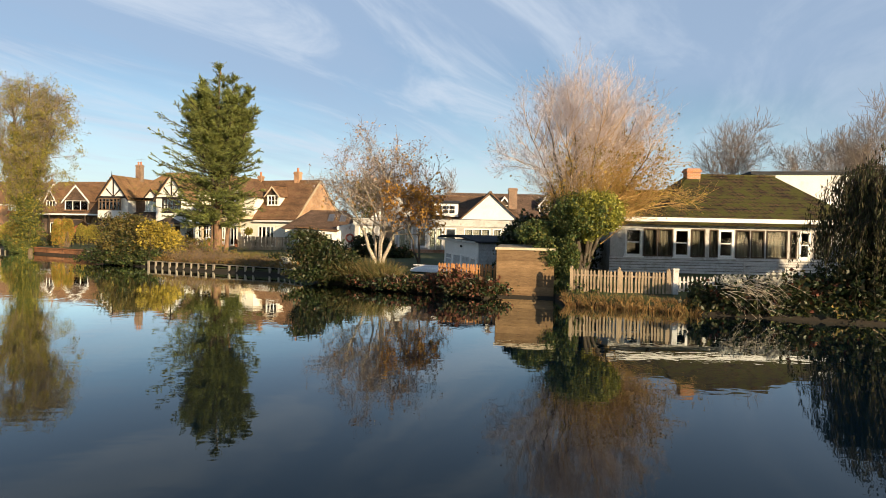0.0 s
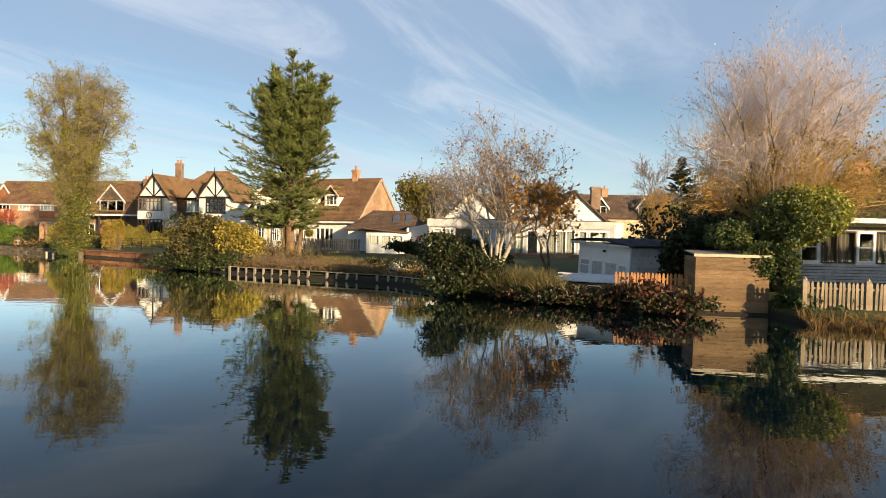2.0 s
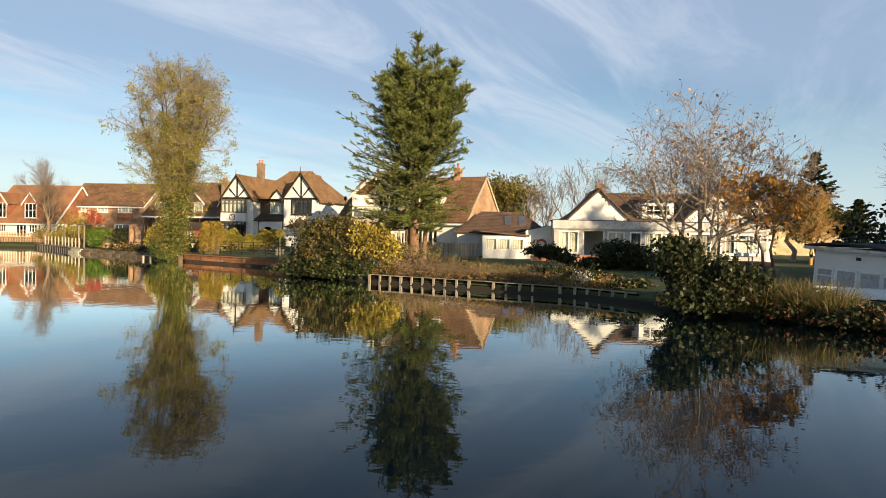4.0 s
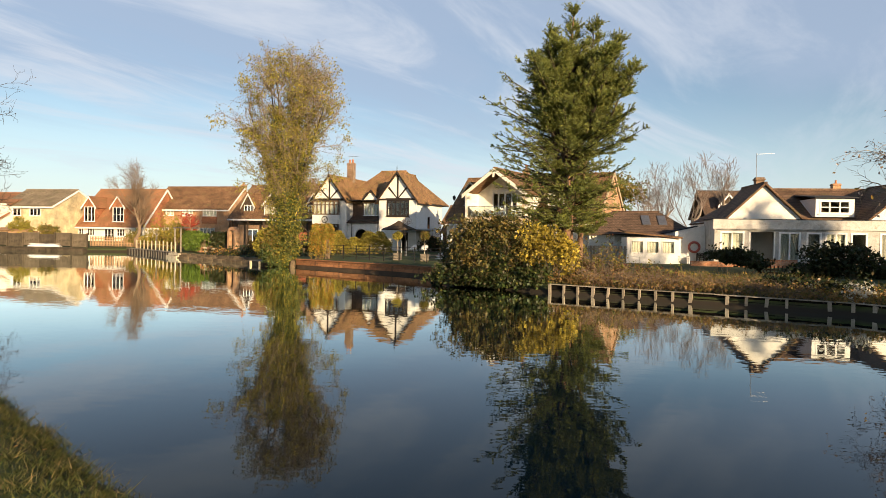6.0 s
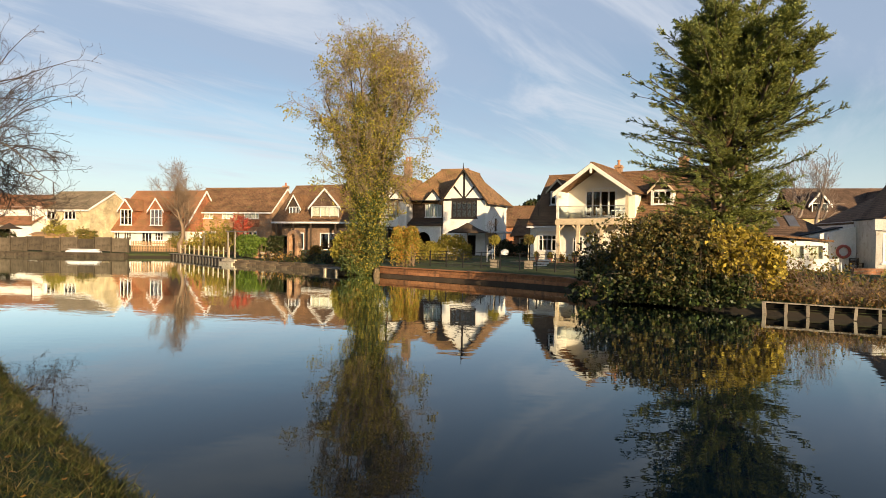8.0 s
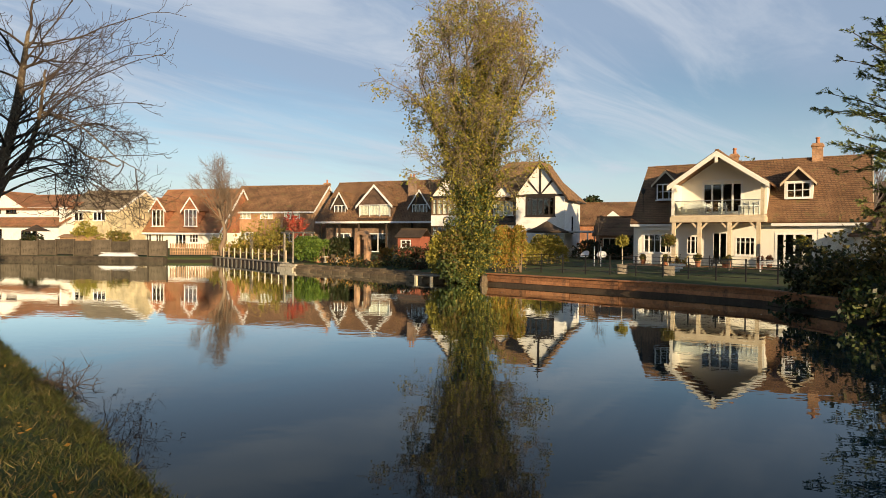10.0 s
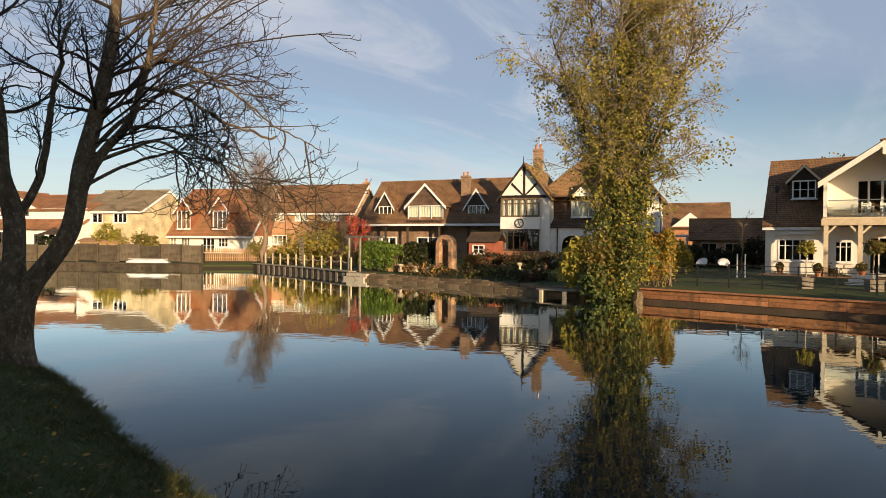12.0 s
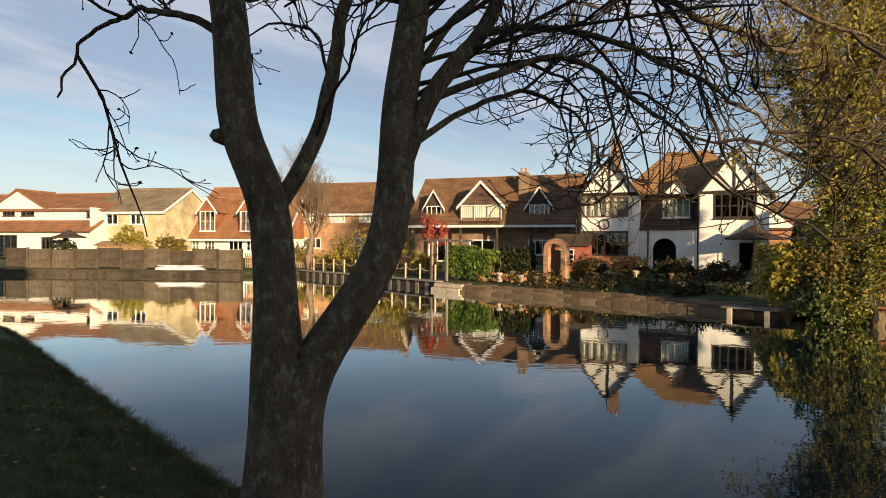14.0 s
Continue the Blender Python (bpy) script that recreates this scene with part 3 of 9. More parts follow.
def spread(rng, P, R, per, angle, lo=0.25, hi=1.0):
    """Places along the rods P where side shoots leave, the ways they leave, and the radii there."""
    m, n = P.shape[:2]
    i = np.repeat(np.arange(m), per)
    t = rng.uniform(lo, hi, m * per) * (n - 1)
    k = np.minimum(t.astype(int), n - 2)
    f = (t - k)[:, None]
    at = P[i, k] * (1 - f) + P[i, k + 1] * f
    d = unit(P[i, k + 1] - P[i, k])
    q = unit(np.cross(d, rng.normal(size=d.shape)))
    a = np.radians(angle) * rng.uniform(0.7, 1.3, len(d))[:, None]
    return at, d * np.cos(a) + q * np.sin(a), (R[i, k] * (1 - f[:, 0]) + R[i, k + 1] * f[:, 0]), t / (n - 1)

# ---- ground, water and banks ----
FAR_BANK = [(170, -60), (60, 2), (30, 14), (12.8, 19.2), (8.2, 20.9), (4.75, 22.5), (4.6, 24.75), (2.2, 25.22), (1.7, 24.3), (0.6, 25.0), (-3.4, 28.2), (-6.4, 31.0), (-9.2, 34.4), (-18.5, 39.0), (-23.6, 42.6),
            (-25.2, 47.3), (-28.0, 49.6), (-36.9, 55.0), (-46.5, 61.7), (-53.8, 66.2), (-60.2, 72.2), (-66.4, 77.2), (-71.0, 75.2), (-88.0, 73.4), (-110, 70), (-200, 40)]
NEAR_BANK = [(120, -92), (60, -44), (30, -20.8), (12, -7.6), (6, -3.2), (2, -0.3), (1, 0.45), (0.2, 1.05), (-0.8, 1.8), (-2, 2.7), (-8, 7.1), (-14, 11.4), (-19, 15.0), (-24.4, 18.7),
             (-28.0, 21.05), (-33.5, 24.95), (-38.5, 28.82), (-42.3, 31.7), (-45.5, 34.0), (-48.6, 36.5), (-51.4, 38.3), (-56.0, 41.9), (-62.8, 47.3), (-72, 53), (-95, 52), (-190, 10)]
g = Geo()
rows = []
rng = np.random.default_rng(5)
FAR_STEPS = [(1500, 1.0), (120, 0.95), (45, 0.85), (22, 0.80), (9, 0.72), (3.5, 0.58), (1.2, 0.44), (0.25, 0.30), (0.0, 0.0), (-0.8, -1.2)]
NEAR_STEPS = [(-0.8, -1.2), (0.0, -0.02), (0.25, 0.16), (0.8, 0.36), (1.8, 0.62), (3.2, 0.82), (6, 0.92), (20, 1.0), (60, 1.1), (1500, 1.2)]
for (fx, fy), (nx, ny) in zip(FAR_BANK, NEAR_BANK):
    row = []
    for d, z in FAR_STEPS:
        row.append((fx + 0.316 * d, fy + 0.949 * d, z))
    for d, z in NEAR_STEPS:
        row.append((nx - 0.555 * d, ny - 0.832 * d, z))
    rows.append(row)
n = len(rows[0])
g.add([p for r in rows for p in r], [(i * n + j, i * n + j + 1, (i + 1) * n + j + 1, (i + 1) * n + j) for i in range(len(rows) - 1) for j in range(n - 1)])
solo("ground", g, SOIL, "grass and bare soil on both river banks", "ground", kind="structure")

g = Geo()
g.add([(-1500, -1500, 0), (1500, -1500, 0), (1500, 1500, 0), (-1500, 1500, 0)], [(0, 1, 2, 3)])
solo("water", g, WATER, "still dark river water mirroring houses and trees", "river", kind="structure")


def along(pts, step, start=0.0):
    """Places every step metres along a line of points, with the heading there in degrees."""
    out, left = [], start
    for (ax, ay), (bx, by) in zip(pts, pts[1:]):
        length = math.hypot(bx - ax, by - ay)
        head = math.degrees(math.atan2(by - ay, bx - ax))
        while left <= length:
            out.append((ax + (bx - ax) * left / length, ay + (by - ay) * left / length, head))
            left += step
        left -= length
    return out


def shared(name, g, material):
    return mesh_of(name, g, material)


def place(name, me, m, parent, label=""):
    """Another piece on a mesh that is already there."""
    ob = new(name, me)
    ob.parent = parent
    ob.matrix_parent_inverse = parent.matrix_world.inverted()
    ob.matrix_basis = m
    return tagged(ob, label)

# ---- houses ----


def roof_x(x0, x1, y0, y1, ze, zr, over=0.35, side=0.25, th=0.12, hip0=0.0, hip1=0.0):
    """The slopes of a roof with its ridge along x; hips at the ends where asked."""
    ym = (y0 + y1) / 2
    sl = (zr - ze) / (ym - y0)
    a, b, z = y0 - over, y1 + over, ze - sl * over
    h0, h1 = x0 - side + hip0, x1 + side - hip1
    out = [("roof_slope", Geo().slab([(x0 - side, a, z), (x1 + side, a, z), (h1, ym, zr), (h0, ym, zr)], th)),
           ("roof_slope", Geo().slab([(x1 + side, b, z), (x0 - side, b, z), (h0, ym, zr), (h1, ym, zr)], th))]
    if hip0:
        out.append(("roof_hip", Geo().slab([(x0 - side, b, z), (x0 - side, a, z), (h0, ym, zr)], th)))
    if hip1:
        out.append(("roof_hip", Geo().slab([(x1 + side, a, z), (x1 + side, b, z), (h1, ym, zr)], th)))
    out.append(("ridge", Geo().beam((h0, ym, zr + th * 1.1), (h1, ym, zr + th * 1.1), 0.22, 0.14)))
    return out


def roof_y(x0, x1, y0, y1, ze, zr, over=0.3, th=0.12, y2=None):
    """The slopes of a roof with its ridge along y, from the front y0 to y1; the ridge runs on to y2 into a roof behind."""
    xm = (x0 + x1) / 2
    sl = (zr - ze) / (xm - x0)
    a, b, z = x0 - over, x1 + over, ze - sl * over
    y2 = y1 if y2 is None else y2
    return [("roof_slope", Geo().slab([(xm, y0, zr), (xm, y2, zr), (a, y1, z), (a, y0, z)], th)),
            ("roof_slope", Geo().slab([(b, y0, z), (b, y1, z), (xm, y2, zr), (xm, y0, zr)], th)),
            ("ridge", Geo().beam((xm, y0, zr + th * 1.1), (xm, y2, zr + th * 1.1), 0.22, 0.14))]


def cover(P, slopes, material):
    for name, g in slopes:
        part(name, g, material, P)


def barge(x0, x1, y, ze, zr, w=0.2, over=0.3, th=0.06):
    g = Geo()
    xm = (x0 + x1) / 2
    sl = (zr - ze) / (xm - x0)
    for s, xe in ((-1, x0 - over), (1, x1 + over)):
        z = ze - sl * over
        pts = [(xe, y, z), (xm, y, zr), (xm, y, zr - w * 1.25), (xe, y, z - w * 1.25)]
        if s > 0:
            pts = pts[::-1]
        g.prism(pts, (0, -th, 0))
    return g


def gable(x0, x1, y, ze, zr, th=0.2, z0=None, holes=()):
    """A triangular wall, on a straight foot where z0 is given."""
    g = Geo()
    g.prism([(x0, y, ze), (x1, y, ze), ((x0 + x1) / 2, y, zr)], (0, th, 0))
    if z0 is not None:
        g.wall(x0, x1, z0, ze, y, th, holes)
    return g


def chimney(P, x, y, w, d, z0, z1, material, pots=1, cap=True):
    g = Geo()
    g.box(x - w / 2, x + w / 2, y - d / 2, y + d / 2, z0, z1)
    g.box(x - w / 2 - 0.06, x + w / 2 + 0.06, y - d / 2 - 0.06, y + d / 2 + 0.06, z1 - 0.22, z1 - 0.10)
    c = part("chimney", g, material, P)
    for i in range(pots):
        p = Geo()
        px = x + (i - (pots - 1) / 2) * w / max(pots, 1)
        p.lathe([(0.13, z1 - 0.02), (0.10, z1 + 0.30), (0.14, z1 + 0.34), (0.12, z1 + 0.42)], (px, y, 0), 10)
        part("chimney_pot", p, TERRACOTTA, c)
    return c


def dormer(P, x0, x1, z0, z1, zap, y, yb, wall_mat, roof_mat, trim, cols=2, rows=2, frame_mat=None, curtain=None, wz=None, over=0.22, barge_w=0.14, cheek=None):
    """A gabled window standing out of a roof, from its face y back to yb."""
    g = Geo()
    wz = wz or (z0 + 0.05, z1 - 0.08)
    w0, w1 = x0 + 0.12, x1 - 0.12
    g.wall(x0, x1, z0, z1, y, 0.12, [(w0, w1, wz[0], wz[1])])
    g.box(x0, x0 + 0.1, y + 0.12, yb, z0, z1)
    g.box(x1 - 0.1, x1, y + 0.12, yb, z0, z1)
    g.box(x0 + 0.1, x1 - 0.1, yb - 0.1, yb, z0, z1)
    d = part("dormer", g, cheek or wall_mat, P)
    t = Geo()
    t.prism([(x0, y, z1), (x1, y, z1), ((x0 + x1) / 2, y, zap)], (0, 0.12, 0))
    part("dormer_gable", t, wall_mat, d)
    r = Geo()
    cover(d, roof_y(x0, x1, y - 0.2, yb, z1, zap, over, 0.09, yb + (zap - z1) * 0.9), roof_mat)
    part("bargeboard", barge(x0, x1, y - 0.2, z1 + 0.07, zap + 0.11, barge_w, over), trim, d)
    window(P, w0, w1, wz[0], wz[1], y, cols, rows, frame_mat, sill=True, curtain=curtain)
    return d


# --- house with a balcony under a broad gable
def balcony_house():
    P = thing("house", -22.6, 65.4, 0.7, -23, "cream house with oak balcony under a broad gable, brown tiled roof", "house")
    Z = 0.7
    w1, w2, dr, w3, bf = (-4.77, -2.85, 1.54, 2.85), (-1.89, -1.02, 1.50, 2.74), (-0.25, 0.68, 0.85, 2.98), (1.16, 2.32, 1.47, 2.68), (3.43, 5.59, 0.85, 2.97)
    g = Geo()
    g.wall(-5.45, 8.4, Z, 3.95, 0.0, 0.25, [w1, w2, dr, w3, bf])
    part("front_wall", g, CREAM, P)
    for i in range(20):
        z = 0.95 + 0.15 * i
        for a, b in ((-5.46, -4.95), (5.75, 8.41)):
            g = Geo()
            g.prism([(a, -0.004, z), (a, -0.03, z), (a, -0.008, z + 0.145), (a, -0.004, z + 0.145)], (b - a, 0, 0))
            part("board", g, CREAM, P)
    g = Geo()
    g.wall(0.25, 7.75, Z, 3.95, 8.4, 0.25, [], True)
    g.prism([(8.4, 0, 3.95), (8.4, 8, 3.95), (8.4, 4, 7.8)], (-0.25, 0, 0))
    part("brick_gable_wall", g, BRICK_O, P, "orange brick gable end")
    g = Geo()
    g.wall(0.25, 7.75, Z, 3.95, -5.2, 0.25, [], True)
    g.prism([(-5.2, 0, 3.95), (-5.2, 8, 3.95), (-5.2, 4, 7.8)], (-0.25, 0, 0))
    g.box(-5.45, 8.4, 7.75, 8.0, Z, 3.95)
    part("rear_wall", g, CREAM, P)
    g = Geo()
    g.box(-5.2, 8.15, 0.25, 7.75, Z - 0.1, Z + 0.02)
    g.box(-5.2, 8.15, 0.26, 7.75, 3.80, 3.9)
    g.box(-5.2, 8.15, 4.0, 4.1, Z + 0.02, 3.8)
    g.box(-2.2, 2.9, 2.6, 2.7, 3.9, 6.2)
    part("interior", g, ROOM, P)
    # main roof, left open where the wing joins
    cover(P, roof_x(-5.45, 8.4, 0.0, 8.0, 3.95, 7.85, 0.4, 0.15), TILE)
    for y0 in (-0.40, ):
        part("fascia", Geo().box(-5.6, -2.62, y0 - 0.07, y0, 3.38, 3.54), PAINT, P)
        part("fascia", Geo().box(3.25, 8.55, y0 - 0.07, y0, 3.38, 3.54), PAINT, P)
    g = Geo()
    for x in (8.52,):
        g.beam((x, -0.45, 3.50), (x, 4, 7.93), 0.06, 0.22)
        g.beam((x, 8.4, 3.55), (x, 4, 7.93), 0.06, 0.22)
    part("bargeboard", g, OAK, P)
    # wing over the balcony
    uw = (-0.92, 1.57, 4.22, 6.47)
    g = gable(-2.35, 2.95, 0.0, 6.15, 7.95, 0.2, 3.95, [uw])
    g.wall(0.2, 3.2, 3.95, 6.15, 2.95, 0.2, [], True)
    g.wall(0.2, 3.2, 3.95, 6.15, -2.15, 0.2, [], True)
    part("upper_wall", g, CREAM, P)
    cover(P, roof_y(-2.35, 2.95, -2.1, 2.35, 6.15, 7.98, 0.32, 0.14, 4.1), TILE)
    b = barge(-2.35, 2.95, -2.1, 6.24, 8.10, 0.26, 0.34, 0.08)
    b.box(0.22, 0.38, -2.24, -2.16, 7.35, 7.75)
    part("bargeboard", b, CREAM, P, "broad cream bargeboards")
    g = Geo()
    g.box(-2.45, 3.0, -1.95, 0.0, 3.95, 4.05)
    part("balcony_floor", g, OAK, P)
    g = Geo()
    g.box(-2.5, 3.05, -2.05, -1.85, 3.60, 3.94)
    g.box(-2.5, -2.35, -1.85, -0.01, 3.62, 3.92)
    g.box(2.9, 3.05, -1.85, -0.01, 3.62, 3.92)
    part("balcony_beam", g, OAK, P)
    for x in (-2.27, -0.68, 1.09, 2.72):
        g = Geo()
        g.box(x - 0.11, x + 0.11, -2.03, -1.81, Z, 3.60)
        for s in (-1, 1):
            if -2.5 < x + s * 0.5 < 3.0:
                g.beam((x + s * 0.08, -1.92, 3.15), (x + s * 0.48, -1.92, 3.6), 0.10)
        part("post", g, OAK, P)
    g = Geo()
    g.box(2.82, 3.02, -2.02, -1.84, 4.05, 6.1)
    part("post", g, OAK, P)
    part("side_wall", Geo().box(-2.42, -2.24, -2.02, -0.003, 4.06, 6.12), CREAM, P)
    g = Geo()
    g.box(-2.22, 2.8, -1.95, -1.935, 4.12, 4.95)
    part("balustrade_glass", g, PANE, P)
    g = Geo()
    g.box(-2.22, 2.8, -1.97, -1.92, 4.955, 5.0)
    part("handrail", g, GREYMETAL, P)
    window(P, *uw, 0.0, 4, 1, PAINT, curtain=None, bar=0.11)
    window(P, *w1, 0.0, 5, 1, PAINT, rail=2.45)
    window(P, *w2, 0.0, 3, 1, PAINT, rail=2.4)
    window(P, *dr, 0.0, 2, 1, PAINT, sill=False, name="door")
    window(P, *w3, 0.0, 4, 1, PAINT, rail=2.35)
    window(P, *bf, 0.0, 4, 1, PAINT, sill=False, name="folding_door", bar=0.11)
    g = Geo()
    g.prism([(-4.9, 0, 3.12), (-2.72, 0, 3.12), (-2.95, 0, 3.30), (-4.65, 0, 3.30)], (0, -0.3, 0))
    part("window_hood", g, PAINT, P)
    dormer(P, -4.25, -2.75, 5.25, 6.5, 7.25, 0.9, 3.0, DARK, TILE, OAK, 3, 2, PAINT)
    dormer(P, 3.84, 5.42, 5.12, 6.25, 7.05, 0.9, 3.0, DARK, TILE, OAK, 3, 2, PAINT, cheek=CREAM)
    chimney(P, 0.45, 4.0, 0.5, 0.5, 7.4, 8.6, BRICK_O, 1)
    chimney(P, 5.5, 4.0, 0.62, 0.6, 7.4, 8.95, BRICK_O, 1)
    g = Geo()
    g.tube([(-4.9, 0.3, 2.4), (-4.9, 0.3, 5.7)], 0.018, 6)
    g.lathe([(0.02, 5.65), (0.13, 5.78), (0.15, 6.0), (0.04, 6.12)], (-4.9, 0.3, 0), 10)
    part("pole_lamp", g, METAL, P)
    return P


# --- black and white house
BAYWOOD = surface("brown_stained_frames", (0.13, 0.085, 0.05), (0.19, 0.125, 0.075), 0.7, 2, 16, 0.2)


def timbered_house():
    P = thing("house", -39, 78.6, 0.8, -12, "white rendered house with black timbered gables and mossy brown tiles", "house")
    Z = 0.8
    ub, lb = (-5.86, -2.66, 4.66, 6.25), (-5.8, -2.75, 1.9, 3.62)
    g = Geo()
    g.wall(-6.1, -1.8, 1.75, 6.35, 0.0, 0.25, [ub, lb])
    g.wall(0.25, 7.5, Z, 6.35, -5.85, 0.25, [], True)
    g.wall(0.25, 2.0, Z, 6.35, -1.8, 0.25, [], True)
    part("wing_wall", g, RENDER, P)
    g = Geo()
    g.wall(-6.16, -1.74, Z, 1.75, -0.06, 0.3, [])
    g.box(-5.95, -2.55, -0.55, -0.07, Z, 1.75)
    part("brick_base", g, BRICK, P, "red brick base")
    g = Geo()
    g.box(-5.95, -2.55, -0.45, -0.01, 3.64, 4.64)
    part("bay_panel", g, RENDER, P)
    # two bays with black frames
    for z0, z1 in ((1.78, 3.62), (4.66, 6.25)):
        window(P, -5.92, -2.58, z0, z1, -0.42, 6, 1, BAYWOOD if z0 > 4 else DARK, sill=False, bar=0.10, rail=z0 + (z1 - z0) * 0.72, curtain=CURTAIN if z0 > 4 else None, name="bay_window")
    g = Geo()
    g.box(-5.98, -2.5, -0.5, 0.0, 6.26, 6.36)
    g.box(-6.35, -1.65, -0.06, 0.02, 6.36, 6.52)
    part("timber_rail", g, TIMBER, P)

    def timbered_gable(x0, x1, y, ze, zr):
        part("gable_wall", gable(x0, x1, y, ze, zr, 0.2), RENDER, P)
        xm, sl = (x0 + x1) / 2, (zr - ze) / ((x1 - x0) / 2)
        t = Geo()
        t.box(xm - 0.09, xm + 0.09, y - 0.05, y, ze, zr)
        for s in (-1, 1):
            t.prism([(xm + s * 0.05, y, ze + 0.15), (xm + s * 1.05, y, ze + sl * ((x1 - x0) / 2 - 1.15)), (xm + s * 1.18, y, ze + sl * ((x1 - x0) / 2 - 1.28)), (xm + s * 0.05, y, ze - 0.02 + 0.02)][::s], (0, -0.04, 0))
        t.box(x0 - 0.1, x1 + 0.1, y - 0.06, y, ze - 0.14, ze + 0.06)
        part("timber_frame", t, TIMBER, P)
        part("bargeboard", barge(x0, x1, y - 0.3, ze + 0.1, zr + 0.16, 0.2, 0.3), TIMBER, P)
        f = Geo()
        f.tube([(xm, y - 0.3, zr + 0.05), (xm, y - 0.3, zr + 0.75)], [0.06, 0.02], 6)
        part("finial", f, TIMBER, P)

    timbered_gable(-6.1, -1.9, 0.0, 6.4, 9.05)
    timbered_gable(2.3, 6.75, 0.0, 6.4, 9.25)
    # clock on the bay
    g = Geo()
    a = [(-4.3 + 0.36 * math.cos(t * math.pi / 12), -0.48, 4.12 + 0.36 * math.sin(t * math.pi / 12)) for t in range(25)]
    g.tube(a, 0.045, 6)
    for t in range(4):
        g.beam((-4.3, -0.48, 4.12), (-4.3 + 0.3 * math.cos(t * 1.57 + 0.4), -0.48, 4.12 + 0.3 * math.sin(t * 1.57 + 0.4)), 0.03)
    part("wheel_ornament", g, TIMBER, P, "black ring ornament on the white bay")
    # right wing
    rw = (3.2, 5.9, 4.5, 6.3)
    g = Geo()
    g.wall(2.3, 6.75, Z, 6.4, 0.0, 0.25, [rw, (4.9, 5.8, Z, 2.8)])
    g.wall(0.25, 7.5, Z, 6.4, 6.75, 0.25, [(3.2, 3.8, 3.0, 4.6)], True)
    g.wall(0.25, 2.0, Z, 6.4, 2.55, 0.25, [], True)
    part("wing_wall", g, RENDER, P)
    window(P, *rw, 0.0, 5, 2, TIMBER, sill=True, bar=0.12)
    g = Geo()
    g.box(3.1, 6.0, -0.05, 0.0, 6.28, 6.5)
    part("timber_lintel", g, TIMBER, P)
    window(P, 3.2, 3.8, 3.0, 4.6, 6.75, 1, 2, TIMBER, side=True)
    # middle: arch below, tile hanging and a small gabled window above
    g = Geo()
    arch = [(-1.8, Z), (-0.85, Z), (-0.85, 2.3)] + [(-0.05 + 0.8 * math.cos(math.pi - t * math.pi / 10), 2.3 + 0.8 * math.sin(t * math.pi / 10)) for t in range(1, 10)] + [(0.75, 2.3), (0.75, Z), (2.3, Z), (2.3, 3.75), (-1.8, 3.75)]
    left = [(-1.8, Z), (-0.85, Z), (-0.85, 2.3)] + [(-0.05 + 0.8 * math.cos(math.pi - t * math.pi / 20), 2.3 + 0.8 * math.sin(math.pi - t * math.pi / 20)) for t in range(1, 11)] + [(-0.05, 3.75), (-1.8, 3.75)]
    right = [(2.3, Z), (2.3, 3.75), (-0.05, 3.75)] + [(-0.05 + 0.8 * math.cos(t * math.pi / 20), 2.3 + 0.8 * math.sin(t * math.pi / 20)) for t in range(10, 0, -1)] + [(0.75, 2.3), (0.75, Z)]
    g.prism([(x, 0.3, z) for x, z in left], (0, 0.25, 0))
    g.prism([(x, 0.3, z) for x, z in right[::-1]], (0, 0.25, 0))
    part("arched_wall", g, RENDER, P)
    g = Geo()
    g.slab([(-1.8, 0.1, 3.72), (2.3, 0.1, 3.72), (2.3, 1.6, 4.55), (-1.8, 1.6, 4.55)], 0.1)
    part("lean_to_roof", g, TILE_D, P)
    g = Geo()
    g.wall(-1.8, 2.3, 4.4, 6.5, 1.5, 0.2, [(-0.16, 1.65, 4.6, 6.2)])
    part("tile_hung_wall", g, TILE_D, P)
    dormer(P, -0.35, 1.8, 4.6, 6.3, 7.45, 1.2, 3.4, RENDER, TILE_T, TIMBER, 4, 1, PAINT, curtain=CURTAIN, cheek=TILE_D)
    g = Geo()
    g.box(-5.85, 6.5, 7.25, 7.5, Z, 6.4)
    part("rear_wall", g, RENDER, P)
    g = Geo()
    g.box(-5.6, 6.5, 0.3, 7.25, Z - 0.1, Z + 0.02)
    g.box(-5.6, 6.5, 0.3, 7.25, 4.0, 4.1)
    g.box(-5.6, 6.5, 0.3, 7.25, 6.3, 6.36)
    g.box(-5.6, 6.5, 3.4, 3.5, Z, 6.3)
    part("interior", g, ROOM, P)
    cover(P, roof_x(-3.4, 6.75, 1.5, 8.6, 6.4, 9.85, 0.4, 0.35, 0.14, 3.7, 3.9) + roof_y(-6.1, -1.9, -0.25, 8.6, 6.4, 9.05, 0.32, 0.12, 8.6) + roof_y(2.3, 6.75, -0.25, 3.2, 6.4, 9.25, 0.42, 0.12, 4.6), TILE_T)
    g = Geo()
    g.beam((7.1, -0.2, 5.98), (7.1, 8.6, 6.05), 0.10, 0.12)
    part("gutter", g, METAL, P)
    chimney(P, -4.0, 4.9, 0.8, 0.65, 8.4, 11.1, BRICK_B, 2)
    g = Geo()
    g.tube([(-3.8, 4.9, 10.6), (-3.8, 4.9, 12.0)], 0.025, 5)
    g.beam((-4.5, 4.9, 11.9), (-3.1, 4.9, 11.9), 0.02)
    for i in range(5):
        g.beam((-4.4 + i * 0.3, 4.65, 11.9), (-4.4 + i * 0.3, 5.15, 11.9), 0.015)
    part("aerial", g, GREYMETAL, P)
    part("downpipe", Geo().tube([(-1.2, 0.2, 3.7), (-1.2, 0.2, Z)], 0.05, 6), METAL, P)
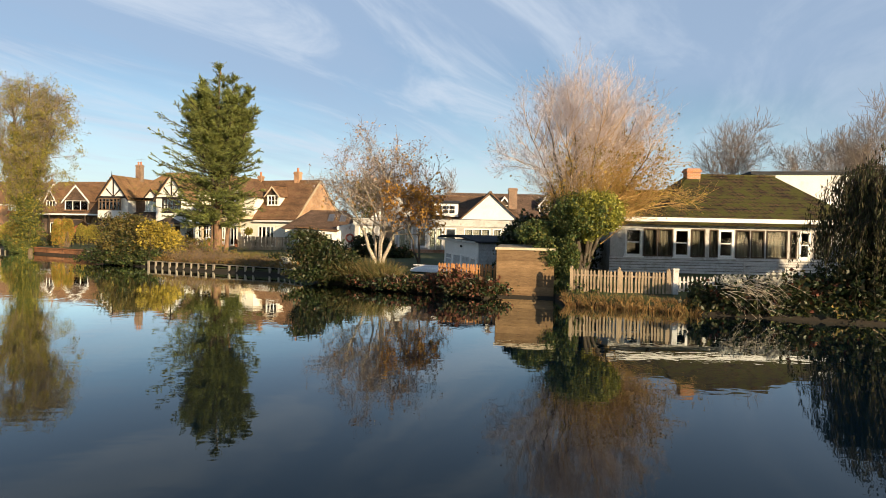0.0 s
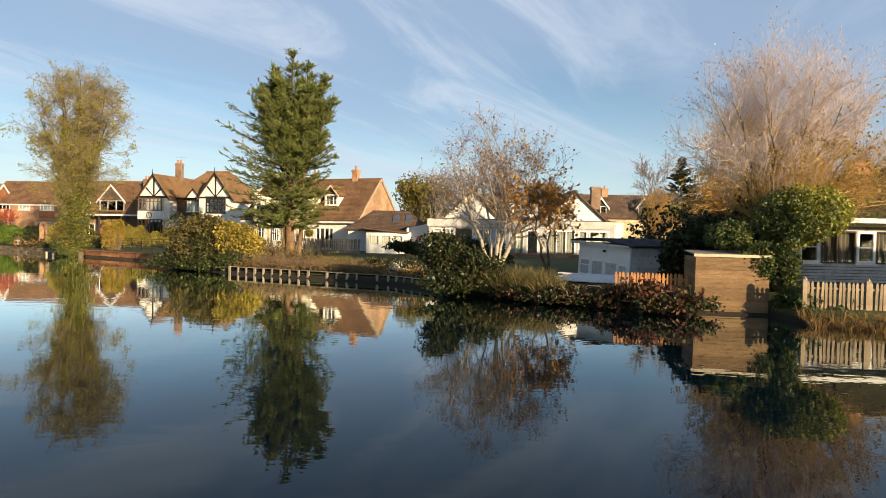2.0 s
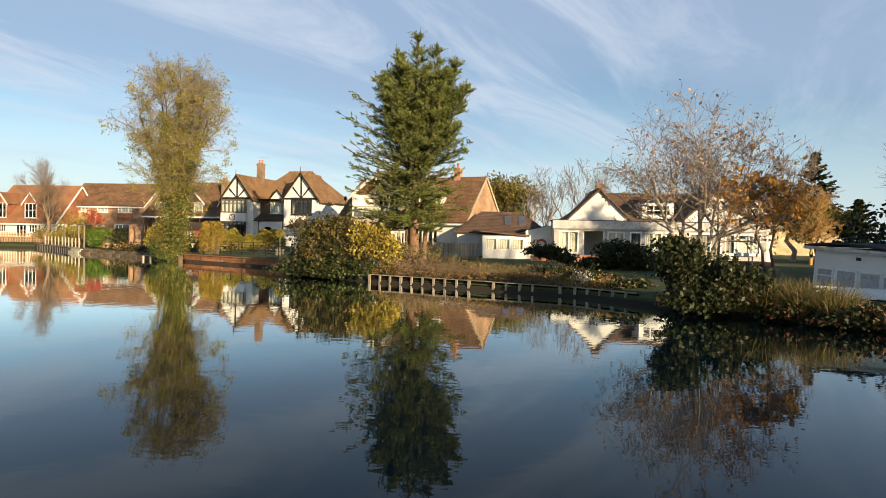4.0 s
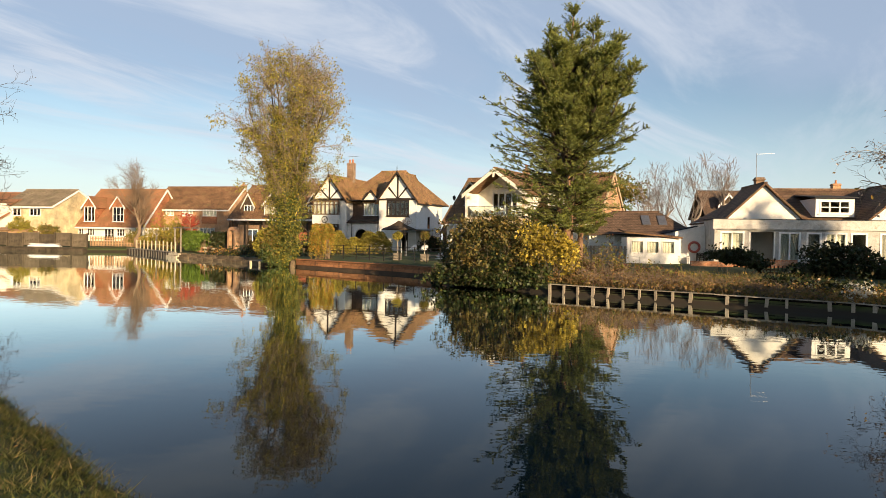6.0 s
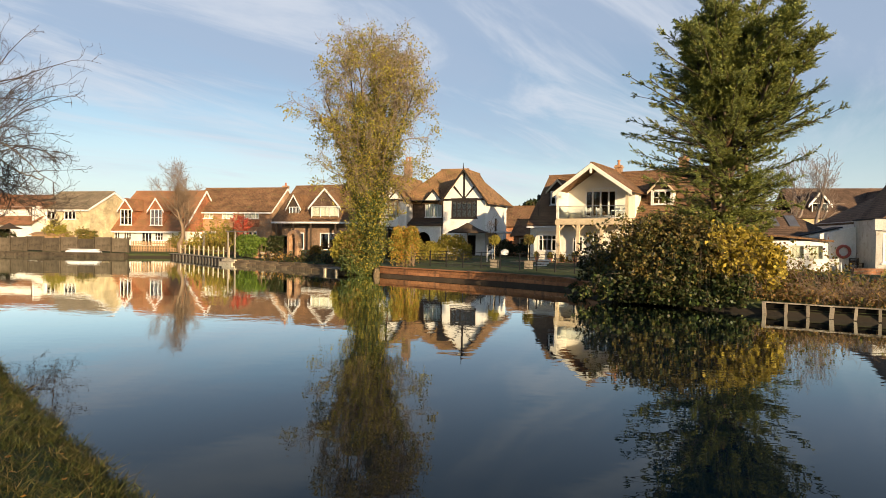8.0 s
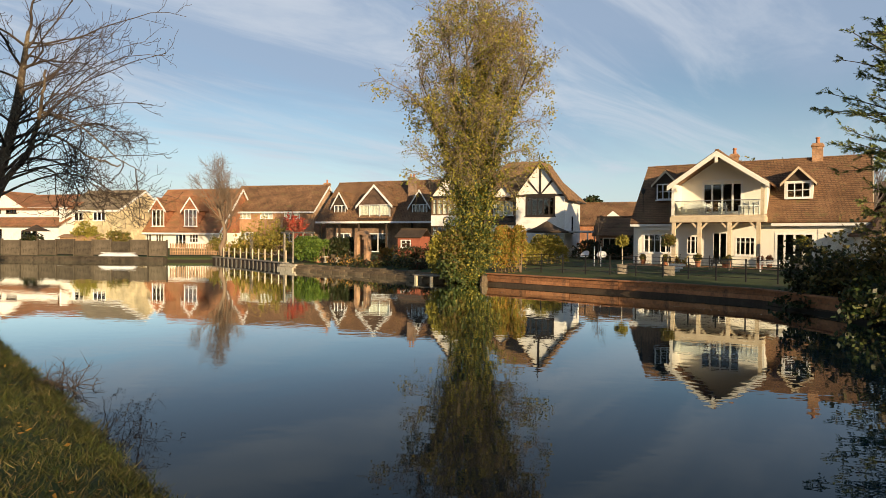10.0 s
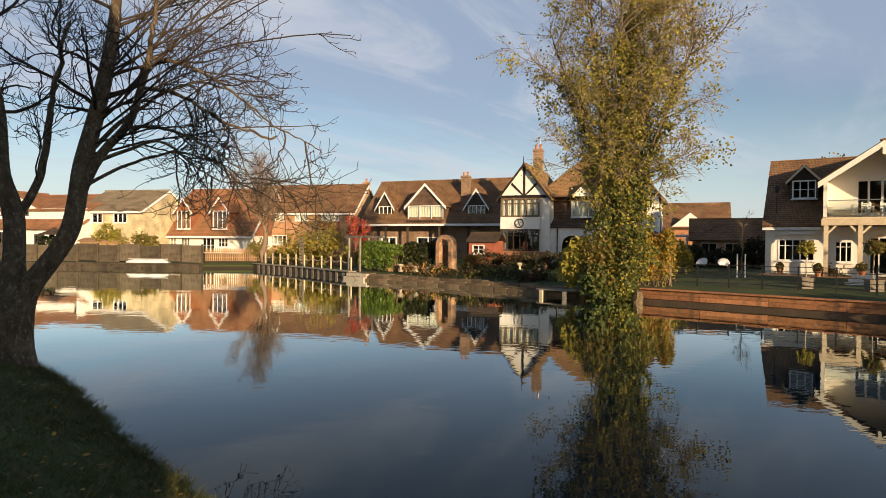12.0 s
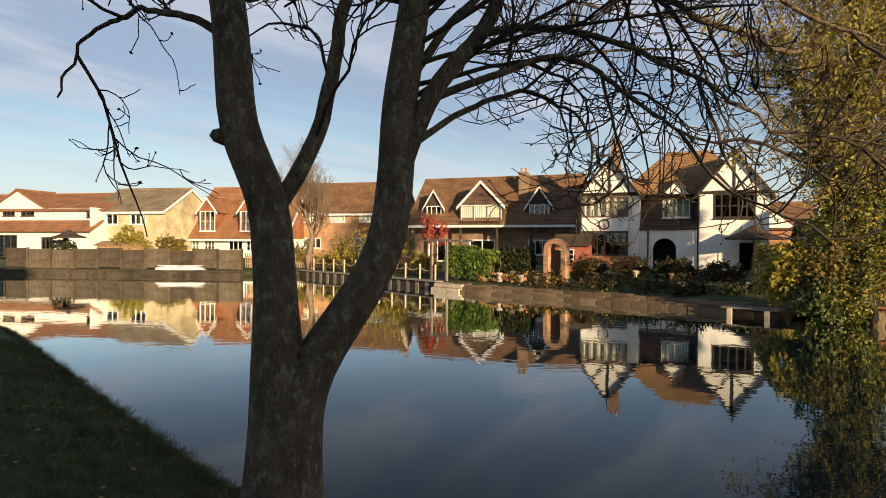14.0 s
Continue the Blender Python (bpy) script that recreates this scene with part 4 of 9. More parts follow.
    part("downpipe", Geo().tube([(2.2, -0.06, 6.2), (2.2, -0.06, Z)], 0.05, 6), METAL, P)
    # flat canopy at the right side
    g = Geo()
    g.box(6.76, 9.0, -0.6, 3.4, 3.05, 3.2)
    for x in (8.85,):
        for y in (-0.5, 3.3):
            g.box(x - 0.06, x + 0.06, y - 0.06, y + 0.06, Z, 3.05)
    part("side_canopy", g, GREYPAINT, P)
    return P


# --- brown tiled house with three gabled windows
def tiled_house():
    P = thing("house", -54, 89, 0.8, -12, "low brown tiled house with white edged gables over a shaded veranda", "house")
    Z = 0.8
    g = Geo()
    g.wall(-7, 9, Z, 4.3, 1.6, 0.25, [(-5.5, -3.6, Z, 3.0), (-1.2, 1.4, Z, 3.0), (4.6, 6.6, 1.6, 3.0)])
    g.wall(1.85, 9.75, Z, 4.3, 9.0, 0.25, [], True)
    g.wall(1.85, 9.75, Z, 4.3, -6.75, 0.25, [], True)
    g.box(-7, 9, 9.75, 10, Z, 4.3)
    # browner brick puts the veranda's deep shade into the wall colour
    part("wall", g, BRICK_B, P)
    for a, b in ((-5.5, -3.6), (-1.2, 1.4)):
        window(P, a, b, Z, 3.0, 1.6, 2, 1, PAINT, sill=False, name="door", bar=0.1)
    window(P, 4.6, 6.6, 1.6, 3.0, 1.6, 3, 1, PAINT)
    g = Geo()
    g.box(-6.7, 8.7, 1.9, 9.7, Z - 0.1, Z + 0.02)
    g.box(-6.7, 8.7, 1.9, 9.7, 4.2, 4.28)
    g.box(-6.7, 8.7, 5.0, 5.1, Z, 4.2)
    part("interior", g, ROOM, P)
    cover(P, roof_x(-7, 9, 0.0, 10.0, 4.42, 9.15, 0.15, 0.3, 0.14), TILE)
    g = Geo()
    g.box(-7.3, 9.3, -0.22, -0.15, 4.12, 4.34)
    part("fascia", g, PAINT, P, "white fascia board")
    for x in (-6.8, -4.2, -1.6, 2.0, 5.2, 8.6):
        g = Geo()
        g.box(x - 0.09, x + 0.09, 0.05, 0.23, Z, 4.2)
        part("post", g, DARK, P)
    for x in (-7.0, 9.0):
        s = 1 if x > 0 else -1
        g = Geo()
        g.prism([(x, 0.1, 4.3), (x, 9.9, 4.3), (x, 5, 8.95)], (-s * 0.25, 0, 0))
        part("gable_wall", g, TILEHUNG, P)
    dormer(P, -5.55, -3.75, 5.15, 6.35, 7.75, 0.9, 3.0, DARK, TILE, PAINT, 3, 1, PAINT, over=0.3, barge_w=0.2)
    dormer(P, -1.75, 2.5, 4.6, 6.3, 8.45, 0.3, 3.0, TILE_D, TILE, PAINT, 3, 1, PAINT, over=0.25, barge_w=0.24, wz=(4.62, 6.25), curtain=CURTAIN)
    dormer(P, 4.75, 6.85, 4.95, 6.3, 7.8, 0.8, 3.0, DARK, TILE, PAINT, 4, 1, PAINT, over=0.35, barge_w=0.2)
    chimney(P, 3.75, 3.2, 0.85, 0.7, 7.0, 9.5, BRICK_B, 2)
    g = Geo()
    g.box(-1.6, 2.35, -0.25, -0.2, 4.65, 4.7)
    for i in range(26):
        x = -1.58 + i * 0.156
        g.box(x - 0.012, x + 0.012, -0.24, -0.21, 4.45, 4.65)
    part("balcony_rail", g, METAL, P)
    return P


def plain_house(x, y, rz, x0, x1, ze, zr, deep, wall_mat, roof_mat, label, wins, gable_mat=None, left_side=False):
    """A two-storey house with its ridge along the front and white edged gable ends."""
    Z = 1.0
    P = thing("house", x, y, Z, rz, label, "house")
    g = Geo()
    g.wall(x0, x1, Z, ze, 0, 0.25, [w[:4] for w in wins])
    g.wall(0.25, deep - 0.25, Z, ze, x1, 0.25, [], True)
    g.wall(0.25, deep - 0.25, Z, ze, x0 + 0.25, 0.25, [], True)
    g.box(x0, x1, deep - 0.25, deep, Z, ze)
    part("wall", g, wall_mat, P)
    for xg, s in ((x1, -0.25), (x0, 0.25)):
        part("gable_wall", Geo().prism([(xg, 0.0, ze), (xg, deep, ze), (xg, deep / 2, zr)], (s, 0, 0)), gable_mat or wall_mat, P)
    g = Geo()
    g.box(x0 + 0.25, x1 - 0.25, 0.3, deep - 0.3, Z - 0.1, Z + 0.02)
    g.box(x0 + 0.25, x1 - 0.25, 0.3, deep - 0.3, 3.4, 3.5)
    g.box(x0 + 0.25, x1 - 0.25, 0.3, deep - 0.3, ze - 0.1, ze - 0.02)
    g.box(x0 + 0.25, x1 - 0.25, 3.0, 3.1, Z, ze - 0.1)
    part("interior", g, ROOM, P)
    cover(P, roof_x(x0, x1, 0, deep, ze + 0.05, zr + 0.05, 0.35, 0.22), roof_mat)
    sl = (zr - ze) / (deep / 2)
    g = Geo()
    for xx in (x0 - 0.24, x1 + 0.24):
        g.beam((xx, -0.4, ze - sl * 0.4), (xx, deep / 2, zr), 0.06, 0.22)
        g.beam((xx, deep + 0.4, ze - sl * 0.4), (xx, deep / 2, zr), 0.06, 0.22)
    g.box(x0 - 0.2, x1 + 0.2, -0.42, -0.36, ze - sl * 0.36 - 0.2, ze - sl * 0.36)
    part("bargeboard", g, PAINT, P, "white bargeboards and fascia")
    for w in wins:
        window(P, *w[:4], 0, w[4], w[5], PAINT, curtain=w[6] if len(w) > 6 else None)
    return P


def far_houses():
    plain_house(-84, 86.5, -3, -8.6, -0.3, 5.75, 8.0, 8.0, BRICK_Y, TILE_G, "buff brick house with a grey brown tiled roof", [(-7.6, -5.6, 4.3, 5.35, 3, 1, CURTAIN), (-4.2, -2.4, 4.3, 5.35, 3, 1, CURTAIN), (-6.5, -4.8, 1.9, 3.0, 3, 1)])
    P = plain_house(-68, 94, -3, -7.2, 5.2, 5.95, 9.1, 8.0, BRICK_O, TILE, "orange brick house with a broad brown roof and white windows",
                    [(-5.85, -3.6, 4.8, 5.92, 4, 1, CURTAIN), (-2.2, -0.5, 4.8, 5.92, 3, 1, CURTAIN), (1.1, 3.3, 4.8, 5.92, 4, 1, CURTAIN), (-5.6, -3.2, 2.0, 3.1, 4, 1), (0.6, 3.0, 1.9, 3.1, 4, 1)])
    g = Geo()
    g.box(1.0, 3.4, -0.06, -0.004, 3.7, 4.7)
    part("tile_panel", g, TILEHUNG, P)
    chimney(P, 5.0, 4.3, 0.7, 0.6, 8.6, 9.6, BRICK_O, 1)
    # red roofed house with two tall dormer windows
    P = thing("house", -80, 90, 1.0, -3, "house with a steep red tiled roof and tall white dormer windows", "house")
    g = Geo()
    wins = [(-4.4, -3.2, 1.7, 2.75), (-2.6, -1.4, 1.7, 2.75), (0.2, 1.8, 1.0, 2.75), (2.2, 3.5, 1.7, 2.75)]
    g.wall(-5.0, 6.6, 1.0, 2.95, 0.5, 0.25, wins)
    g.wall(0.75, 9.25, 1.0, 2.95, 6.6, 0.25, [], True)
    g.wall(0.75, 9.25, 1.0, 2.95, -4.75, 0.25, [], True)
    g.box(-5, 6.6, 9.25, 9.5, 1.0, 2.95)
    part("wall", g, CREAM, P)
    g = Geo()
    g.prism([(6.6, 0.4, 2.95), (6.6, 9.6, 2.95), (6.6, 5.0, 8.35)], (-0.25, 0, 0))
    part("gable_wall", g, TILEHUNG, P)
    g = Geo()
    g.box(-4.7, 6.3, 0.8, 9.2, 0.9, 1.02)
    g.box(-4.7, 6.3, 0.8, 9.2, 2.8, 2.9)
    g.box(-4.7, 6.3, 3.8, 3.9, 1.0, 2.8)
    part("interior", g, ROOM, P)
    cover(P, roof_x(-5.0, 6.6, 0.3, 9.7, 3.25, 8.45, 0.35, 0.25, 0.14, 0.9, 0.0), TILE_R)
    g = Geo()
    g.box(-5.3, 6.85, -0.13, -0.06, 2.70, 2.92)
    g.beam((6.9, -0.05, 2.9), (6.9, 5.0, 8.5), 0.07, 0.24)
    g.beam((6.9, 10.05, 2.9), (6.9, 5.0, 8.5), 0.07, 0.24)
    part("bargeboard", g, PAINT, P, "white fascia and bargeboards")
    for w in wins:
        window(P, *w, 0.5, 3, 2, PAINT, sill=False)
    dormer(P, -3.2, -1.2, 3.7, 5.9, 7.15, 0.45, 3.2, TILEHUNG, TILE_R, PAINT, 3, 2, PAINT, over=0.25, barge_w=0.2, wz=(3.72, 5.8))
    dormer(P, 1.45, 3.5, 3.7, 5.9, 7.25, 0.45, 3.2, TILEHUNG, TILE_R, PAINT, 3, 2, PAINT, over=0.25, barge_w=0.2, wz=(3.72, 5.8))
    # white house with a red band of roof between its storeys
    P = thing("house", -92, 86, 1.0, -3, "white rendered house with orange tiled roofs on two levels", "house")
    lo = [(-9.9, -7.5, 1.0, 3.2), (-4.6, -3.2, 1.8, 3.0)]
    up = [(-10.9, -9.4, 5.15, 6.1), (-8.6, -7.0, 5.15, 6.1), (-0.75, 0.35, 4.95, 5.7)]
    g = Geo()
    g.wall(-16, 1.0, 1.0, 3.6, -1.2, 0.25, lo)
    g.wall(-16, 1.0, 3.6, 5.9, 0.3, 0.25, [(a, b, c, min(d, 5.85)) for a, b, c, d in up])
    g.wall(-0.95, 9.0, 1.0, 5.9, 1.0, 0.25, [], True)
    g.prism([(-12.4, 0.3, 5.9), (-5.5, 0.3, 5.9), (-8.95, 0.3, 7.75)], (0, 0.25, 0))
    part("wall", g, RENDER, P)
    for w in lo:
        window(P, *w, -1.2, 3, 1, DARK, sill=False)
    for a, b, c, d in up:
        window(P, a, b, c, min(d, 5.85), 0.3, 3, 1, DARK)
    g = Geo()
    g.box(-15.7, 0.7, 2.8, 2.9, 1.0, 5.8)
    g.box(-15.7, 0.7, -0.9, 2.8, 0.9, 1.02)
    part("interior", g, ROOM, P)
    g = Geo()
    g.slab([(-16, -1.7, 3.5), (1.3, -1.7, 3.5), (1.3, 0.3, 4.6), (-16, 0.3, 4.6)], 0.12)
    part("skirt_roof", g, TILE_R, P)
    cover(P, roof_x(-16, 1.2, 0.3, 9.3, 5.75, 7.6, 0.35, 0.2) + roof_y(-12.4, -5.5, 0.0, 3.0, 5.85, 7.75, 0.4, 0.12, 4.8), TILE_R)


# --- white cottage with a long glazed veranda
def veranda_cottage():
    P = thing("cottage", -8, 55.3, 0.7, 0, "white cottage with two gables behind a long glazed veranda", "cottage")
    Z = 0.7
    # veranda
    holes = [(0.35, 1.85, 1.35, 3.05), (2.15, 3.75, 0.85, 3.05), (3.95, 5.25, 0.95, 3.05), (5.6, 6.5, 1.3, 3.05), (6.7, 8.0, 0.95, 3.05), (8.2, 9.2, 0.95, 3.05), (9.9, 12.3, 0.85, 3.05), (12.5, 13.3, 1.5, 3.05), (13.4, 15.1, 1.5, 3.05)]
    g = Geo()
    g.wall(0, 15.5, Z, 3.2, 0.0, 0.18, holes)
    g.wall(0.18, 2.6, Z, 3.8, 0.18, 0.18, [], True)
    g.wall(0.18, 9.5, Z, 3.8, 15.5, 0.18, [(1.0, 2.4, 1.5, 3.0)], True)
    # greyer paint than the gables puts the veranda's part shade into colour
    part("veranda_wall", g, OLDPAINT, P)
    g = Geo()
    g.box(-0.12, 15.62, -0.12, 0.14, 3.2, 3.82)
    part("veranda_fascia", g, OLDPAINT, P, "long weathered white fascia board")
    g = Geo()
    for i in range(96):
        x = 0.2 + i * 0.058
        g.prism([(x, -0.13, 3.24), (x + 0.055, -0.13, 3.24), (x + 0.028, -0.13, 3.13)], (0, -0.02, 0))
    part("scalloped_trim", g, OLDPAINT, P)
    g = Geo()
    g.box(-0.1, 15.6, 0.0, 2.6, 3.82, 3.88)
    part("veranda_roof", g, FELT, P)
    cur = [CURTAIN, None, CURTAIN, CURTAIN_G, CURTAIN, None, CURTAIN_G, CURTAIN_G, None]
    for i, h in enumerate(holes):
        if i == 1:
            # the open doorway, its leaves slid aside
            g = Geo()
            for q in (h[0], h[1] - 0.09):
                g.box(q, q + 0.09, 0.03, 0.12, h[2], h[3])
            part("door_frame", g, PAINT, P)
            continue
        window(P, *h, 0.0, 1 if h[1] - h[0] < 1.2 else 2 if i != 6 else 3, 1, PAINT, sill=h[2] > 1.0, curtain=cur[i], name="window" if h[2] > 0.9 else "sliding_door", bar=0.09)
    # cottage behind
    g = Geo()
    g.wall(0.9, 17, Z, 3.85, 2.6, 0.2, [])
    g.wall(2.8, 10.0, Z, 3.85, 1.1, 0.2, [], True)
    g.wall(2.8, 10.0, Z, 3.85, 15.7, 0.2, [(4, 5, 1.6, 2.8)], True)
    g.box(0.9, 15.7, 10, 10.2, Z, 3.85)
    part("rear_wall", g, RENDER, P)
    g = Geo()
    g.box(0.2, 15.3, 0.2, 2.6, Z - 0.05, Z + 0.03)
    part("veranda_floor", g, DARK, P)
    part("gable_wall", gable(1.15, 6.1, 1.9, 3.85, 6.2, 0.2), RENDER, P)
    part("gable_wall", gable(9.6, 15.0, 0.9, 3.85, 6.25, 0.2), RENDER, P)
    cover(P, roof_y(1.15, 6.1, 1.6, 4.2, 3.85, 6.25, 0.35, 0.12, 6.4) + roof_y(9.6, 15.0, 0.6, 4.2, 3.85, 6.3, 0.35, 0.12, 6.4) + roof_x(1.15, 15.7, 2.4, 10.4, 3.85, 6.2, 0.3, 0.25, 0.12, 3.6, 3.0), TILE_C)
    d = Geo()
    d.wall(7.0, 9.4, 4.15, 5.4, 2.2, 0.12, [(7.25, 9.15, 4.35, 5.25)])
    d.box(7.0, 7.1, 2.32, 5.0, 4.15, 5.4)
    d.box(9.3, 9.4, 2.32, 5.0, 4.15, 5.4)
    part("dormer", d, PAINT, P)
    d = Geo()
    d.slab([(6.85, 1.95, 5.4), (9.55, 1.95, 5.4), (9.55, 5.5, 5.75), (6.85, 5.5, 5.75)], 0.08)
    part("dormer_roof", d, FELT, P)
    window(P, 7.25, 9.15, 4.35, 5.25, 2.2, 3, 2, PAINT, bar=0.08)
    chimney(P, 3.95, 3.9, 0.55, 0.5, 5.9, 6.95, BRICK_B, 0)
    chimney(P, 14.6, 3.2, 0.8, 0.6, 5.0, 7.0, BRICK_B, 0)
    g = Geo()
    g.tube([(3.75, 3.9, 6.9), (3.75, 3.9, 8.7)], 0.02, 5)
    g.beam((3.75, 3.9, 8.6), (4.9, 3.9, 8.65), 0.02)
    part("aerial", g, GREYMETAL, P)
    # low garden wall in front
    g = Geo()
    g.box(-1.8, 15.2, -1.6, -1.3, Z - 0.1, 1.1)
    part("terrace_wall", g, BRICK, P)
    # brick side annex with a lean-to roof and a lifebuoy wall
    g = Geo()
    g.wall(-2.0, -0.02, Z, 3.0, 2.2, 0.2, [])
    g.prism([(-2.0, 2.2, 3.0), (-0.02, 2.2, 3.0), (-0.02, 2.2, 3.45)], (0, 0.2, 0))
    part("side_wall", g, RENDER, P)
    return P


def garden_room():
    P = thing("conservatory", -13.4, 56.4, 0.7, 0, "white glazed garden room with a shallow tiled roof", "conservatory")
    Z = 0.7
    g = Geo()
    holes = [(0.25 + i * 1.02, 1.15 + i * 1.02, 1.45, 2.35) for i in range(3)]
    g.wall(0, 3.4, Z, 2.55, 0, 0.12, holes)
    sh = [(0.3 + i * 0.62, 0.8 + i * 0.62, 1.3, 2.3) for i in range(4)]
    g.wall(0.12, 3.0, Z, 2.5, 3.4, 0.12, sh, True)
    g.box(0, 0.12, 0.12, 3.0, Z, 2.55)
    part("wall", g, PAINT, P)
    # curtains added in place of the pale light seen through the glazing
    for h in holes:
        window(P, *h, 0, 1, 1, PAINT, sill=False, curtain=CURTAIN)
    for h in sh:
        window(P, *h, 3.4, 1, 1, PAINT, side=True, sill=False, curtain=CURTAIN)
    g = Geo()
    g.slab([(-0.2, -0.25, 2.85), (3.6, -0.25, 2.5), (3.6, 3.2, 2.7), (-0.2, 3.2, 3.1)], 0.10)
    part("roof", g, TILE, P)
    g = Geo()
    g.box(0.12, 3.3, 0.12, 3.0, Z - 0.1, Z + 0.02)
    part("floor", g, DARK, P)
    # hipped annex behind with roof lights
    A = thing("annex", -13.0, 60.4, 0.7, 0, "low white annex with a hipped brown roof and roof lights", "annex")
    g = Geo()
    g.box(-2.6, 5.0, 0, 5, Z, 2.9)
    part("wall", g, RENDER, A)
    cover(A, roof_x(-2.6, 5.0, 0, 5, 2.9, 4.5, 0.3, 0.3, 0.1, 2.2, 2.4), TILE_D)
    for x in (1.4, 2.6):
        g = Geo()
        g.slab([(x, 0.75, 3.52), (x + 0.6, 0.75, 3.52), (x + 0.6, 1.9, 4.26), (x, 1.9, 4.26)], 0.05)
        part("roof_light", g, GREYMETAL, A)
    # lower white lean-to that slopes towards the cottage
    g = Geo()
    g.prism([(2.2, -1.2, Z), (4.8, -1.2, Z), (4.8, -1.2, 3.35), (2.2, -1.2, 2.75)], (0, 1.15, 0))
    part("lean_to_wall", g, RENDER, A)
    g = Geo()
    g.slab([(2.1, -1.35, 2.76), (4.9, -1.35, 3.42), (4.9, 0.1, 3.42), (2.1, 0.1, 2.76)], 0.07)
    part("lean_to_roof", g, FELT, A)
    # porch in front of the balcony house's brick end
    return P


def clapboard_bungalow():
    """Weatherboarded riverside bungalow with a long band of windows."""
    P = thing("bungalow", 12.0, 31.7, 0.55, 0, "white weatherboarded bungalow with a mossy hipped roof", "bungalow")
    Z = 0.55
    band = [(-2.55, -1.65), (-1.58, -0.85), (-0.82, -0.05), (0.0, 0.83), (0.88, 1.62), (1.85, 2.30), (2.31, 3.12), (3.2, 3.95), (4.0, 4.7), (4.8, 5.9), (6.05, 6.4), (6.5, 7.1), (7.3, 8.1)]
    holes = [(a, b, 1.60, 3.05) for a, b in band]
    g = Geo()
    g.wall(-3.3, 9.6, Z + 0.2, 3.35, 0.0, 0.15, holes)
    g.wall(0.15, 7.0, Z + 0.2, 3.35, 9.6, 0.15, [], True)
    g.wall(0.15, 7.0, Z + 0.2, 3.35, -3.15, 0.15, [], True)
    g.box(-3.3, 9.6, 7.0, 7.15, Z, 3.35)
    part("wall", g, OLDPAINT, P)
    for i in range(6):
        z = Z + 0.2 + 0.14 * i
        part("board", Geo().prism([(-3.34, -0.006, z), (-3.34, -0.050, z), (-3.34, -0.020, z + 0.118), (-3.34, -0.006, z + 0.118)], (12.98, 0, 0)), OLDPAINT, P)
    # dark sheet paints the shadow lines into the gaps between boards
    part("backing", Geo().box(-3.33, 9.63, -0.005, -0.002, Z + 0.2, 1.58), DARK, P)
    for i in range(2):
        z = 3.10 + 0.13 * i
        part("board", Geo().prism([(-3.34, -0.004, z), (-3.34, -0.035, z), (-3.34, -0.010, z + 0.125), (-3.34, -0.004, z + 0.125)], (12.98, 0, 0)), OLDPAINT, P)
    g = Geo()
    g.box(-3.4, 9.7, -0.5, 0.0, 3.36, 3.42)
    g.box(-3.5, 9.8, -0.55, -0.48, 3.30, 3.62)
    part("fascia", g, PAINT, P)
    for i, (a, b) in enumerate(band):
        white = i in (0, 3, 6, 11)
        window(P, a, b, 1.60, 3.05, 0.0, 1, 2 if white else 1, PAINT if white else DARK, sill=white, curtain=None if white else CURTAIN_D, bar=0.09 if white else 0.05)
    g = Geo()
    g.box(-3.1, 9.4, 0.2, 6.9, Z, Z + 0.25)
    g.box(-3.1, 9.4, 0.2, 6.9, 3.2, 3.28)
    g.box(-3.1, 9.4, 2.6, 2.7, Z, 3.2)
    part("interior", g, ROOM, P)
    cover(P, roof_x(-1.0, 9.6, 0, 7.0, 3.62, 6.05, 0.55, 0.3, 0.14, 3.3, 2.9) + roof_x(-3.3, 3.0, 0.0, 4.4, 3.60, 5.0, 0.53, 0.3, 0.12, 2.0, 2.0), TILE_M)
    chimney(P, 2.2, 3.4, 0.75, 0.6, 5.0, 6.55, BRICK, 0)
    # brick plinth
    g = Geo()
    g.box(-3.2, 9.5, 0.03, 7.0, Z - 0.15, Z + 0.2)
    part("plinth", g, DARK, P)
    W = thing("flat_roofed_building", 25, 44, 0.8, -10, "white flat roofed building behind the bungalow", "building")
    g = Geo()
    g.box(-2.6, 4.4, 0, 8, 0.8, 7.3)
    part("wall", g, RENDER, W)
    g = Geo()
    g.box(-2.8, 4.6, -0.2, 8.2, 7.3, 7.5)
    part("roof", g, FELT, W)


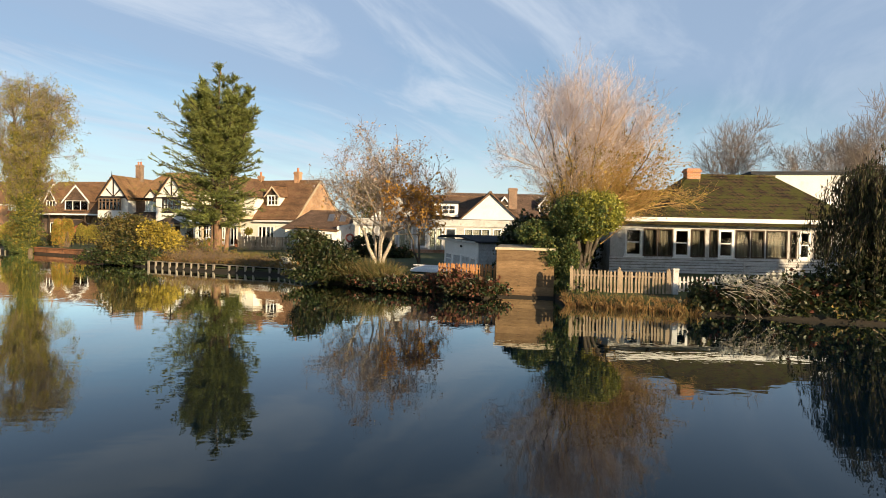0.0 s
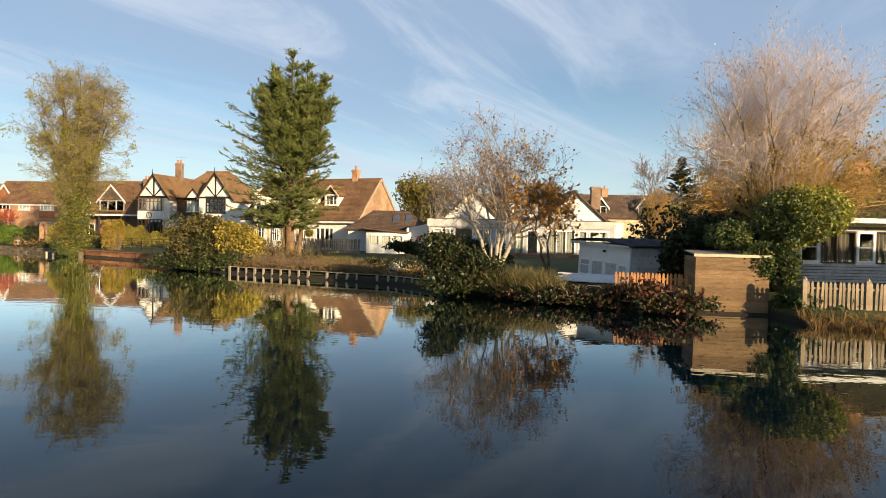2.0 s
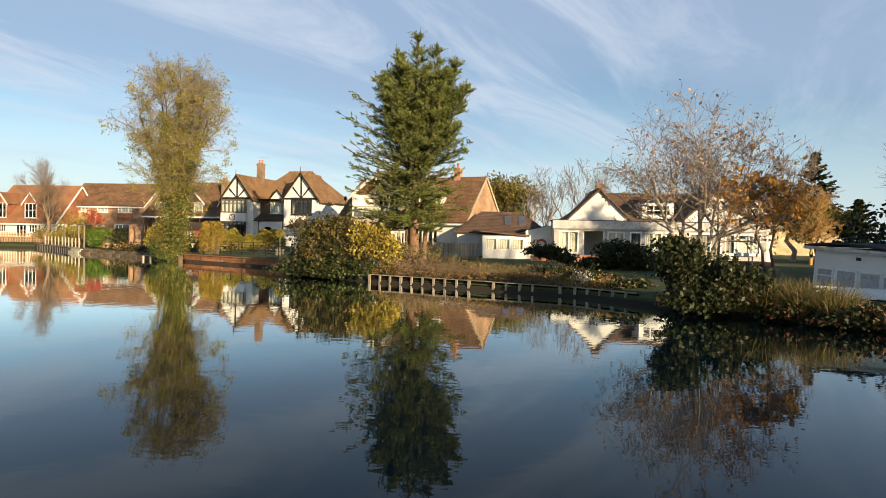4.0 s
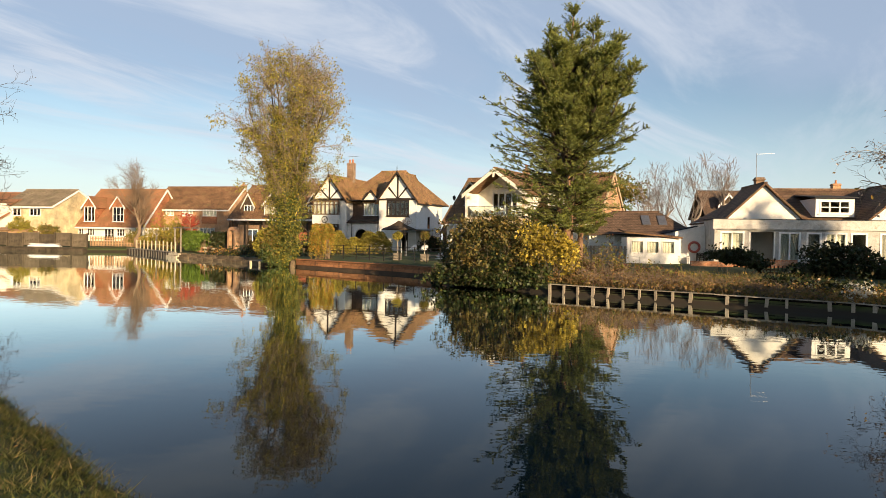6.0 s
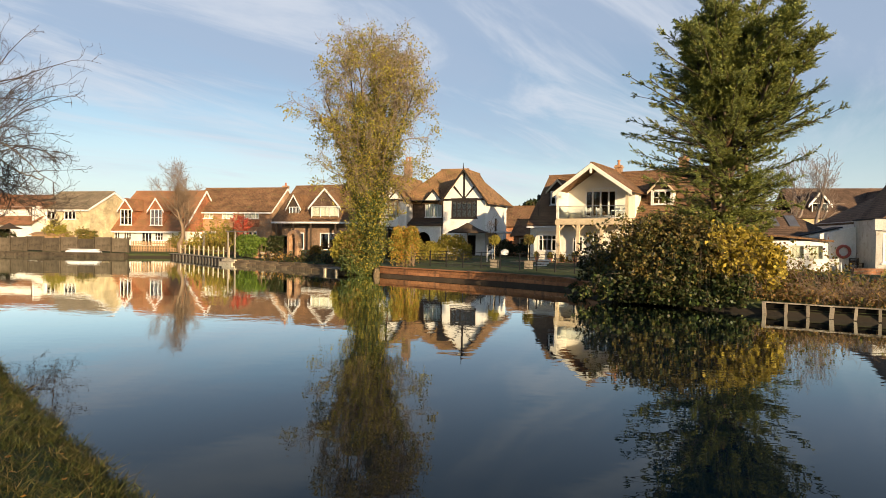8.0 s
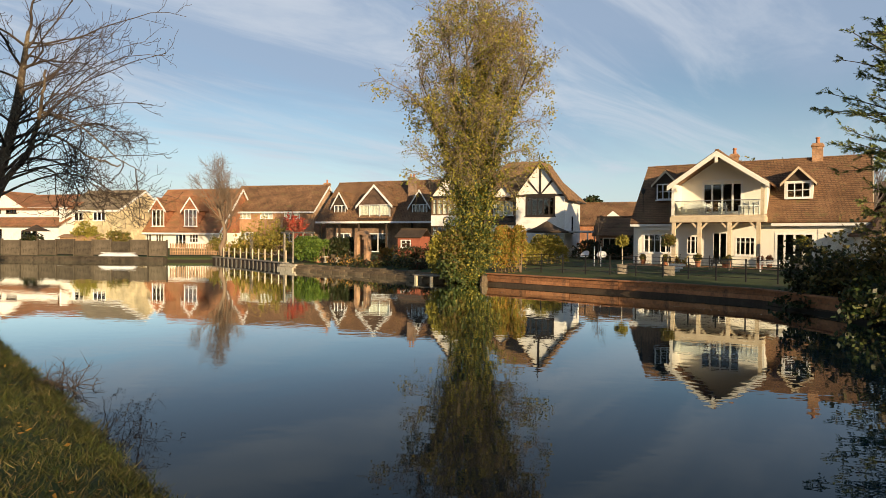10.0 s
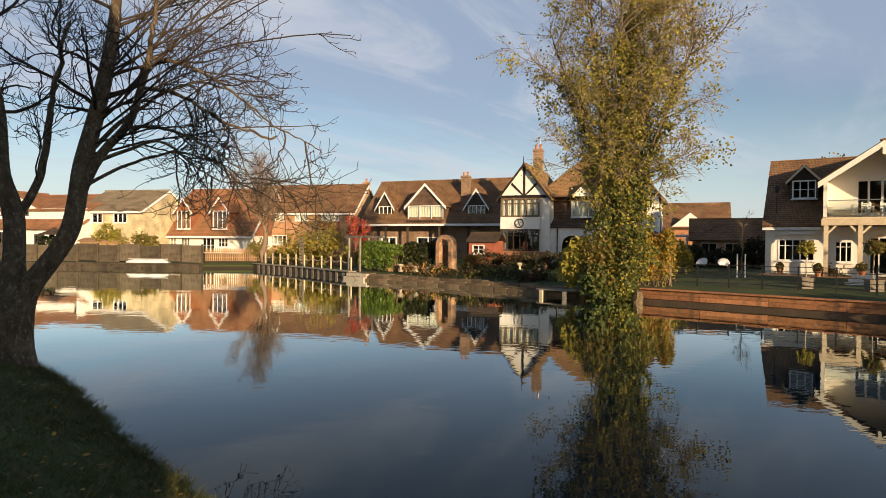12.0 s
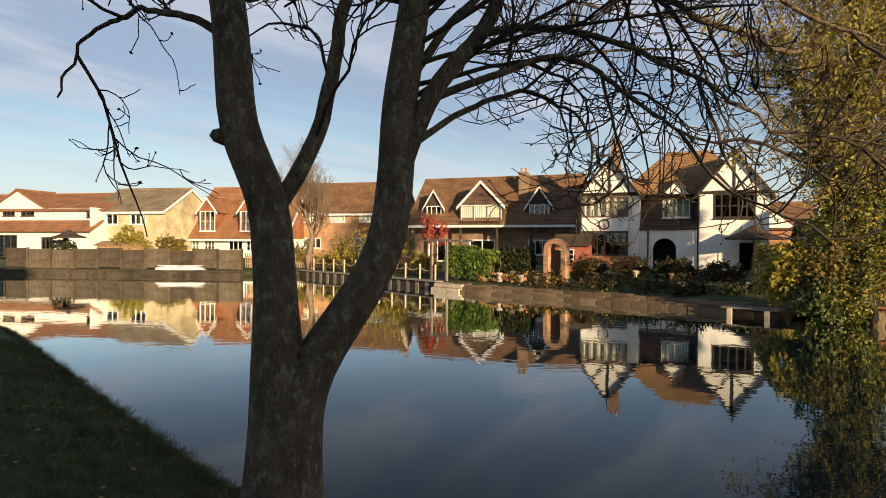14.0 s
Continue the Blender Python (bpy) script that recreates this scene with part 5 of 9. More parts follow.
def rear_house():
    P = thing("house", 0, 90, 0.9, 0, "long dark roofed house with small white gables behind the cottage", "house")
    g = Geo()
    g.box(0.5, 32, 0, 8, 0.9, 5.4)
    part("wall", g, BRICK_Y, P)
    cover(P, roof_x(0.5, 32, 0, 8, 5.4, 8.6, 0.3, 0.3), TILE_D)
    for x in (3.0, 9.0, 15.0, 21.0):
        dormer(P, x - 0.9, x + 0.9, 5.6, 7.0, 8.1, 0.5, 3.0, DARK, TILE_D, PAINT, 2, 1, PAINT, over=0.3, barge_w=0.25)
    chimney(P, 16.3, 4, 0.9, 0.7, 8.2, 9.7, BRICK_O, 1)
    Q = thing("house", -27.5, 92, 0.9, -12, "low brown tiled house set back between the others", "house")
    g = Geo()
    g.box(-4.5, 4.0, 0, 7, 0.9, 4.2)
    part("wall", g, BRICK, Q)
    cover(Q, roof_x(-4.5, 4.0, 0, 7, 4.2, 6.6, 0.3, 0.3), TILE)
    part("gable_wall", gable(-1.2, 2.2, -0.4, 4.2, 5.6, 0.2), RENDER, Q)
    G = thing("outbuilding", -26.5, 77.5, 0.8, -12, "low brick outbuilding with a shallow brown roof", "outbuilding")
    g = Geo()
    holes = [(-2.6, -1.4, 1.6, 2.6), (-0.9, 0.3, 1.6, 2.6), (0.9, 1.8, 0.85, 2.65)]
    g.wall(-3.2, 2.2, 0.8, 2.9, 0, 0.2, holes)
    g.box(-3.2, -3.0, 0.2, 5, 0.8, 2.9)
    g.box(2.0, 2.2, 0.2, 5, 0.8, 2.9)
    g.box(-3.2, 2.2, 5, 5.2, 0.8, 2.9)
    part("wall", g, BRICK, G)
    for h in holes:
        window(G, *h, 0, 2, 1, OAK, sill=h[2] > 1, name="window" if h[2] > 1 else "door")
    part("interior", Geo().box(-3.0, 2.0, 2.6, 2.7, 0.8, 2.85), ROOM, G)
    cover(G, roof_x(-3.2, 2.2, 0, 5, 2.9, 4.4, 0.3, 0.3), TILE)


balcony_house()
timbered_house()
tiled_house()
far_houses()
veranda_cottage()
garden_room()
clapboard_bungalow()
rear_house()

# ---- trees ----


def grow(rng, trunk, r_trunk, levels):
    """Shoots on shoots. trunk: places of the main stems (list of polylines); levels: per level (per, angle, length, r_factor, n, wiggle, lift, droop, lo)."""
    stems = []
    P = np.array(trunk, float)
    R = np.array(r_trunk, float)
    stems.append((P, R))
    for per, angle, length, rf, n, wig, lift, droop, lo in levels:
        at, d, r, t = spread(rng, P, R, per, angle, lo)
        ln = length * rng.uniform(0.65, 1.2, len(at)) * (1.15 - 0.5 * t)
        P, R = shoots(rng, at, d, ln, np.maximum(r * rf, 0.004), n, wig, lift, droop)
        stems.append((P, R))
    return stems


def bend(rng, base, top, n=8, wig=0.15):
    base, top = np.array(base, float), np.array(top, float)
    P = np.linspace(base, top, n)
    P[1:-1] += rng.normal(size=(n - 2, 3)) * wig * np.array([1, 1, 0.2])
    return P


def cedar():
    rng = np.random.default_rng(11)
    T = thing("conifer", -17.8, 48.2, 0.6, 0, "tall blue green conifer with upswept layered boughs", "tree")
    H = 15.2
    trunk = bend(rng, (0, 0, 0.4), (0.1, 0.1, H), 12, 0.06)
    part("trunk", tubes([trunk], [np.linspace(0.36, 0.02, 12)], 10), BARK_C, T, smooth=True)
    tr2 = [bend(rng, (0.55, 0.1, 0.4), (1.0, 0.3, 7), 8, 0.1), bend(rng, (-0.5, 0.2, 0.4), (-0.6, 0.3, 6.5), 8, 0.1)]
    part("trunk", tubes(tr2, [np.linspace(0.2, 0.05, 8)] * 2, 8), BARK_C, T, smooth=True)
    # rival leaders that give the broad, many-pointed top
    tips = [(2.5, -0.5, 13.3), (-1.3, -0.4, 13.8), (1.2, -0.3, 14.2), (0.4, 1.2, 13.2), (1.9, -2.2, 12.2), (-2.0, -1.0, 12.3), (-0.6, -1.5, 13.0), (1.4, 1.4, 12.0), (-1.7, 0.8, 12.0), (3.2, -1.5, 11.4)]
    lead = []
    for x, y, z in tips:
        z0 = rng.uniform(4.6, 6.4)
        k = np.linspace(0, 1, 12)[:, None]
        lead.append(np.concatenate([np.array([[x, y]]) * k ** 0.75 + rng.normal(size=(12, 2)) * 0.05, z0 + (z - z0) * k ** 1.1], 1))
        part("leader", tubes([lead[-1]], [np.linspace(0.10, 0.012, 12)], 6), TWIG_D, T, smooth=True)
    B, BR = [], []
    # boughs along every leader, short and steep towards the tip
    for q in [trunk] + lead:
        m = 34
        f = np.linspace(0.30, 0.985, m)
        at = np.stack([np.interp(f, np.linspace(0, 1, 12), q[:, i]) for i in range(3)], 1)
        az = rng.uniform(0, 2 * np.pi, m)
        ln = (1.55 - 1.42 * f) * rng.uniform(0.7, 1.3, m) + 0.20
        d = np.stack([np.cos(az), np.sin(az), 0.35 + 0.75 * f], 1)
        p, r = shoots(rng, at, d, ln, 0.022, 8, 0.06, 0.05, 0.0, 0.3)
        B.append(p)
        BR.append(r)
    # long boughs that make the outline
    m = 300
    h = 2.9 + 9.4 * np.sort(rng.uniform(0, 1, m))
    az = rng.uniform(-np.pi, np.pi, m)
    reach = 4.0 + 0.6 * np.cos(az - np.pi) + 1.7 * np.exp(-((az + 0.80) / 0.45) ** 2) * np.interp(h, [5, 8.0, 10.5, 12.5], [0.2, 1, 1, 0.5]) + 0.8 * np.exp(-((np.abs(az) - 2.6) / 0.5) ** 2)
    reach *= np.interp(h, [2.9, 3.8, 5.0, 6.5, 9.0, 11.0, 12.3], [0.70, 0.90, 1.04, 1.14, 1.08, 0.82, 0.50])
    tier = 0.82 + 0.22 * np.sin(h * 4.6 + 1.5 * np.sin(az * 2))
    ln = reach * tier * rng.uniform(0.72, 1.0, m)
    up = np.interp(h, [3, 6, 9, 12], [-0.12, 0.03, 0.24, 0.55])
    d = np.stack([np.cos(az), np.sin(az), up], 1)
    p, r = shoots(rng, np.stack([0 * h, 0 * h, h - 0.08 * ln], 1), d, ln, 0.045, 8, 0.06, 0.04, 0.0, 0.25)
    B.append(p)
    BR.append(r)
    P, R = np.concatenate(B), np.concatenate(BR)
    at, dd, r, t = spread(rng, P, R, 20, 40, 0.20)
    dd[:, 2] = dd[:, 2] * 0.5 + 0.06
    P2, R2 = shoots(rng, at, dd, (0.88 - 0.48 * t) * rng.uniform(0.5, 1.15, len(at)), 0.009, 4, 0.10, 0.08, 0.05)
    part("branchwork", join(tubes(P, R, 5), tubes(P2, R2, 3)), TWIG_D, T, kind="stuff")
    # flat narrow sprays along the twigs, their ends nodding
    at, dd, r, t = spread(rng, P2, R2, 30, 34, 0.0)
    n = len(at)
    d2 = unit(dd + np.array([0, 0, 0.02]))
    s = unit(np.cross(d2, np.array([0, 0, 1.0]) + rng.normal(size=(n, 3)) * 0.55))
    L = rng.uniform(0.08, 0.18, n)[:, None]
    W = rng.uniform(0.013, 0.024, n)[:, None]
    nod = np.array([0, 0, -1.0]) * L * 0.12
    V = np.stack([at - s * W * 0.4, at + d2 * L * 0.5 + s * W, at + d2 * L + nod, at + d2 * L * 0.45 - s * W], 1).reshape(-1, 3)
    part("crown", (V, np.arange(4 * n).reshape(-1, 4)), LEAF_CEDAR, T)


def tufts(rng, C, per, r):
    """Places in small bunches round the places C."""
    C = np.repeat(np.asarray(C, float), per, axis=0)
    return C + rng.normal(size=C.shape) * r


def ivy_tree():
    rng = np.random.default_rng(12)
    T = thing("ivy_clad_tree", -37.4, 54.9, 0.4, 0, "tall tree clad in olive ivy, thin yellowing leaves above", "tree")
    ends = [(0.2, -0.3, 14.6), (1.7, 0.5, 13.6), (-1.7, 0.3, 13.6), (-0.6, -1.4, 13.0), (0.7, 1.4, 13.2), (2.9, -0.4, 11.6), (-3.0, -0.2, 11.4)]
    stems, RR = [], []
    for i, (x, y, z) in enumerate(ends):
        k = np.linspace(0, 1, 12)[:, None]
        q = np.concatenate([np.array([[x, y]]) * k ** 1.5, 0.1 + (z - 0.1) * k], 1)
        q[1:] += np.cumsum(rng.normal(size=(11, 3)) * np.array([0.10, 0.10, 0.0]), axis=0) * 0.6
        stems.append(q + np.array([0.12 * math.cos(i * 2.4), 0.12 * math.sin(i * 2.4), 0]))
        RR.append(np.linspace(0.26 if i == 0 else 0.15, 0.03, 12))
    part("trunk", tubes(stems, RR, 9), BARK, T, smooth=True)
    P, R = np.array(stems), np.array(RR)
    at, d, r, t = spread(rng, P, R, 26, 44, 0.32)
    ln = rng.uniform(1.4, 3.2, len(at)) * np.interp(t, [0.3, 0.45, 0.65, 0.85, 1.0], [0.55, 1.10, 1.35, 1.15, 0.75])
    P1, R1 = shoots(rng, at, d, ln, 0.034, 7, 0.16, 0.08, 0.0)
    at, d, r, t2 = spread(rng, P1, R1, 12, 45, 0.25)
    P2, R2 = shoots(rng, at, d, rng.uniform(0.6, 1.5, len(at)), 0.013, 5, 0.25, 0.05, 0.22)
    at, d, r, t3 = spread(rng, P2, R2, 4, 40, 0.2)
    P3, R3 = shoots(rng, at, d, rng.uniform(0.3, 0.65, len(at)), 0.009, 3, 0.25, 0.0, 0.2)
    part("branchwork", join(tubes(P1, R1, 4), tubes(P2, R2, 3), tubes(P3, R3, 3)), TWIG_O, T, kind="stuff")
    # leaves in bunches, thick about the stems and thinning outwards
    mid = np.array([0.0, 0.0])
    C = P2[:, 1:].reshape(-1, 3)
    far = np.hypot(C[:, 0] - mid[0], C[:, 1] - mid[1])
    lump = np.sin(C[:, 0] * 2.1 + 1.3 * C[:, 2]) * np.sin(C[:, 1] * 2.3 - 0.9 * C[:, 2])
    keep = rng.random(len(C)) < np.interp(far, [0.8, 2.0, 3.0, 3.8, 5.0], [0.46, 0.38, 0.21, 0.08, 0.04]) * np.interp(lump, [-0.6, 0.6], [0.45, 1.5])
    C = tufts(rng, C[keep], 8, 0.13)
    green = rng.random(len(C)) < np.interp(C[:, 2], [4, 10], [0.28, 0.16])
    part("crown", leaves(C[~green], 0.074, rng), LEAF_OLIVE, T)
    part("crown", leaves(C[green], 0.08, rng), LEAF_LIME, T)
    C = P3[:, -1]
    part("crown", leaves(C[rng.random(len(C)) < 0.22], 0.075, rng), LEAF_MIX, T, "thin last leaves on grey twigs")
    # ragged outlying bunches at the ends of long twigs
    m = 46
    tip = P2[(np.hypot(P2[:, -1, 0], P2[:, -1, 1]) > 2.9) & (P2[:, -1, 2] > 4.5)][:, -1]
    C = tufts(rng, tip[rng.integers(0, len(tip), m)], 60, 0.24)
    part("crown", leaves(C, 0.085, rng), LEAF_OLIVE, T)
    # ivy round the stems, hanging in shaggy bunches
    n = 3600
    i = rng.integers(0, len(stems), n)
    t = rng.random(n) ** 1.1 * 0.86
    k = np.minimum((t * 11).astype(int), 10)
    f = (t * 11 - k)[:, None]
    c = P[i, k] * (1 - f) + P[i, k + 1] * f
    rad = np.interp(t, [0, 0.06, 0.16, 0.3, 0.5, 0.86], [0.35, 0.8, 1.15, 0.95, 0.75, 0.55]) * np.sqrt(rng.random(n)) * (0.72 + 0.5 * np.sin(t * 37 + i * 1.7))
    a = rng.uniform(0, 2 * np.pi, n)
    C = tufts(rng, c + np.stack([np.cos(a) * rad, np.sin(a) * rad, rng.normal(size=n) * 0.1], 1), 11, 0.10)
    dark = rng.random(len(C)) < np.interp(C[:, 2], [1, 5, 12], [0.66, 0.5, 0.25])
    part("ivy", leaves(C[~dark], 0.078, rng), LEAF_OLIVE, T)
    part("ivy", leaves(C[dark], 0.085, rng), LEAF_IVY, T)
    # bushy growth at the foot, to one side
    part("foot_growth", leaves(blob(rng, 5200, (-0.95, -0.2, 1.6), (0.95, 0.9, 1.2), 0.6, 20, 0.6), 0.10, rng), LEAF_MIX, T)
    part("foot_growth", leaves(blob(rng, 4200, (-1.7, 0.5, 1.7), (1.0, 0.8, 1.3), 0.5, 20, 0.5), 0.10, rng), LEAF_OLIVE, T)
    part("foot_growth", leaves(blob(rng, 3600, (-0.9, -0.3, 1.0), (0.9, 0.8, 0.9), 0.6, 20, 0.5), 0.10, rng), LEAF_IVY, T)
    g = Geo()
    g.lathe([(0.05, -0.1), (0.20, 0.0), (0.22, 0.22), (0.14, 0.45), (0.04, 0.52)], (0, 0, 0), 9)
    rng2 = np.random.default_rng(3)
    rock = Geo()
    rock.v, rock.f = [(x - 36.75 + rng2.normal() * 0.02, y + 54.4 + rng2.normal() * 0.02, z + rng2.normal() * 0.015) for x, y, z in g.v], g.f
    solo("boulder", rock, OLDSTONE, "pale grey boulder at the foot of the ivy tree", "rock")


def blob(rng, n, centre, radii, hollow=0.5, lumps=14, rough=0.28):
    """Places in the outer skin of an uneven mound, most of them bunched."""
    c, r = np.array(centre, float), np.array(radii, float)
    per = 7 if n >= 600 else 1
    k = max(1, n // per)
    d = unit(rng.normal(size=(k, 3)))
    bump = unit(rng.normal(size=(lumps, 3)))
    amp = rng.uniform(-rough, rough, lumps)
    s = 1 + (np.clip(d @ bump.T - 0.55, 0, 1) / 0.45 * amp).sum(1)
    depth = 1 - hollow * rng.random(k) ** 1.6
    C = c + d * r * (s * depth)[:, None]
    return C if per == 1 else tufts(rng, C, per, 0.085 * math.sqrt(float(r.mean())))


def birch():
    rng = np.random.default_rng(13)
    T = thing("birch", -3.9, 36.3, 0.5, 0, "pale stemmed small tree with sparse orange autumn leaves", "tree")
    stems = [bend(rng, (0, 0, 0.3), (-2.1, 0.2, 5.6), 9, 0.06), bend(rng, (0.1, 0, 0.3), (0.3, 0.3, 6.9), 9, 0.06), bend(rng, (0.2, 0.05, 0.4), (2.2, -0.2, 5.7), 9, 0.06), bend(rng, (0.0, 0.1, 0.5), (-0.7, 1.5, 6.2), 9, 0.06), bend(rng, (0.1, -0.1, 0.5), (0.9, -1.5, 6.1), 9, 0.06)]
    RR = [np.linspace(0.13, 0.03, 9)] * 3 + [np.linspace(0.09, 0.025, 9)] * 2
    part("trunk", tubes(stems, RR, 8), BARK_B, T, smooth=True)
    P, R = np.array(stems), np.array(RR)
    at, d, r, t = spread(rng, P, R, 14, 52, 0.36)
    P1, R1 = shoots(rng, at, d, rng.uniform(1.8, 3.7, len(at)) * (1.2 - 0.4 * t), r * 0.55, 7, 0.14, 0.07, 0.03)
    part("branchwork", tubes(P1, R1, 5), BARK_B, T, kind="stuff")
    at, d, r, t = spread(rng, P1, R1, 15, 45, 0.2)
    P2, R2 = shoots(rng, at, d, rng.uniform(0.6, 1.4, len(at)), 0.011, 5, 0.2, 0.06, 0.10)
    at, d, r, t = spread(rng, P2, R2, 5, 40, 0.2)
    P3, R3 = shoots(rng, at, d, rng.uniform(0.2, 0.5, len(at)), 0.0065, 3, 0.25, 0.02, 0.1)
    part("brushwood", join(tubes(P2, R2, 3), tubes(P3, R3, 3)), TWIG_H, T, kind="stuff")
    C = P3.reshape(-1, 3)
    keep = rng.random(len(C)) < np.where(C[:, 0] > 1.2, 0.12, 0.035) * np.interp(C[:, 2], [2.5, 4.5, 6.5, 8.5], [1.3, 1.0, 0.6, 0.25])
    part("crown", leaves(C[keep], 0.11, rng), LEAF_ORANGE, T)
    part("crown", leaves(P3[rng.random(len(P3)) < 0.36][:, -1], 0.085, rng), LEAF_PINK, T)
    # lower, denser golden tree beside it
    S = thing("autumn_tree", -1.3, 34.5, 0.5, 0, "small autumn tree with golden orange leaves", "tree")
    st = [bend(rng, (0, 0, 0.3), (0.0, 0.2, 4.7), 8, 0.08), bend(rng, (0, 0.1, 0.3), (-1.0, 0.4, 4.6), 8, 0.08)]
    part("trunk", tubes(st, [np.linspace(0.08, 0.02, 8)] * 2, 7), BARK, S)
    stems = grow(rng, st, [np.linspace(0.08, 0.02, 8)] * 2, [(16, 58, 1.7, 0.5, 6, 0.2, 0.06, 0.0, 0.55), (9, 45, 0.7, 0.5, 5, 0.2, 0.0, 0.1, 0.2), (4, 40, 0.35, 0.6, 3, 0.2, 0, 0.2, 0.2)])
    part("branchwork", join(*[tubes(p, np.maximum(r, 0.006), 3) for p, r in stems[1:]]), TWIG_B, S, kind="stuff")
    C = stems[-1][0].reshape(-1, 3)
    C = tufts(rng, C[rng.random(len(C)) < 0.10], 4, 0.08)
    part("crown", leaves(C, 0.12, rng), LEAF_ORANGE, S)


def willow():
    rng = np.random.default_rng(14)
    T = thing("willow", 6.3, 27.6, 0.5, 0, "pollarded willow with a haze of golden and pinkish twigs", "tree")
    ends = [(-0.5, 0.2, 8.5), (0.9, 0.4, 8.4), (-1.7, 0.3, 7.9), (2.2, 0.0, 7.9), (0.2, 1.4, 8.2), (0.4, -1.2, 8.0), (-2.4, -0.5, 7.0), (3.3, 0.6, 6.9), (1.5, 1.6, 7.4), (-1.2, -1.4, 7.2)]
    stems = []
    for x, y, z in ends:
        k = np.linspace(0, 1, 10)[:, None]
        stems.append(np.concatenate([np.array([[x, y]]) * k ** 1.25 + rng.normal(size=(10, 2)) * 0.07, 0.2 + (z - 0.2) * k], 1))
    RR = [np.linspace(0.21, 0.02, 10)] * 3 + [np.linspace(0.11, 0.015, 10)] * 7
    for q, r in zip(stems, RR):
        part("trunk", tubes([q], [r], 8), BARK, T, smooth=True)
    P, R = np.array(stems), np.array(RR)
    at, d, r, t = spread(rng, P, R, 16, 44, 0.30)
    P1, R1 = shoots(rng, at, d, rng.uniform(1.3, 2.7, len(at)), 0.026, 8, 0.10, 0.06, 0.0, 0.3)
    # low boughs that lean towards the bungalow
    m = 16
    b = np.tile(np.array([[0.5, 0, 3.4]]), (m, 1)) + rng.normal(size=(m, 3)) * 0.45
    dd = np.stack([rng.uniform(0.7, 1.2, m), rng.uniform(-0.3, 0.4, m), rng.uniform(0.2, 0.7, m)], 1)
    P1b, R1b = shoots(rng, b, dd, rng.uniform(2.6, 4.8, m), 0.035, 8, 0.10, 0.02, 0.10, 0.3)
    P1, R1 = np.concatenate([P1, P1b]), np.concatenate([R1, R1b])
    part("branchwork", tubes(P1, R1 * 0.75, 5), TWIG_G, T, kind="stuff")
    at, d, r, t = spread(rng, P1, R1, 18, 34, 0.12)
    P2, R2 = shoots(rng, at, d, rng.uniform(0.6, 1.35, len(at)), 0.0075, 5, 0.14, 0.10, 0.0, 0.4)
    low = P2[:, 0, 2] < 5.2 + 0.50 * P2[:, 0, 0] + rng.normal(size=len(P2)) * 0.5
    at, d, r, t = spread(rng, P2, R2, 5, 34, 0.1)
    P3, R3 = shoots(rng, at, d, rng.uniform(0.28, 0.65, len(at)), 0.0052, 3, 0.15, 0.10, 0.0, 0.5)
    low3 = P3[:, 0, 2] < 5.2 + 0.50 * P3[:, 0, 0] + rng.normal(size=len(P3)) * 0.7
    part("golden_brushwood", join(tubes(P2[low], R2[low], 3), tubes(P3[low3], R3[low3], 3)), TWIG_G, T, kind="stuff")
    part("pink_brushwood", join(tubes(P2[~low], R2[~low], 3), tubes(P3[~low3], R3[~low3], 3)), TWIG_P, T, kind="stuff")
    C = P3[~low3][:, -1]
    edge = np.hypot(C[:, 0] - 0.6, C[:, 1]) > 2.2
    part("crown", leaves(C[rng.random(len(C)) < np.where(edge, 0.45, 0.22)], 0.05, rng), LEAF_PINK, T)
    C = P3[low3][:, -1]
    part("crown", leaves(C[rng.random(len(C)) < 0.42], 0.075, rng), LEAF_GOLD, T)
    # leaves that still hold on the inner stems
    C = P[:, 4:8].reshape(-1, 3)
    C = tufts(rng, C[rng.integers(0, len(C), 260)] + rng.normal(size=(260, 3)) * 0.25, 8, 0.1)
    part("crown", leaves(C, 0.085, rng), LEAF_GOLD, T)
    # ivy mound that hides the foot
    I = thing("ivy_bush", 5.6, 26.3, 0.5, 0, "great mound of glossy ivy round the willow's foot", "bush")
    lobes = [(6400, (0.15, -0.5, 3.25), (1.15, 1.0, 0.85)), (4600, (-1.55, 0.2, 2.7), (0.85, 0.8, 0.5)), (2600, (-1.2, -1.1, 2.1), (0.75, 0.42, 0.38)), (1500, (-1.0, -1.42, 1.65), (0.5, 0.22, 0.5)), (2600, (-0.45, -1.5, 1.45), (0.36, 0.36, 0.95)), (2000, (-0.45, -1.8, 0.5), (0.48, 0.36, 0.5))]
    part("crown", leaves(np.concatenate([blob(rng, k, c, r, 0.5, 24, 0.3) for k, c, r in lobes]), 0.068, rng), LEAF_IVY, I)
    # lime leaves on the right and top put the ivy's sunlit side into colour
    C = np.concatenate([blob(rng, 8400, (0.45, -0.65, 3.3), (1.22, 1.1, 0.92), 0.2, 24, 0.28), blob(rng, 900, (-0.3, -1.5, 1.9), (0.4, 0.36, 0.8), 0.15, 20, 0.4)])
    part("flowering_ivy", leaves(C[C[:, 0] + 0.45 * (C[:, 2] - 3.2) > -0.1], 0.07, rng), LEAF_LIME, I)


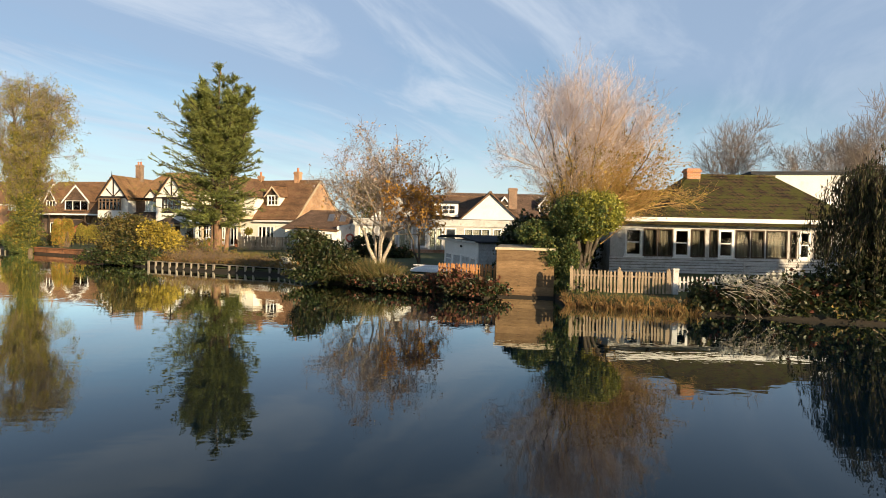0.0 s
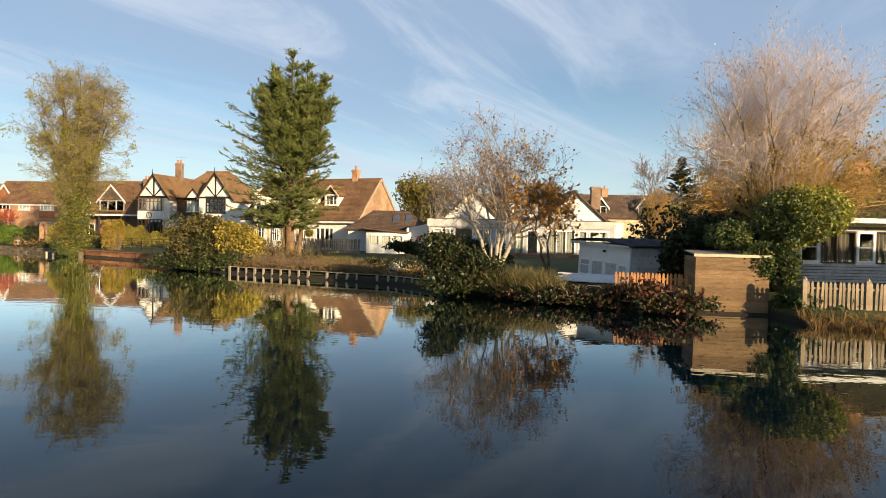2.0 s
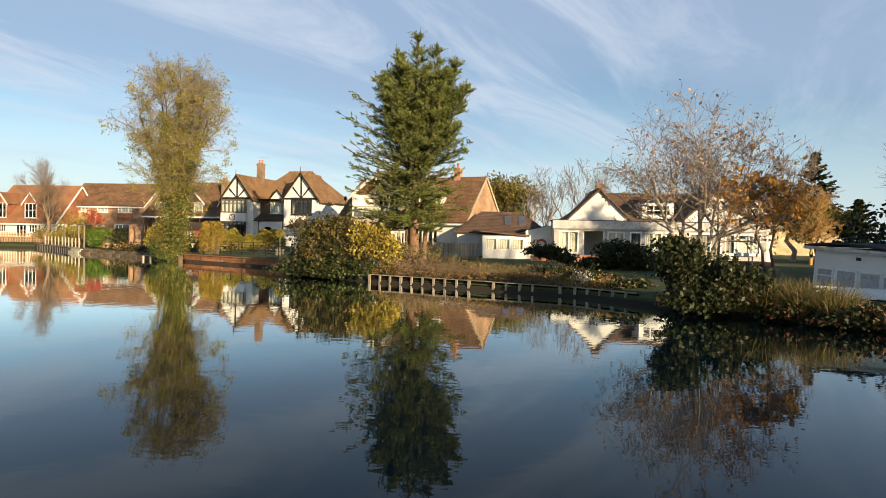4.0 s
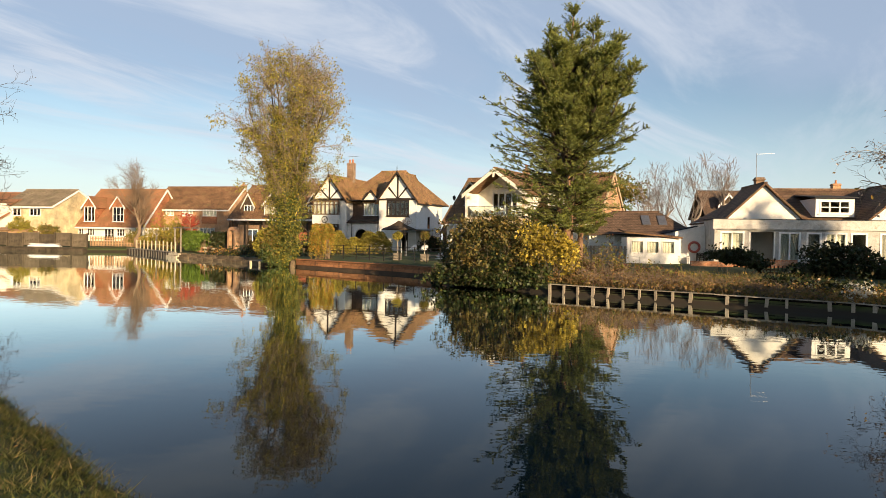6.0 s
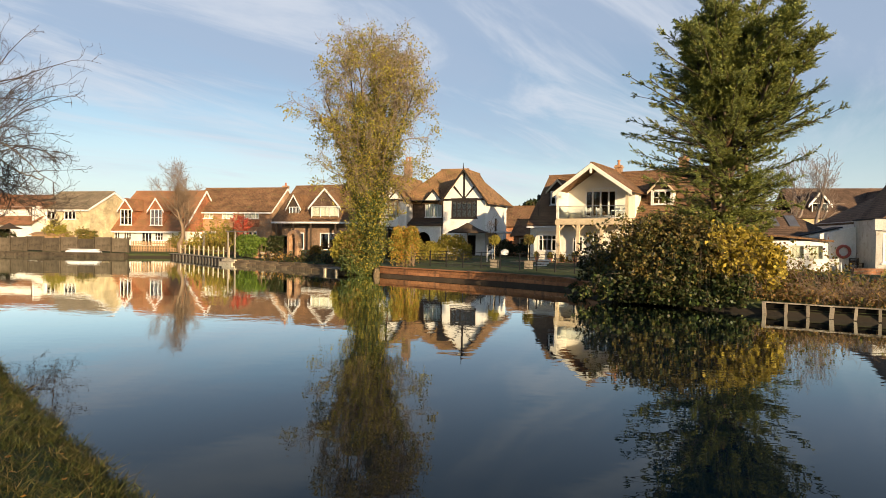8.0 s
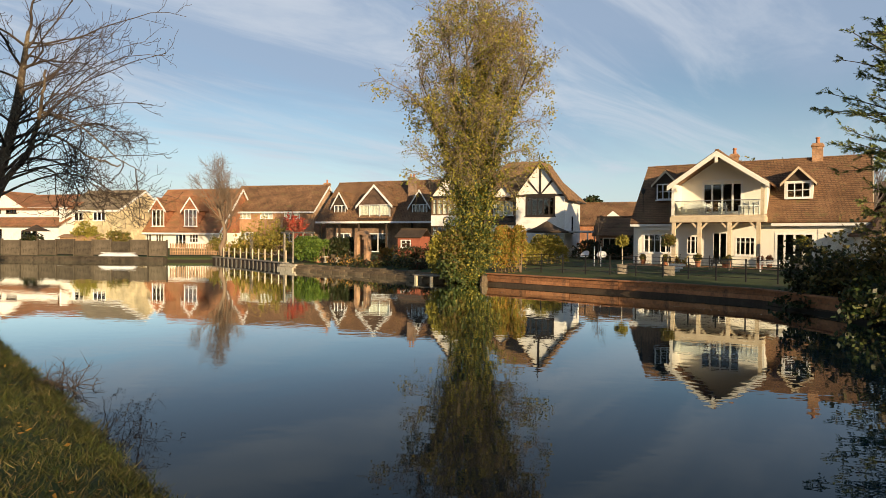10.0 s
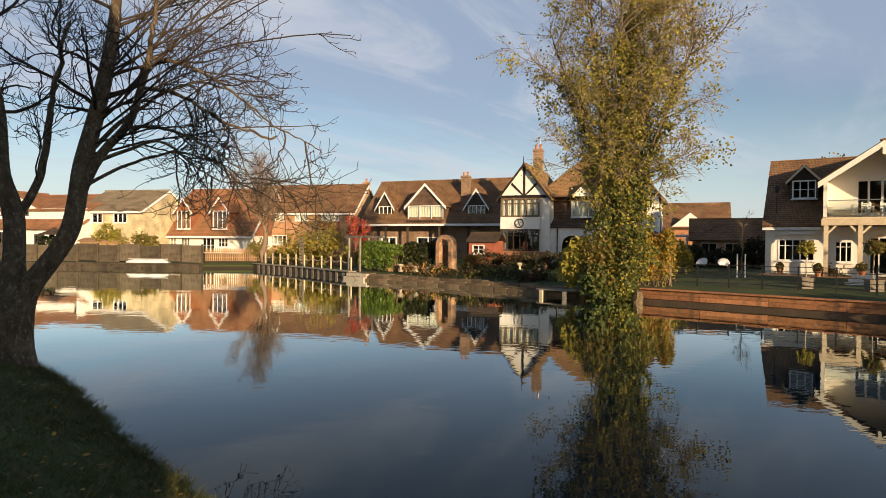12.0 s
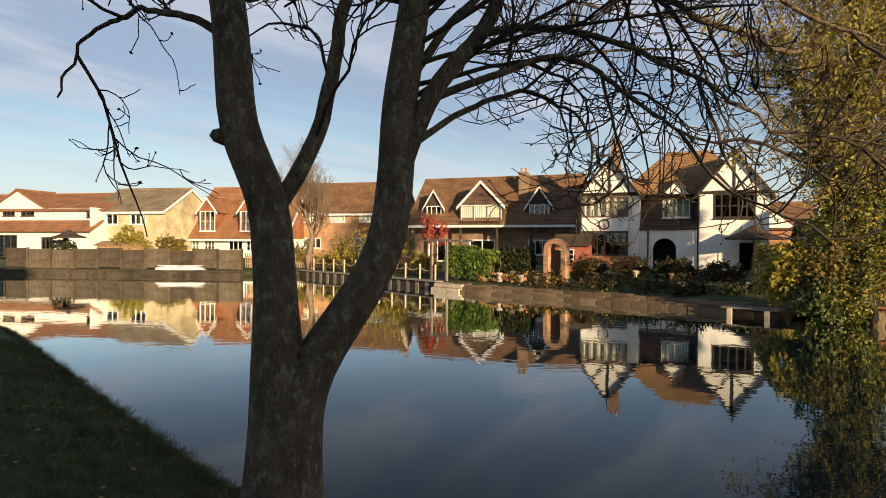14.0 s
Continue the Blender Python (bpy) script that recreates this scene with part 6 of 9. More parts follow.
def weeping_tree():
    rng = np.random.default_rng(15)
    T = thing("weeping_tree", 16.0, 20.9, 0.5, 0, "dark weeping tree trailing over the water", "tree")
    st = [bend(rng, (0, 0, 0.2), (-0.2, -0.1, 4.9), 9, 0.12)]
    RR = [np.linspace(0.24, 0.08, 9)]
    part("trunk", tubes(st, RR, 8), BARK, T, smooth=True)
    P, R = np.array(st), np.array(RR)
    at, d, r, t = spread(rng, P, R, 60, 58, 0.5)
    P1, R1 = shoots(rng, at, d, rng.uniform(1.0, 3.5, len(at)), 0.04, 9, 0.10, 0.05, 0.50)
    at, d, r, t = spread(rng, P1, R1, 30, 40, 0.2)
    P2, R2 = shoots(rng, at, d * np.array([0.55, 0.55, 0.2]), rng.uniform(0.7, 2.8, len(at)), 0.007, 9, 0.08, 0.0, 1.0)
    P2[:, :, 2] = np.maximum(P2[:, :, 2], 0.12)
    part("branchwork", join(tubes(P1, R1, 4), tubes(P2, R2, 3)), TWIG_D, T, kind="stuff")
    C = np.concatenate([P2[:, 2:].reshape(-1, 3) + rng.normal(size=(P2[:, 2:].size // 3, 3)) * 0.05 for _ in range(3)])
    part("crown", leaves(C, 0.036, rng, long=5.0, hang=0.75), LEAF_WEEP, T)


def near_tree():
    """The bare tree on the near bank, two stems from one bole."""
    rng = np.random.default_rng(16)
    T = thing("bare_tree", -49.95, 36.7, 0.45, 0, "bare two-stemmed tree with mottled bark on the grassy bank", "tree")
    O = np.array([-49.95, 36.7, 0])

    def line(pts, n):
        p = np.array(pts, float)
        s = np.concatenate([[0], np.cumsum(np.linalg.norm(np.diff(p, axis=0), axis=1))])
        q = np.linspace(0, s[-1], n)
        out = np.stack([np.interp(q, s, p[:, i]) for i in range(3)], 1)
        for _ in range(2):
            out[1:-1] = (out[:-2] + 2 * out[1:-1] + out[2:]) / 4
        return out - O

    left = line([(-49.99, 36.62, 0.15), (-49.98, 36.68, 0.7), (-49.99, 36.72, 1.2), (-50.03, 36.74, 1.67), (-50.06, 36.79, 1.94), (-50.11, 36.87, 2.3), (-50.21, 36.97, 3.05), (-50.50, 36.93, 3.7), (-50.55, 36.95, 4.33), (-50.62, 37.0, 4.85), (-50.9, 37.0, 6.0), (-51.1, 37.1, 7.6), (-51.2, 37.2, 8.6)], 48)
    right = line([(-49.93, 36.62, 0.2), (-49.93, 36.70, 0.8), (-49.91, 36.76, 1.35), (-49.78, 36.84, 1.66), (-49.60, 36.95, 1.95), (-49.41, 37.07, 2.27), (-49.22, 37.20, 2.66), (-49.16, 37.30, 3.28), (-49.17, 37.40, 3.9), (-49.08, 37.72, 5.05), (-49.02, 38.0, 6.27), (-49.1, 38.3, 7.6), (-49.2, 38.6, 8.8)], 48)
    steps = [0, 0.05, 0.12, 0.18, 0.24, 0.45, 0.7, 1]
    rl = np.interp(np.linspace(0, 1, 48), steps, [0.44, 0.315, 0.265, 0.225, 0.185, 0.165, 0.14, 0.05])
    rr = np.interp(np.linspace(0, 1, 48), steps, [0.43, 0.305, 0.255, 0.19, 0.172, 0.16, 0.135, 0.05])
    third = line([(-50.22, 37.03, 2.95), (-50.02, 37.1, 3.3), (-49.80, 37.12, 3.75), (-49.68, 37.1, 4.5), (-49.6, 37.0, 5.3), (-49.4, 37.1, 6.6)], 40)
    r3 = np.linspace(0.085, 0.03, 40)
    second = line([(-49.14, 37.3, 3.3), (-49.0, 37.4, 3.75), (-48.88, 37.49, 4.07), (-48.65, 37.6, 4.42), (-48.41, 37.71, 4.7), (-48.27, 37.81, 5.23), (-48.19, 37.89, 5.6), (-48.11, 37.98, 6.17), (-48.07, 38.06, 6.76), (-47.9, 38.2, 7.8)], 40)
    reach = line([(-48.41, 37.7, 4.68), (-48.05, 37.66, 4.74), (-47.58, 37.67, 4.69), (-47.11, 37.68, 4.58), (-46.72, 37.67, 4.37), (-46.28, 37.67, 4.1), (-45.87, 37.66, 3.87), (-45.53, 37.64, 3.72)], 40)
    droop = line([(-48.9, 37.47, 4.02), (-48.62, 37.52, 4.14), (-48.29, 37.56, 4.25), (-47.77, 37.64, 4.4), (-47.48, 37.67, 4.23), (-47.18, 37.7, 3.94), (-46.73, 37.76, 3.64), (-46.21, 37.83, 3.44)], 40)
    snag = line([(-48.2, 37.86, 5.5), (-47.62, 37.84, 5.41), (-47.14, 37.84, 5.21), (-46.74, 37.82, 4.92), (-46.25, 37.82, 4.68), (-45.71, 37.83, 4.56)], 40)
    arch = line([(-48.11, 37.96, 6.12), (-47.37, 37.93, 5.96), (-46.62, 37.92, 5.58), (-46.03, 37.88, 5.2), (-45.53, 37.83, 4.87), (-45.11, 37.76, 4.64), (-44.58, 37.71, 4.33)], 40)
    arch2 = line([(-49.15, 37.45, 4.1), (-48.8, 38.0, 4.9), (-48.4, 38.7, 5.6), (-47.9, 39.4, 6.0), (-47.4, 40.1, 5.9), (-47.0, 40.6, 5.4)], 40)
    arch3 = line([(-49.15, 37.35, 3.5), (-48.7, 37.9, 4.0), (-48.1, 38.6, 4.4), (-47.5, 39.3, 4.3), (-47.0, 39.9, 3.8), (-46.8, 40.3, 3.3)], 40)
    lowl = line([(-50.6, 37.03, 4.5), (-51.0, 37.1, 4.75), (-51.5, 37.2, 4.9), (-52.0, 37.3, 4.7), (-52.3, 37.4, 4.2)], 40)
    ra = np.linspace(0.062, 0.014, 40)
    limbs = [third, second, arch, arch2, arch3, droop, lowl, reach, snag]
    for q in limbs:
        bow = np.cumsum(rng.normal(size=(40, 3)) * 0.022, axis=0) + rng.normal(size=(40, 3)) * 0.010
        q += bow * np.linspace(0, 1, 40)[:, None]
    rs = [r3, np.linspace(0.10, 0.03, 40), ra * 0.62, ra * 0.8, ra * 0.6, ra * 0.66, ra * 0.7, ra * 0.62, np.linspace(0.042, 0.022, 40)]
    part("trunk", tubes([left], [rl], 16), BARK_N, T, smooth=True)
    part("trunk", tubes([right], [rr], 16), BARK_N, T, smooth=True)
    for q, r in zip(limbs, rs):
        part("bough", tubes([q], [r], 9), BARK_N, T, smooth=True)
    g = Geo()
    a = np.array([-50.56, 36.95, 3.62]) - O
    g.tube([a, a + np.array([-0.12, -0.06, 0.02]), a + np.array([-0.15, -0.08, 0.04])], [0.09, 0.06, 0.03], 8)
    part("branch_stub", g, BARK_N, T)
    at, d, r, t = spread(rng, np.array([left, right]), np.array([rl, rr]), 18, 58, 0.50)
    B1, S1 = shoots(rng, at, d, rng.uniform(1.4, 2.8, len(at)), 0.042, 10, 0.18, 0.05, 0.14, 0.3)
    at, d, r, t = spread(rng, np.array(limbs), np.array(rs), 7, 46, 0.2)
    B2, S2 = shoots(rng, at, d, rng.uniform(0.9, 2.0, len(at)), 0.018, 10, 0.20, 0.02, 0.20, 0.35)
    # long sweeping shoots out over the water
    m = 17
    k = rng.integers(21, 46, m)
    at = right[k]
    d = np.stack([rng.uniform(0.7, 1.3, m), rng.uniform(-0.25, 0.8, m), rng.uniform(0.05, 1.1, m)], 1)
    B3, S3 = shoots(rng, at, d, rng.uniform(3.0, 6.4, m), 0.026, 10, 0.09, 0.05, 0.16, 0.3)
    B, S = np.concatenate([B1, B2, B3]), np.concatenate([S1, S2, S3])
    far = np.hypot(B[:, -1, 0], B[:, -1, 1])
    keep = (far < 6.9) & (~((B[:, 0, 0] < -0.9) & (B[:, :, 2].min(1) < 4.4)) | (rng.random(len(B)) < 0.25)) & (B[:, :, 2].min(1) > 2.6)
    B, S = B[keep], S[keep]
    at, d, r, t = spread(rng, B, S, 8, 42, 0.12)
    C, U = shoots(rng, at, d, rng.uniform(0.5, 1.3, len(at)), np.clip(r * 0.5, 0.008, 0.014), 9, 0.20, 0.09, 0.14, 0.5)
    keep = (np.hypot(C[:, -1, 0], C[:, -1, 1]) < 7.3) & (C[:, :, 2].min(1) > 2.6)
    C, U = C[keep], U[keep]
    # twigs whose ends turn up
    at, d, r, t = spread(rng, C, U, 3, 48, 0.1)
    D, W = shoots(rng, at, d, rng.uniform(0.15, 0.5, len(at)), 0.0068, 5, 0.24, 0.24, 0.0, 0.75)
    part("branchwork", join(tubes(B, S, 6), tubes(C, U, 4)), TWIG_D, T, kind="stuff")
    part("brushwood", tubes(D, W, 3), TWIG_D, T, kind="stuff")
    # buds at the twig ends
    part("bud_tip", leaves(D[:, -1], 0.026, rng), TWIG_D, T, kind="stuff")


def bare_tree(x, y, z, h, w, seed, label, bark=None, per=(16, 9, 6), lean=(0, 0), fine=0.012, rise=0.09, open_angle=46, top=0.85):
    rng = np.random.default_rng(seed)
    T = thing("bare_tree", x, y, z, 0, label, "tree")
    st = [bend(rng, (0, 0, z - 0.2), (lean[0], lean[1], z + h * top), 9, 0.03 * h)]
    RR = [np.linspace(0.022 * h + 0.03, 0.02, 9)]
    m = bark or TWIG_B
    stems = grow(rng, st, RR, [(per[0], open_angle, w, 0.5, 7, 0.14, rise, 0.0, 0.28), (per[1] + 3, 40, w * 0.5, 0.5, 5, 0.18, rise * 0.7, 0.0, 0.15), (per[2] + 3, 38, w * 0.25, 0.6, 4, 0.2, 0.05, 0, 0.1)])
    part("trunk", tubes(*stems[0], 7), m, T)
    part("branchwork", join(*[tubes(p, np.maximum(r, fine), 3) for p, r in stems[1:]]), m, T, kind="stuff")
    return T


def leafy_tree(x, y, z, h, w, seed, label, leaf, n=6000, size=0.2):
    rng = np.random.default_rng(seed)
    T = thing("tree", x, y, z, 0, label, "tree")
    st = [bend(rng, (0, 0, z - 0.2), (0, 0, z + h * 0.7), 8, 0.02 * h)]
    stems = grow(rng, st, [np.linspace(0.025 * h, 0.03, 8)], [(14, 50, w, 0.5, 6, 0.15, 0.08, 0, 0.3), (8, 45, w * 0.5, 0.5, 5, 0.2, 0, 0, 0.2)])
    part("trunk", join(tubes(*stems[0], 7), tubes(*stems[1], 4)), BARK, T)
    C = np.concatenate([blob(rng, n // 5, p[-1], (w * 0.45, w * 0.45, w * 0.36), 0.7) for p in stems[1][0][:5]] + [blob(rng, 400, p[-1], (w * 0.4, w * 0.4, w * 0.32), 0.7) for p in stems[1][0][5:]])
    part("crown", leaves(C, size, rng), leaf, T)


def small_conifer(x, y, z, h, w, seed, label):
    rng = np.random.default_rng(seed)
    T = thing("conifer", x, y, z, 0, label, "tree")
    part("trunk", tubes([bend(rng, (0, 0, z - 0.2), (0, 0, z + h), 8, 0.05)], [np.linspace(0.16, 0.02, 8)], 7), BARK, T)
    m = 170
    f = np.sort(rng.random(m))
    az = rng.uniform(0, 2 * np.pi, m)
    d = np.stack([np.cos(az), np.sin(az), 0.15 + 0.4 * f], 1)
    P, R = shoots(rng, np.stack([0 * f, 0 * f, z + h * (0.25 + 0.73 * f)], 1), d, w * (1.05 - f) * rng.uniform(0.6, 1.1, m), 0.03, 6, 0.08, 0.0, 0.05)
    at, dd, r, t = spread(rng, P, R, 50, 40, 0.15)
    part("branchwork", tubes(P, R, 4), TWIG_D, T, kind="stuff")
    part("crown", leaves(at + dd * 0.1, 0.15, rng, 0.5, 2.6), LEAF_DARK, T)


cedar()
ivy_tree()
birch()
willow()
weeping_tree()
near_tree()

# ---- banks: walls, quays, fences ----


def plank_wall():
    """Low retaining wall of long red-brown boards along the lawn."""
    W = thing("retaining_wall", -36.6, 54.6, 0.0, 0, "low retaining wall of red-brown boards along the lawn", "wall")
    pts = [(-36.6, 54.75), (-28.0, 49.55), (-25.2, 47.3), (-23.8, 43.4)]
    red = surface("red_brown_boards", (0.27, 0.115, 0.05), (0.36, 0.165, 0.075), 0.85, 1.4, 12, 0.4, stain=(0.14, 0.075, 0.045), vary=0.25)
    for (ax, ay), (bx, by) in zip(pts, pts[1:]):
        L, a = math.hypot(bx - ax, by - ay), math.degrees(math.atan2(by - ay, bx - ax))
        n = max(1, round(L / 2.6))
        for row in range(2):
            g = Geo()
            z = 0.17 + row * 0.19
            g.box(0.01, L / n - 0.01, -0.06 + row * 0.012, 0.0 + row * 0.012, z, z + 0.18)
            me = shared("board", g, red)
            for i in range(n):
                place("board", me, pose(ax, ay, 0, 0, 0, a) @ pose(i * L / n, 0, 0), W)
        g = Geo()
        g.box(0.0, L / n - 0.02, -0.16, 0.16, 0.555, 0.61)
        me = shared("coping", g, red)
        g = Geo()
        g.box(0.0, L / n, 0.0, 0.05, -0.6, 0.16)
        me2 = shared("foot_board", g, DARK)
        for i in range(n):
            place("coping_board", me, pose(ax, ay, 0, 0, 0, a) @ pose(i * L / n, 0, 0), W)
            place("foot_board", me2, pose(ax, ay, 0, 0, 0, a) @ pose(i * L / n, 0, 0), W)
    # brick quay edge with two steps, left of the boulder
    Q = thing("stone_quay", -46.5, 61.7, 0.0, 0, "stepped stone quay edge with worn coping blocks", "quay")
    rng = random.Random(4)
    pts = [(-38.6, 55.85), (-46.5, 61.55), (-52.6, 65.3)]
    for k, (lift, out, deep) in enumerate(((0.30, 0.0, 0.55), (0.16, 0.16, 0.5), (0.02, 0.34, 0.5))):
        g = Geo()
        g.prism([(0.0, -out, -0.7 if k else 0.12), (0.0, -out + deep, -0.7 if k else 0.12), (0.0, -out + deep, lift + 0.13), (0.0, -out + 0.03, lift + 0.13), (0.0, -out, lift + 0.10)], (-0.83, 0, 0))
        me = shared("block", g, OLDSTONE)
        for x, y, a in along(pts, 0.85, 0.3 * k):
            place("block", me, pose(x, y, rng.uniform(-0.03, 0.03), rng.uniform(-2, 2), rng.uniform(-1, 1), a + 180 + rng.uniform(-1.5, 1.5)), Q)
    # pale corner steps
    for i in range(2):
        g = Geo()
        g.box(-1.0, 1.0, -0.5 + 0.25 * i, 0.6, -0.6 if i == 0 else 0.22, 0.2 + 0.22 * i)
        place("step", shared("step", g, STONE), pose(-52.9, 65.5, 0, 0, 0, -32), Q)
    # posts and panels of the timber quay
    T = thing("timber_quay", -60, 72, 0.0, 0, "grey quay of upright posts and planks", "quay")
    pts = [(-53.8, 66.2), (-60.2, 72.1), (-66.4, 77.0)]
    g = Geo()
    g.box(-0.17, 0.17, -0.1, 0.1, -0.8, 0.40)
    me = shared("post", g, GREYWOOD)
    g = Geo()
    g.box(0.0, 0.97, 0.10, 0.16, -0.6, 0.40)
    me2 = shared("panel", g, DARK)
    g = Geo()
    g.box(0.0, 0.975, -0.08, 0.5, 0.43, 0.50)
    me3 = shared("deck_board", g, CONCRETE)
    for x, y, a in along(pts, 0.98):
        off = Matrix.Translation((0.06 * math.sin(radians(a)), -0.06 * math.cos(radians(a)), 0))
        place("post", me, pose(x - 0.11 * math.sin(radians(a + 180)), y + 0.11 * math.cos(radians(a + 180)), 0, 0, 0, a), T)
        place("panel", me2, pose(x, y, 0, 0, 0, a + 180) @ pose(-0.97, -0.05, 0), T)
        place("deck_board", me3, pose(x, y, 0, 0, 0, a + 180) @ pose(-0.97, 0, 0), T)
    # rope fence on it
    F = thing("rope_fence", -60, 72.6, 0.5, 0, "pale posts linked by drooping rope along the quay", "fence")
    spots = [(x + 0.55, y + 0.65) for x, y, a in along([(-54.6, 66.6), (-60.4, 72.0), (-66.6, 77.4)], 1.55)]
    g = Geo()
    g.lathe([(0.055, 0.45), (0.055, 1.28), (0.075, 1.30), (0.06, 1.38), (0.02, 1.42)], (0, 0, 0), 8)
    me = shared("post", g, OAK)
    for x, y in spots:
        place("post", me, pose(x, y, 0), F)
    for (ax, ay), (bx, by) in zip(spots, spots[1:]):
        g = Geo()
        g.tube([(ax + (bx - ax) * t / 6, ay + (by - ay) * t / 6, 1.22 - 0.9 * (t / 6) * (1 - t / 6)) for t in range(7)], 0.022, 5)
        ob = new("rope", mesh_of("rope", g, OAK))
        ob.parent = F
        ob.matrix_parent_inverse = F.matrix_world.inverted()
    # slatted garden fence behind
    S = thing("garden_fence", -62, 78, 0.6, 0, "brown upright slat fence behind the quay", "fence")
    g = Geo()
    g.box(-0.05, 0.05, -0.012, 0.012, 0.6, 1.75)
    me = shared("slat", g, BOARD)
    for x, y, a in along([(-55.5, 71.5), (-61.5, 77.3), (-67.0, 79.0), (-70.9, 76.8)], 0.16):
        place("slat", me, pose(x, y, 0, 0, 0, a), S)
    g = Geo()
    for (ax, ay), (bx, by) in (((-55.5, 71.53), (-61.5, 77.33)), ((-61.5, 77.33), (-67.0, 79.03)), ((-67.0, 79.03), (-70.9, 76.83))):
        g.beam((ax, ay, 0.95), (bx, by, 0.95), 0.04, 0.08)
        g.beam((ax, ay, 1.5), (bx, by, 1.5), 0.04, 0.08)
    ob = new("rail", mesh_of("rail", g, BOARD))
    ob.parent = S
    ob.matrix_parent_inverse = S.matrix_world.inverted()
    # concrete panel wall on the far reach
    C = thing("panel_wall", -79, 76.2, 0.5, 0, "weathered grey panel wall above a dark landing ledge", "wall")
    g = Geo()
    g.box(0.0, 1.82, 0, 0.07, 0.5, 2.02)
    me = shared("panel", g, OLDWALL)
    g = Geo()
    g.box(-0.07, 0.07, -0.04, 0.10, 0.4, 2.12)
    me2 = shared("post", g, OLDWALL)
    for x, y, a in along([(-70.9, 76.3), (-88.5, 74.8)], 1.96):
        place("panel", me, pose(x, y, 0, 0, 0, a + 180) @ pose(-1.89, 0, random.Random(int(x * 10)).uniform(-0.12, 0.10)), C)
        place("post", me2, pose(x, y, 0, 0, 0, a), C)
    g = Geo()
    g.box(-21.5, 0.4, -0.9, 0.3, -0.6, 0.34)
    g.box(-21.5, 0.4, -1.0, -0.55, 0.35, 0.46)
    ob = new("ledge", mesh_of("ledge", g, OLDWALL))
    ob.parent = C
    ob.matrix_parent_inverse = C.matrix_world.inverted()
    ob.matrix_basis = pose(-70.8, 75.7, 0, 0, 0, 5)


def crib_wall():
    """Open timber revetment: pale posts and rails; black boards stand for shaded voids."""
    SILVER = surface("sun_bleached_wood", (0.22, 0.19, 0.145), (0.36, 0.31, 0.24), 0.9, 2.2, 16, 0.4, stain=(0.14, 0.12, 0.085), vary=0.25)
    RAIL_VOID_DARK = surface("dark_rail_and_void_shade", (0.006, 0.005, 0.004), (0.014, 0.012, 0.009), 0.85, 2.2, 16, 0.4, vary=0.2, spec=0.1)
    W = thing("revetment", -13.7, 37.0, 0.0, 0, "timber revetment of pale posts and rails at the waterline", "fence")
    pts = [(-18.9, 39.25), (-9.1, 34.5), (-7.2, 32.3)]
    rng = random.Random(7)
    kinds = []
    for k in range(4):
        g = Geo()
        w = 0.042 + 0.007 * k
        g.prism([(-w, -0.05, -0.6), (w, -0.05, -0.6), (w * 0.96, -0.05, 0.40), (w * 0.7, -0.05, 0.42 - 0.008 * k), (-w * 0.7, -0.05, 0.415), (-w, -0.05, 0.40)], (0, 0.1, 0))
        kinds.append(shared("post", g, SILVER))
    for i, (x, y, a) in enumerate(along(pts, 0.63)):
        if i in (10, 15):
            continue
        place("post", kinds[rng.randrange(4)], pose(x, y, rng.uniform(-0.04, 0.02), rng.uniform(-3, 3), rng.uniform(-4, 4), a), W)
    # near-black boards put the shade of the open voids into colour
    for (ax, ay), (bx, by) in zip(pts, pts[1:]):
        for j in range(3):
            g = Geo()
            z = -0.12 + 0.20 * j
            g.beam((ax + 0.05, ay + 0.15, z), (bx + 0.05, by + 0.15, z), 0.04, 0.19)
            ob = new("back_board", mesh_of("back_board", g, RAIL_VOID_DARK))
            ob.parent = W
            ob.matrix_parent_inverse = W.matrix_world.inverted()
    for z, h, w, m in ((0.41, 0.035, 0.12, SILVER), (0.20, 0.045, 0.05, RAIL_VOID_DARK), (0.03, 0.05, 0.05, RAIL_VOID_DARK)):
        for (ax, ay), (bx, by) in zip(pts, pts[1:]):
            n = max(1, round(math.hypot(bx - ax, by - ay) / 2.3))
            for i in range(n):
                g = Geo()
                p = (ax + (bx - ax) * i / n, ay + (by - ay) * i / n + 0.085, z + rng.uniform(-0.015, 0.015))
                q = (ax + (bx - ax) * (i + 0.994) / n, ay + (by - ay) * (i + 0.994) / n + 0.085, z + rng.uniform(-0.015, 0.015))
                g.beam(p, q, w, h)
                ob = new("rail", mesh_of("rail", g, m))
                ob.parent = W
                ob.matrix_parent_inverse = W.matrix_world.inverted()


